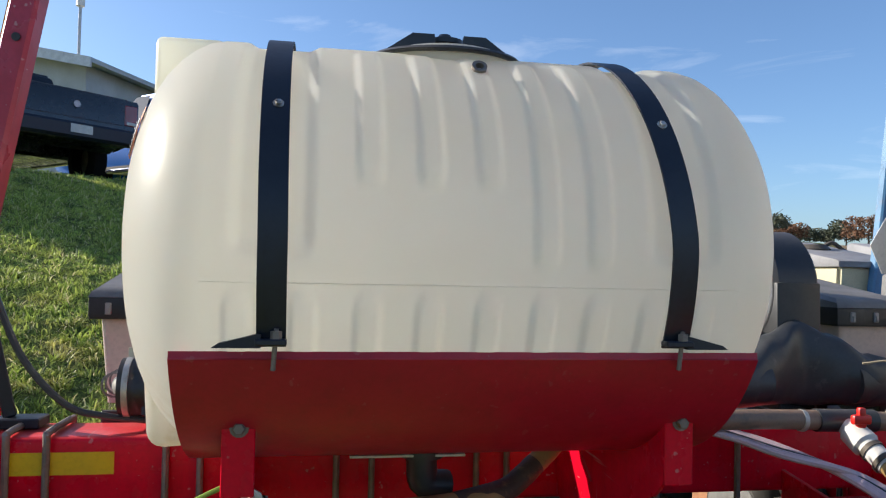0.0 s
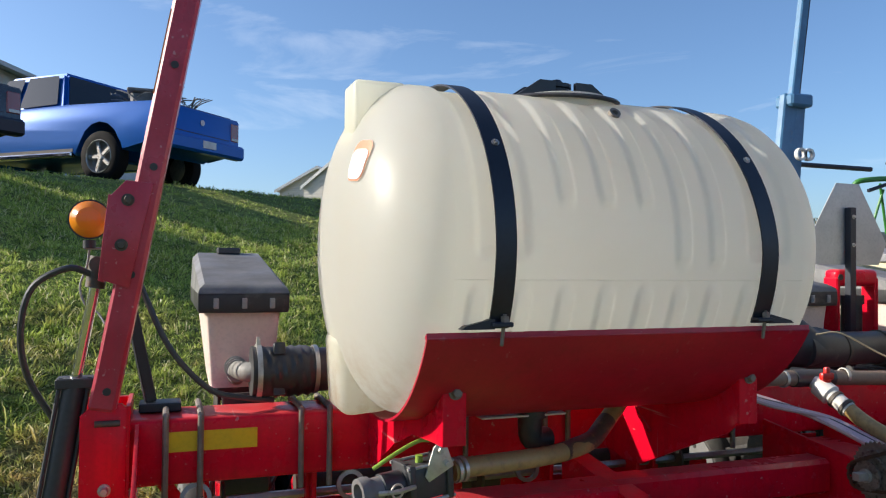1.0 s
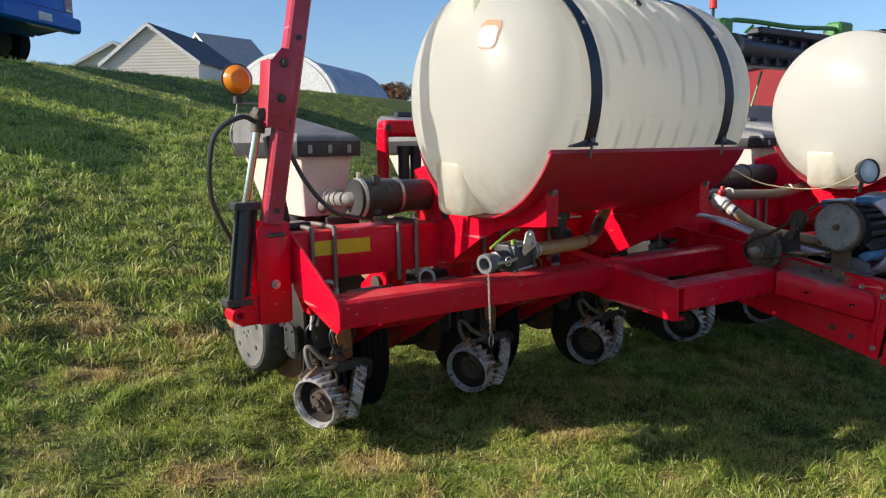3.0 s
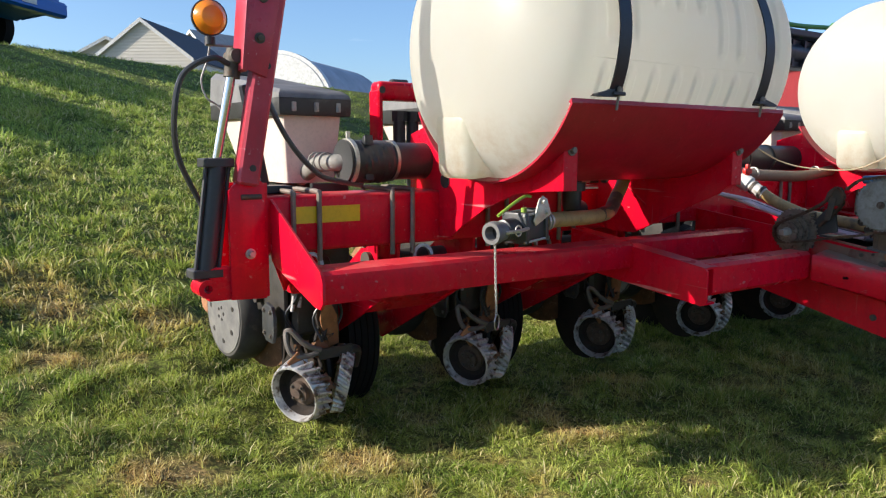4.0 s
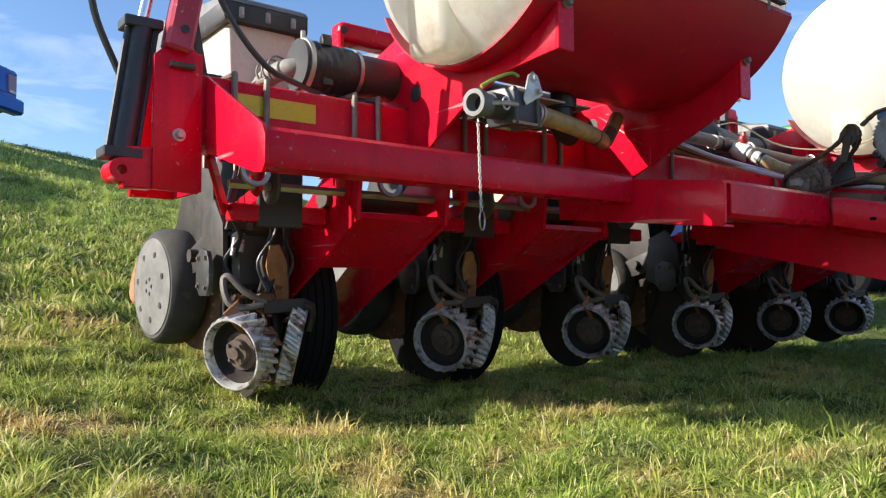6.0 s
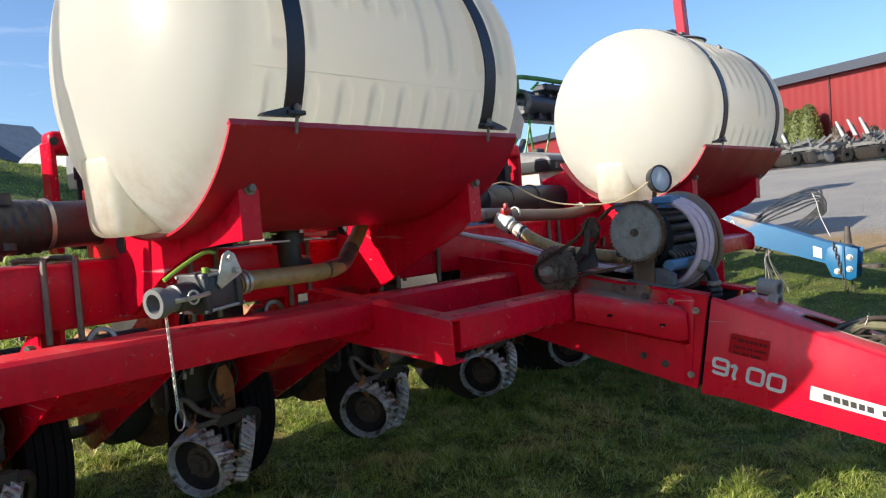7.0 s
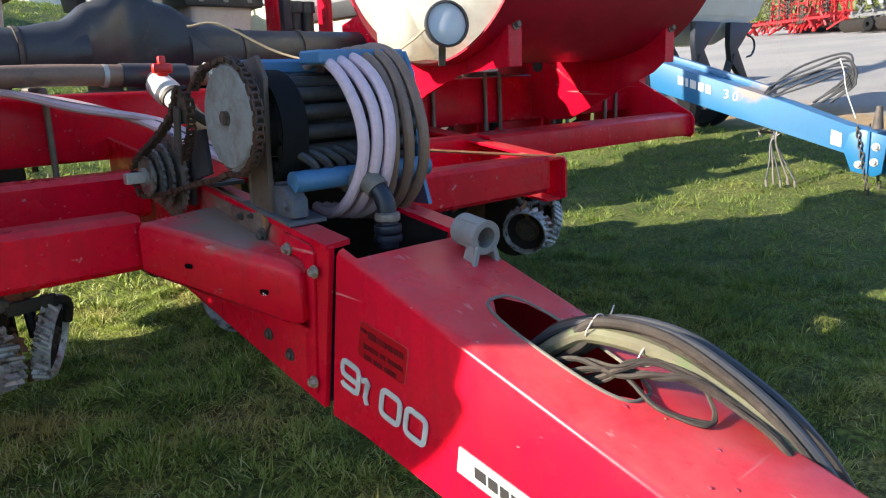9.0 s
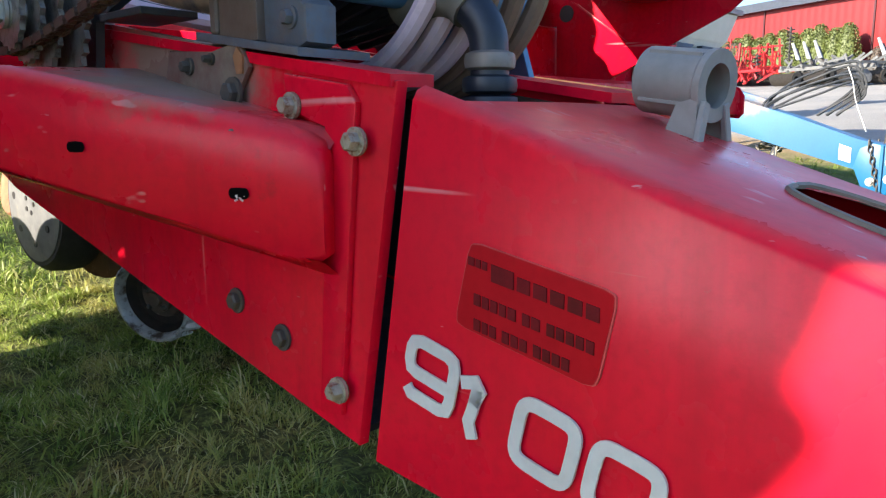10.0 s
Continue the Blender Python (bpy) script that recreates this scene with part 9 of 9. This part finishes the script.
def gabled(name, label, c, yaw, length, width, eave, rise, wall, roof, over=0.35, windows=()):
    """A house with a gable roof; its ridge runs along its own x axis. c is the ground point at its middle."""
    H = thing(name, label, "building", c)
    m = Matrix.Translation(c) @ Matrix.Rotation(radians(yaw), 4, "Z")
    b = B()
    w2 = width / 2
    prism(b, [(-w2, -1.0), (w2, -1.0), (w2, eave), (0, eave + rise), (-w2, eave)], "x", -length / 2, length / 2)
    b.transform(m)
    part("wall", b, wall, H)
    for s in (-1, 1):
        b = B()
        t = 0.14
        k = rise / w2
        y1 = s * (w2 + over)
        prism(b, [(0, eave + rise + 0.02), (0, eave + rise + t), (y1, eave + t - k * over), (y1, eave + 0.02 - k * over)], "x", -length / 2 - over, length / 2 + over)
        b.transform(m)
        part("roof", b, roof, H)
        for e in (-1, 1):
            b = B()
            x = e * (length / 2 + over)
            prism(b, [(0, eave + rise - 0.12), (0, eave + rise + t), (y1, eave + t - k * over), (y1, eave - 0.12 - k * over)], "x", x - 0.03, x + 0.03)
            b.transform(m)
            part("trim", b, TRIMW, H)
    for face, u, z0, w, h in windows:
        b = B()
        if face == "end":
            box(b, (-length / 2 - 0.05, u - w / 2, z0), (-length / 2 + 0.02, u + w / 2, z0 + h))
        else:
            box(b, (u - w / 2, -w2 - 0.05, z0), (u + w / 2, -w2 + 0.02, z0 + h))
        b.transform(m)
        part("window", b, DARKSLOT, H)
    return H


def az_point(eye, az, d):
    return eye[0] + d * math.sin(radians(az)), eye[1] + d * math.cos(radians(az))


E25 = (-3.13, -2.465)
x, y = az_point(E25, 15.5, 58)
gabled("cream_house", "cream sided house with a dark gable roof on the hill", (x, y, gz(x, y) + 0.1), 52, 9.5, 6.4, 1.9, 2.4, CREAMSIDE, SHINGLE, over=0.18)
x, y = az_point(E25, 18.6, 68)
gabled("grey_house", "far house with a weathered grey gable roof", (x, y, gz(x, y) - 0.2), 20, 5.0, 6.0, 2.8, 2.7, CREAMSIDE, GREYSHINGLE)
x, y = az_point(E25, 12.3, 70)
gabled("grey_shed", "low shed with a grey gable roof", (x, y, gz(x, y) + 0.2), 60, 7.0, 7.0, 1.8, 1.9, CREAMSIDE, GREYSHINGLE)


def quonset():
    x, y = az_point(E25, 25.0, 52)
    z = gz(x, y) - 0.6
    Q = thing("arched_shed", "white arched sheet metal shed", "building", (x, y, z))
    m = Matrix.Translation((x, y, z)) @ Matrix.Rotation(radians(-50), 4, "Z")
    b = B()
    arc = [(3.5 * math.cos(math.pi * k / 24), 3.4 * math.sin(math.pi * k / 24)) for k in range(25)]
    prism(b, arc, "y", -5, 5)
    b.transform(m)
    part("arch", b, surf("arch_sheet", (0.42, 0.45, 0.50), 0.45, scale=0.6), Q)
    b = B()
    prism(b, [(u * 0.985, v * 0.985) for u, v in arc], "y", -5.06, -4.9)
    b.transform(m)
    part("end_wall", b, TRIMW, Q, "white end wall")
    b = B()
    for k in range(24):
        a0, a1 = math.pi * k / 24, math.pi * (k + 1) / 24
        vs = [b.verts.new((r * math.cos(a) * 3.5, yy, r * math.sin(a) * 3.4)) for a, r, yy in ((a0, 1.0, -5.02), (a1, 1.0, -5.02), (a1, 1.06, -5.02), (a0, 1.06, -5.02))]
        ws = [b.verts.new(v.co + Vector((0, 0.5, 0))) for v in vs]
        b.faces.new(vs)
        for i in range(4):
            b.faces.new((vs[i], vs[(i + 1) % 4], ws[(i + 1) % 4], ws[i]))
    b.transform(m)
    part("arch_rim", b, TRIMW, Q)


quonset()
gabled("long_shed", "long pale shed with a light sheet metal roof", (-9.5, 27.0, gz(-9.5, 27.0)), 69, 14.0, 10.0, 6.5 - gz(-9.5, 27.0), 1.0, surf("pale_wall", (0.55, 0.55, 0.54), 0.6, scale=1), WHITEROOF, over=0.5)


def vent_pole():
    x, y = az_point((-1.434, -1.927), -16.5, 33)
    z = gz(x, y)
    V = thing("yard_lamp", "thin pole with a small lamp head", "pole lamp", (x, y, z))
    b = B()
    rod(b, (x, y, z), (x, y, z + 7.6), 0.06, n=8)
    part("pole", b, SILVER, V)
    b = B()
    rod(b, (x, y, z + 7.5), (x, y, z + 7.8), 0.17, n=10)
    part("head", b, WHITEP, V)


vent_pole()


HALL = Matrix.Translation((61.47, 18.34, 0)) @ Matrix.Rotation(radians(-23.95), 4, "Z")      # its long wall runs along its own y axis


def red_hall():
    z, top = gz(61.5, 18.3) - 0.3, 9.45
    R = thing("red_hall", "long red sheet metal hall with a dark roof edge and plinth", "building", (61.47, 18.34, z))

    def add(name, b, material):
        b.transform(HALL)
        part(name, b, material, R)
    b = B()
    prism(b, [(0, z), (22, z), (22, top + 1.2), (0, top)], "y", -48, 40)
    add("wall", b, BARNRED)
    b = B()
    prism(b, [(-0.6, top - 0.05), (22.6, top + 1.3), (22.6, top + 1.9), (-0.6, top + 0.62)], "y", -48.6, 40.6)
    add("roof", b, surf("slate_roof_edge", (0.045, 0.055, 0.075), 0.5, bump=0.0))
    b = B()
    box(b, (-0.07, -48, z - 1), (0.0, 40, z + 0.95))
    add("plinth", b, surf("dark_plinth", (0.035, 0.038, 0.045), 0.6))
    trim = surf("dark_red_trim", (0.06, 0.012, 0.015), 0.5)
    for yy in (-41.2, -27.6, -14.4, -4.4, 5.6, 15.6, 25.6):
        b = B()
        box(b, (-0.09, yy - 0.07, z), (0.0, yy + 0.07, top))
        add("downpipe", b, trim)


red_hall()


# ---- hedge, parked implements and far trees ----
LEAF = surf("hedge_leaf", (0.100, 0.120, 0.024), 0.6, other=(0.062, 0.080, 0.016), scale=1.5, bump=0.2)
FARLEAF = surf("far_leaf", (0.050, 0.070, 0.040), 0.7, other=(0.075, 0.075, 0.040), scale=0.4, bump=0.2)
RUSTLEAF = surf("autumn_leaf", (0.17, 0.075, 0.035), 0.7, other=(0.12, 0.065, 0.03), scale=0.4, bump=0.2)
BARK = surf("bark", (0.10, 0.075, 0.055), 0.8, bump=0.4)


def leaf_clump(verts, faces, c, rx, rz, count, size, rng, cone=False):
    for _ in range(count):
        a, t = rng.uniform(0, 2 * math.pi), rng.random()
        if cone:
            h = rng.random()
            r = rx * (1 - h) ** 0.36 * (0.72 + 0.45 * rng.random())
            p = Vector((c[0] + r * math.cos(a), c[1] + r * math.sin(a), c[2] + h * rz))
        else:
            e = math.asin(rng.uniform(-0.6, 1))
            r = 0.55 + 0.5 * t
            p = Vector((c[0] + rx * r * math.cos(e) * math.cos(a), c[1] + rx * r * math.cos(e) * math.sin(a), c[2] + rz * r * math.sin(e)))
        u = Vector((rng.gauss(0, 1), rng.gauss(0, 1), rng.gauss(0, 1))).normalized() * size * rng.uniform(0.6, 1.4)
        v = u.cross(Vector((rng.gauss(0, 1), rng.gauss(0, 1), rng.gauss(0, 1)))).normalized() * size * 0.6
        i = len(verts)
        verts += [p - u * 0.5, p + v * 0.5, p + u * 0.5, p - v * 0.5]
        faces.append((i, i + 1, i + 2, i + 3))


def tree(name, label, x, y, h, w, material, seed, cone=False, count=500, size=0.3):
    rng = random.Random(seed)
    z = gz(x, y)
    T = thing(name, label, "tree", (x, y, z), "trees" if not cone else "hedge trees")
    b = B()
    rod(b, (x, y, z - 0.2), (x + 0.1, y, z + h * 0.6), 0.035 * h, 0.012 * h, n=8)
    for k in range(0 if cone else 7):
        a = 2 * math.pi * k / 7
        rod(b, (x, y, z + h * (0.3 + 0.04 * k)), (x + w * 0.35 * math.cos(a), y + w * 0.35 * math.sin(a), z + h * (0.55 + 0.05 * k)), 0.012 * h, 0.004 * h, n=6)
    part("trunk", b, BARK, T)
    verts, faces = [], []
    if cone:
        leaf_clump(verts, faces, (x, y, z + 0.1), w / 2, h, count, size, rng, True)
        base = len(verts)
        for k in range(7):
            f = k / 6
            for j in range(14):
                a = 2 * math.pi * j / 14
                r = w / 2 * 0.80 * (1 - f * 0.97) ** 0.36 * rng.uniform(0.86, 1.06)
                verts.append(Vector((x + r * math.cos(a), y + r * math.sin(a), z + 0.1 + h * 0.95 * f)))
        for k in range(6):
            for j in range(14):
                faces.append((base + 14 * k + j, base + 14 * k + (j + 1) % 14, base + 14 * k + 14 + (j + 1) % 14, base + 14 * k + 14 + j))
    else:
        for k in range(9):
            a = rng.uniform(0, 6.28)
            leaf_clump(verts, faces, (x + w * 0.28 * math.cos(a), y + w * 0.28 * math.sin(a), z + h * rng.uniform(0.45, 0.85)), w * 0.24, h * 0.17, count // 9, size, rng)
    me = bpy.data.meshes.new("crown")
    me.from_pydata([tuple(v - BASE[T]) for v in verts], [], faces)
    me.materials.append(material)
    ob = new("crown", me)
    ob.parent = T


for k in range(16):
    p = HALL @ Vector((-1.5 - 0.15 * (k % 2), 13.9 - 1.18 * k, 0))
    tree("hedge_tree", "upright evergreen hedge tree against the red hall", p.x, p.y, 3.75 + 0.22 * math.sin(k * 2.1), 2.1, LEAF, 100 + k, True, 1900, 0.15)
for k, (u, h) in enumerate(((-5.8, 2.0), (-8.6, 1.5))):
    p = HALL @ Vector((-1.2, u, 0))
    tree("hedge_shrub", "small dark shrub against the red hall", p.x, p.y, h, 1.4, BARK, 140 + k, True, 500, 0.15)
for k, (az, d, h, w) in enumerate(((32.6, 120, 6.5, 7), (34.2, 135, 5, 6), (35.4, 150, 4.6, 7), (36.4, 150, 4.2, 6), (37.6, 140, 5.5, 6), (38.9, 125, 6.2, 7), (40.5, 140, 5.5, 8), (31.0, 140, 5.5, 8), (42.5, 130, 6, 8), (29.5, 125, 5, 7), (45, 140, 6, 9), (48, 150, 6, 9))):
    x, y = az_point((-1.434, -1.927), az, d)
    tree("far_tree", "distant autumn tree on the skyline", x, y, h, w, (FARLEAF, RUSTLEAF)[k % 4 == 1], 200 + k, False, 1700, 0.42)


YARD_YAW = radians(-31)


def parked(name, label, x, y):
    """A thing in the row of parked implements, and the matrix from its own frame (length along y) to the place."""
    z = gz(x, y)
    return thing(name, label, "implement", (x, y, z), "parked implements"), Matrix.Translation((x, y, z)) @ Matrix.Rotation(YARD_YAW, 4, "Z")


def disc_gang(C, m, x, y0, y1, step, material):
    """A row of upright discs on one axle."""
    b = B()
    rod(b, (x, y0, 0.27), (x, y1, 0.27), 0.03, n=8)
    b.transform(m)
    part("axle", b, CAST, C)
    first = None
    for k in range(int((y1 - y0) / step) + 1):
        if first is None:
            b = B()
            lathe(b, [(0, 0), (0.25, 0.03), (0.265, 0.045), (0.25, 0.05), (0, 0.03)], m @ Matrix.Translation((x, y0, 0.27)) @ Matrix.Rotation(radians(72), 4, "X"), 18)
            first = part("disc", b, material, C)
        else:
            again(first, Matrix.Translation(m.to_3x3() @ Vector((0, step * k, 0))))


def cultivator(x, y, seed):
    """A red tine cultivator whose wings are folded upright."""
    rng = random.Random(seed)
    C, m = parked("red_cultivator", "red spring tine cultivator with wings folded upright", x, y)
    paint = surf("cultivator_red", (0.42, 0.016, 0.018), 0.5, other=(0.34, 0.012, 0.014), scale=3, bump=0.05)
    b = B()
    for xx in (-0.9, 0.0, 0.9):
        box(b, (xx - 0.05, -2.6, 0.55), (xx + 0.05, 3.6, 0.66))
    for yy in (-2.4, -1.2, 0.0, 1.2, 2.4, 3.5):
        box(b, (-1.0, yy - 0.05, 0.66), (1.0, yy + 0.05, 0.76))
    b.transform(m)
    part("main_frame", b, paint, C)
    for s in (-1, 1):
        bars = [((-0.75 * s, s * 0.5 - 1.3, zz), (-0.75 * s + 0.2, s * 0.5 + 1.5, zz + 0.08), 0.08) for zz in (0.85, 1.30, 1.75)]
        bars.append(((-0.75 * s, s * 0.5 - 1.3, 0.70), (-0.6 * s, s * 0.5 + 0.2, 1.85), 0.05))
        for k in range(6):
            yy = s * 0.5 - 1.25 + 0.52 * k
            bars.append(((-0.75 * s, yy, 0.60), (-0.72 * s + rng.uniform(-0.08, 0.08), yy + rng.uniform(-0.1, 0.1), 1.95 + rng.uniform(-0.15, 0.2)), 0.08))
            bars.append(((-0.55 * s, yy + 0.2, 0.40), (-0.60 * s + rng.uniform(-0.2, 0.2), yy + rng.uniform(-0.3, 0.3), 1.45 + rng.uniform(-0.2, 0.3)), 0.07))
        for p, q, w in bars:
            b = B()
            quad_beam(b, p, q, w, w, 0.004)
            b.transform(m)
            part("wing_bar", b, paint, C)
        b = B()
        for k in range(46):
            yy, zz = s * 0.5 + rng.uniform(-1.6, 1.8), rng.choice((0.75, 1.05, 1.40, 1.80))
            o = -0.75 * s
            tube(b, [(o, yy, zz), (o - 0.14, yy, zz + 0.10), (o - 0.24, yy, zz - 0.02), (o - 0.20, yy + 0.02, zz - 0.20), (o - 0.30, yy + 0.03, zz - 0.32)], 0.022, 5, 3)
        b.transform(m)
        tagged(part("tine_row", b, paint if s < 0 else CAST, C), kind="stuff")
    for u, v, z0, z1 in ((-0.6, -1.9, 0.25, 1.35), (0.3, 2.1, 0.3, 1.5), (-0.9, 0.4, 0.8, 1.95), (0.4, -2.7, 1.0, 2.45)):
        b = B()
        n = int((z1 - z0) / 0.02)
        tube(b, [(u + 0.15 * math.cos(k * 0.75), v + 0.15 * math.sin(k * 0.75), z0 + 0.02 * k) for k in range(n)], 0.022, 5, 1, smooth=False)
        rod(b, (u, v, z0), (u, v, z1), 0.04, n=8)
        b.transform(m)
        part("coil_roller", b, OILCAST, C, "dark coil roller on end")
    b = B()
    for k in range(44):
        yy = rng.uniform(-2.5, 3.6)
        quad_beam(b, (rng.uniform(-1.1, -0.3), yy, rng.uniform(0.05, 0.3)), (rng.uniform(-1.0, 0.2), yy + rng.uniform(-0.5, 0.5), rng.uniform(0.5, 0.9)), 0.07, 0.07, 0.0)
    b.transform(m)
    tagged(part("lower_bracing", b, paint, C), kind="stuff")
    disc_gang(C, m, 1.15, -2.5, 2.3, 0.24, CAST)


def disc_harrow(x, y, label, seed):
    rng = random.Random(seed)
    C, m = parked("disc_harrow", label, x, y)
    grey = surf("weathered_grey_steel", (0.16, 0.16, 0.155), 0.6, other=(0.10, 0.10, 0.098), dirt=(0.24, 0.20, 0.15), scale=3, bump=0.2)
    b = B()
    for xx in (-0.8, 0.1, 0.9):
        box(b, (xx - 0.06, -2.1, 0.62), (xx + 0.06, 2.1, 0.75))
    for yy in (-1.8, -0.6, 0.6, 1.8):
        box(b, (-1.0, yy - 0.05, 0.75), (1.1, yy + 0.05, 0.86))
    for k in range(34):
        yy = rng.uniform(-2.0, 2.0)
        quad_beam(b, (rng.uniform(-1.1, 0.3), yy, rng.uniform(0.35, 0.8)), (rng.uniform(-0.6, 0.9), yy + rng.uniform(-0.6, 0.6), rng.uniform(0.9, 1.25)), 0.07, 0.09, 0.0)
    b.transform(m)
    part("frame", b, grey, C)
    for xx in (-1.15, -0.3):
        disc_gang(C, m, xx, -2.0, 2.0, 0.22, CAST if xx < -1 else GAUGE)
    for k in range(3):
        yy = 1.35 - 0.62 * k
        b = B()
        prism(b, [(yy - 0.20, 1.08), (yy - 0.02, 1.08), (yy + 0.32, 1.78), (yy + 0.24, 1.80)], "x", -0.66, -0.58, 0.012)
        b.transform(m)
        part("raised_arm", b, SILVER, C, "raised pale arm")
        b = B()
        quad_beam(b, (-0.5, yy - 0.20, 0.86), (-0.5, yy + 0.16, 1.55), 0.06, 0.08, 0.004)
        b.transform(m)
        part("arm_stay", b, OILCAST, C)
    for v in (-1.5, 0.2):
        b = B()
        lathe(b, [(0.10, -0.08), (0.22, -0.09), (0.27, -0.05), (0.27, 0.05), (0.22, 0.09), (0.10, 0.08), (0.10, -0.08)], m @ Matrix.Translation((-1.45, v, 0.27)) @ Matrix.Rotation(radians(90), 4, "Y"), 22)
        part("wheel", b, TYRE, C)
    return C


cultivator(35.6, 13.5, 1)
disc_harrow(32.7, 8.6, "grey disc harrow with raised pale arms", 2)
disc_harrow(32.7, 5.4, "dark disc harrow with raised pale arms on the gravel", 3)


def green_header():
    G, m = parked("green_header", "long low green harvester header lying on the gravel", 30.3, 1.3)
    b = B()
    prism(b, [(-0.55, 0.06), (0.75, 0.06), (0.80, 0.44), (0.55, 0.47), (-0.10, 0.42), (-0.55, 0.38)], "y", -6.5, 4.2, 0.02)
    b.transform(m)
    part("trough", b, GREEN, G)
    for k in range(14):
        b = B()
        yy = -6.0 + k * 0.75
        rod(b, (-0.5, yy, 0.20), (-1.0, yy, 0.08), 0.05, 0.02, n=6)
        b.transform(m)
        part("snout", b, GREEN if k % 3 else YELLOW, G)
    b = B()
    prism(b, [(3.9, 0.45), (4.05, 0.45), (4.0, 0.78), (3.85, 0.70)], "x", 0.5, 0.56, 0.0)
    b.transform(m)
    part("end_marker", b, TAILRED, G, "small red end marker")


green_header()


# ---- litter on the lawn ----
def paper():
    x, y = 3.84, -1.12
    P = thing("paper_sheet", "crumpled white sheet of paper lying on the grass", "paper", (x, y, gz(x, y)))
    b = B()
    g = []
    for i in range(6):
        row = []
        for j in range(6):
            u, v = i / 5 - 0.5, j / 5 - 0.5
            px, py = x + 0.19 * u + 0.04 * v, y + 0.14 * v - 0.03 * u
            row.append(b.verts.new((px, py, gz(px, py) + 0.050 + 0.018 * math.sin(7 * u + 3 * v) * math.cos(5 * v) + 0.02 * max(0, u - 0.2))))
        g.append(row)
    for i in range(5):
        for j in range(5):
            b.faces.new((g[i][j], g[i + 1][j], g[i + 1][j + 1], g[i][j + 1]))
    part("sheet", b, WHITEP, P)


paper()
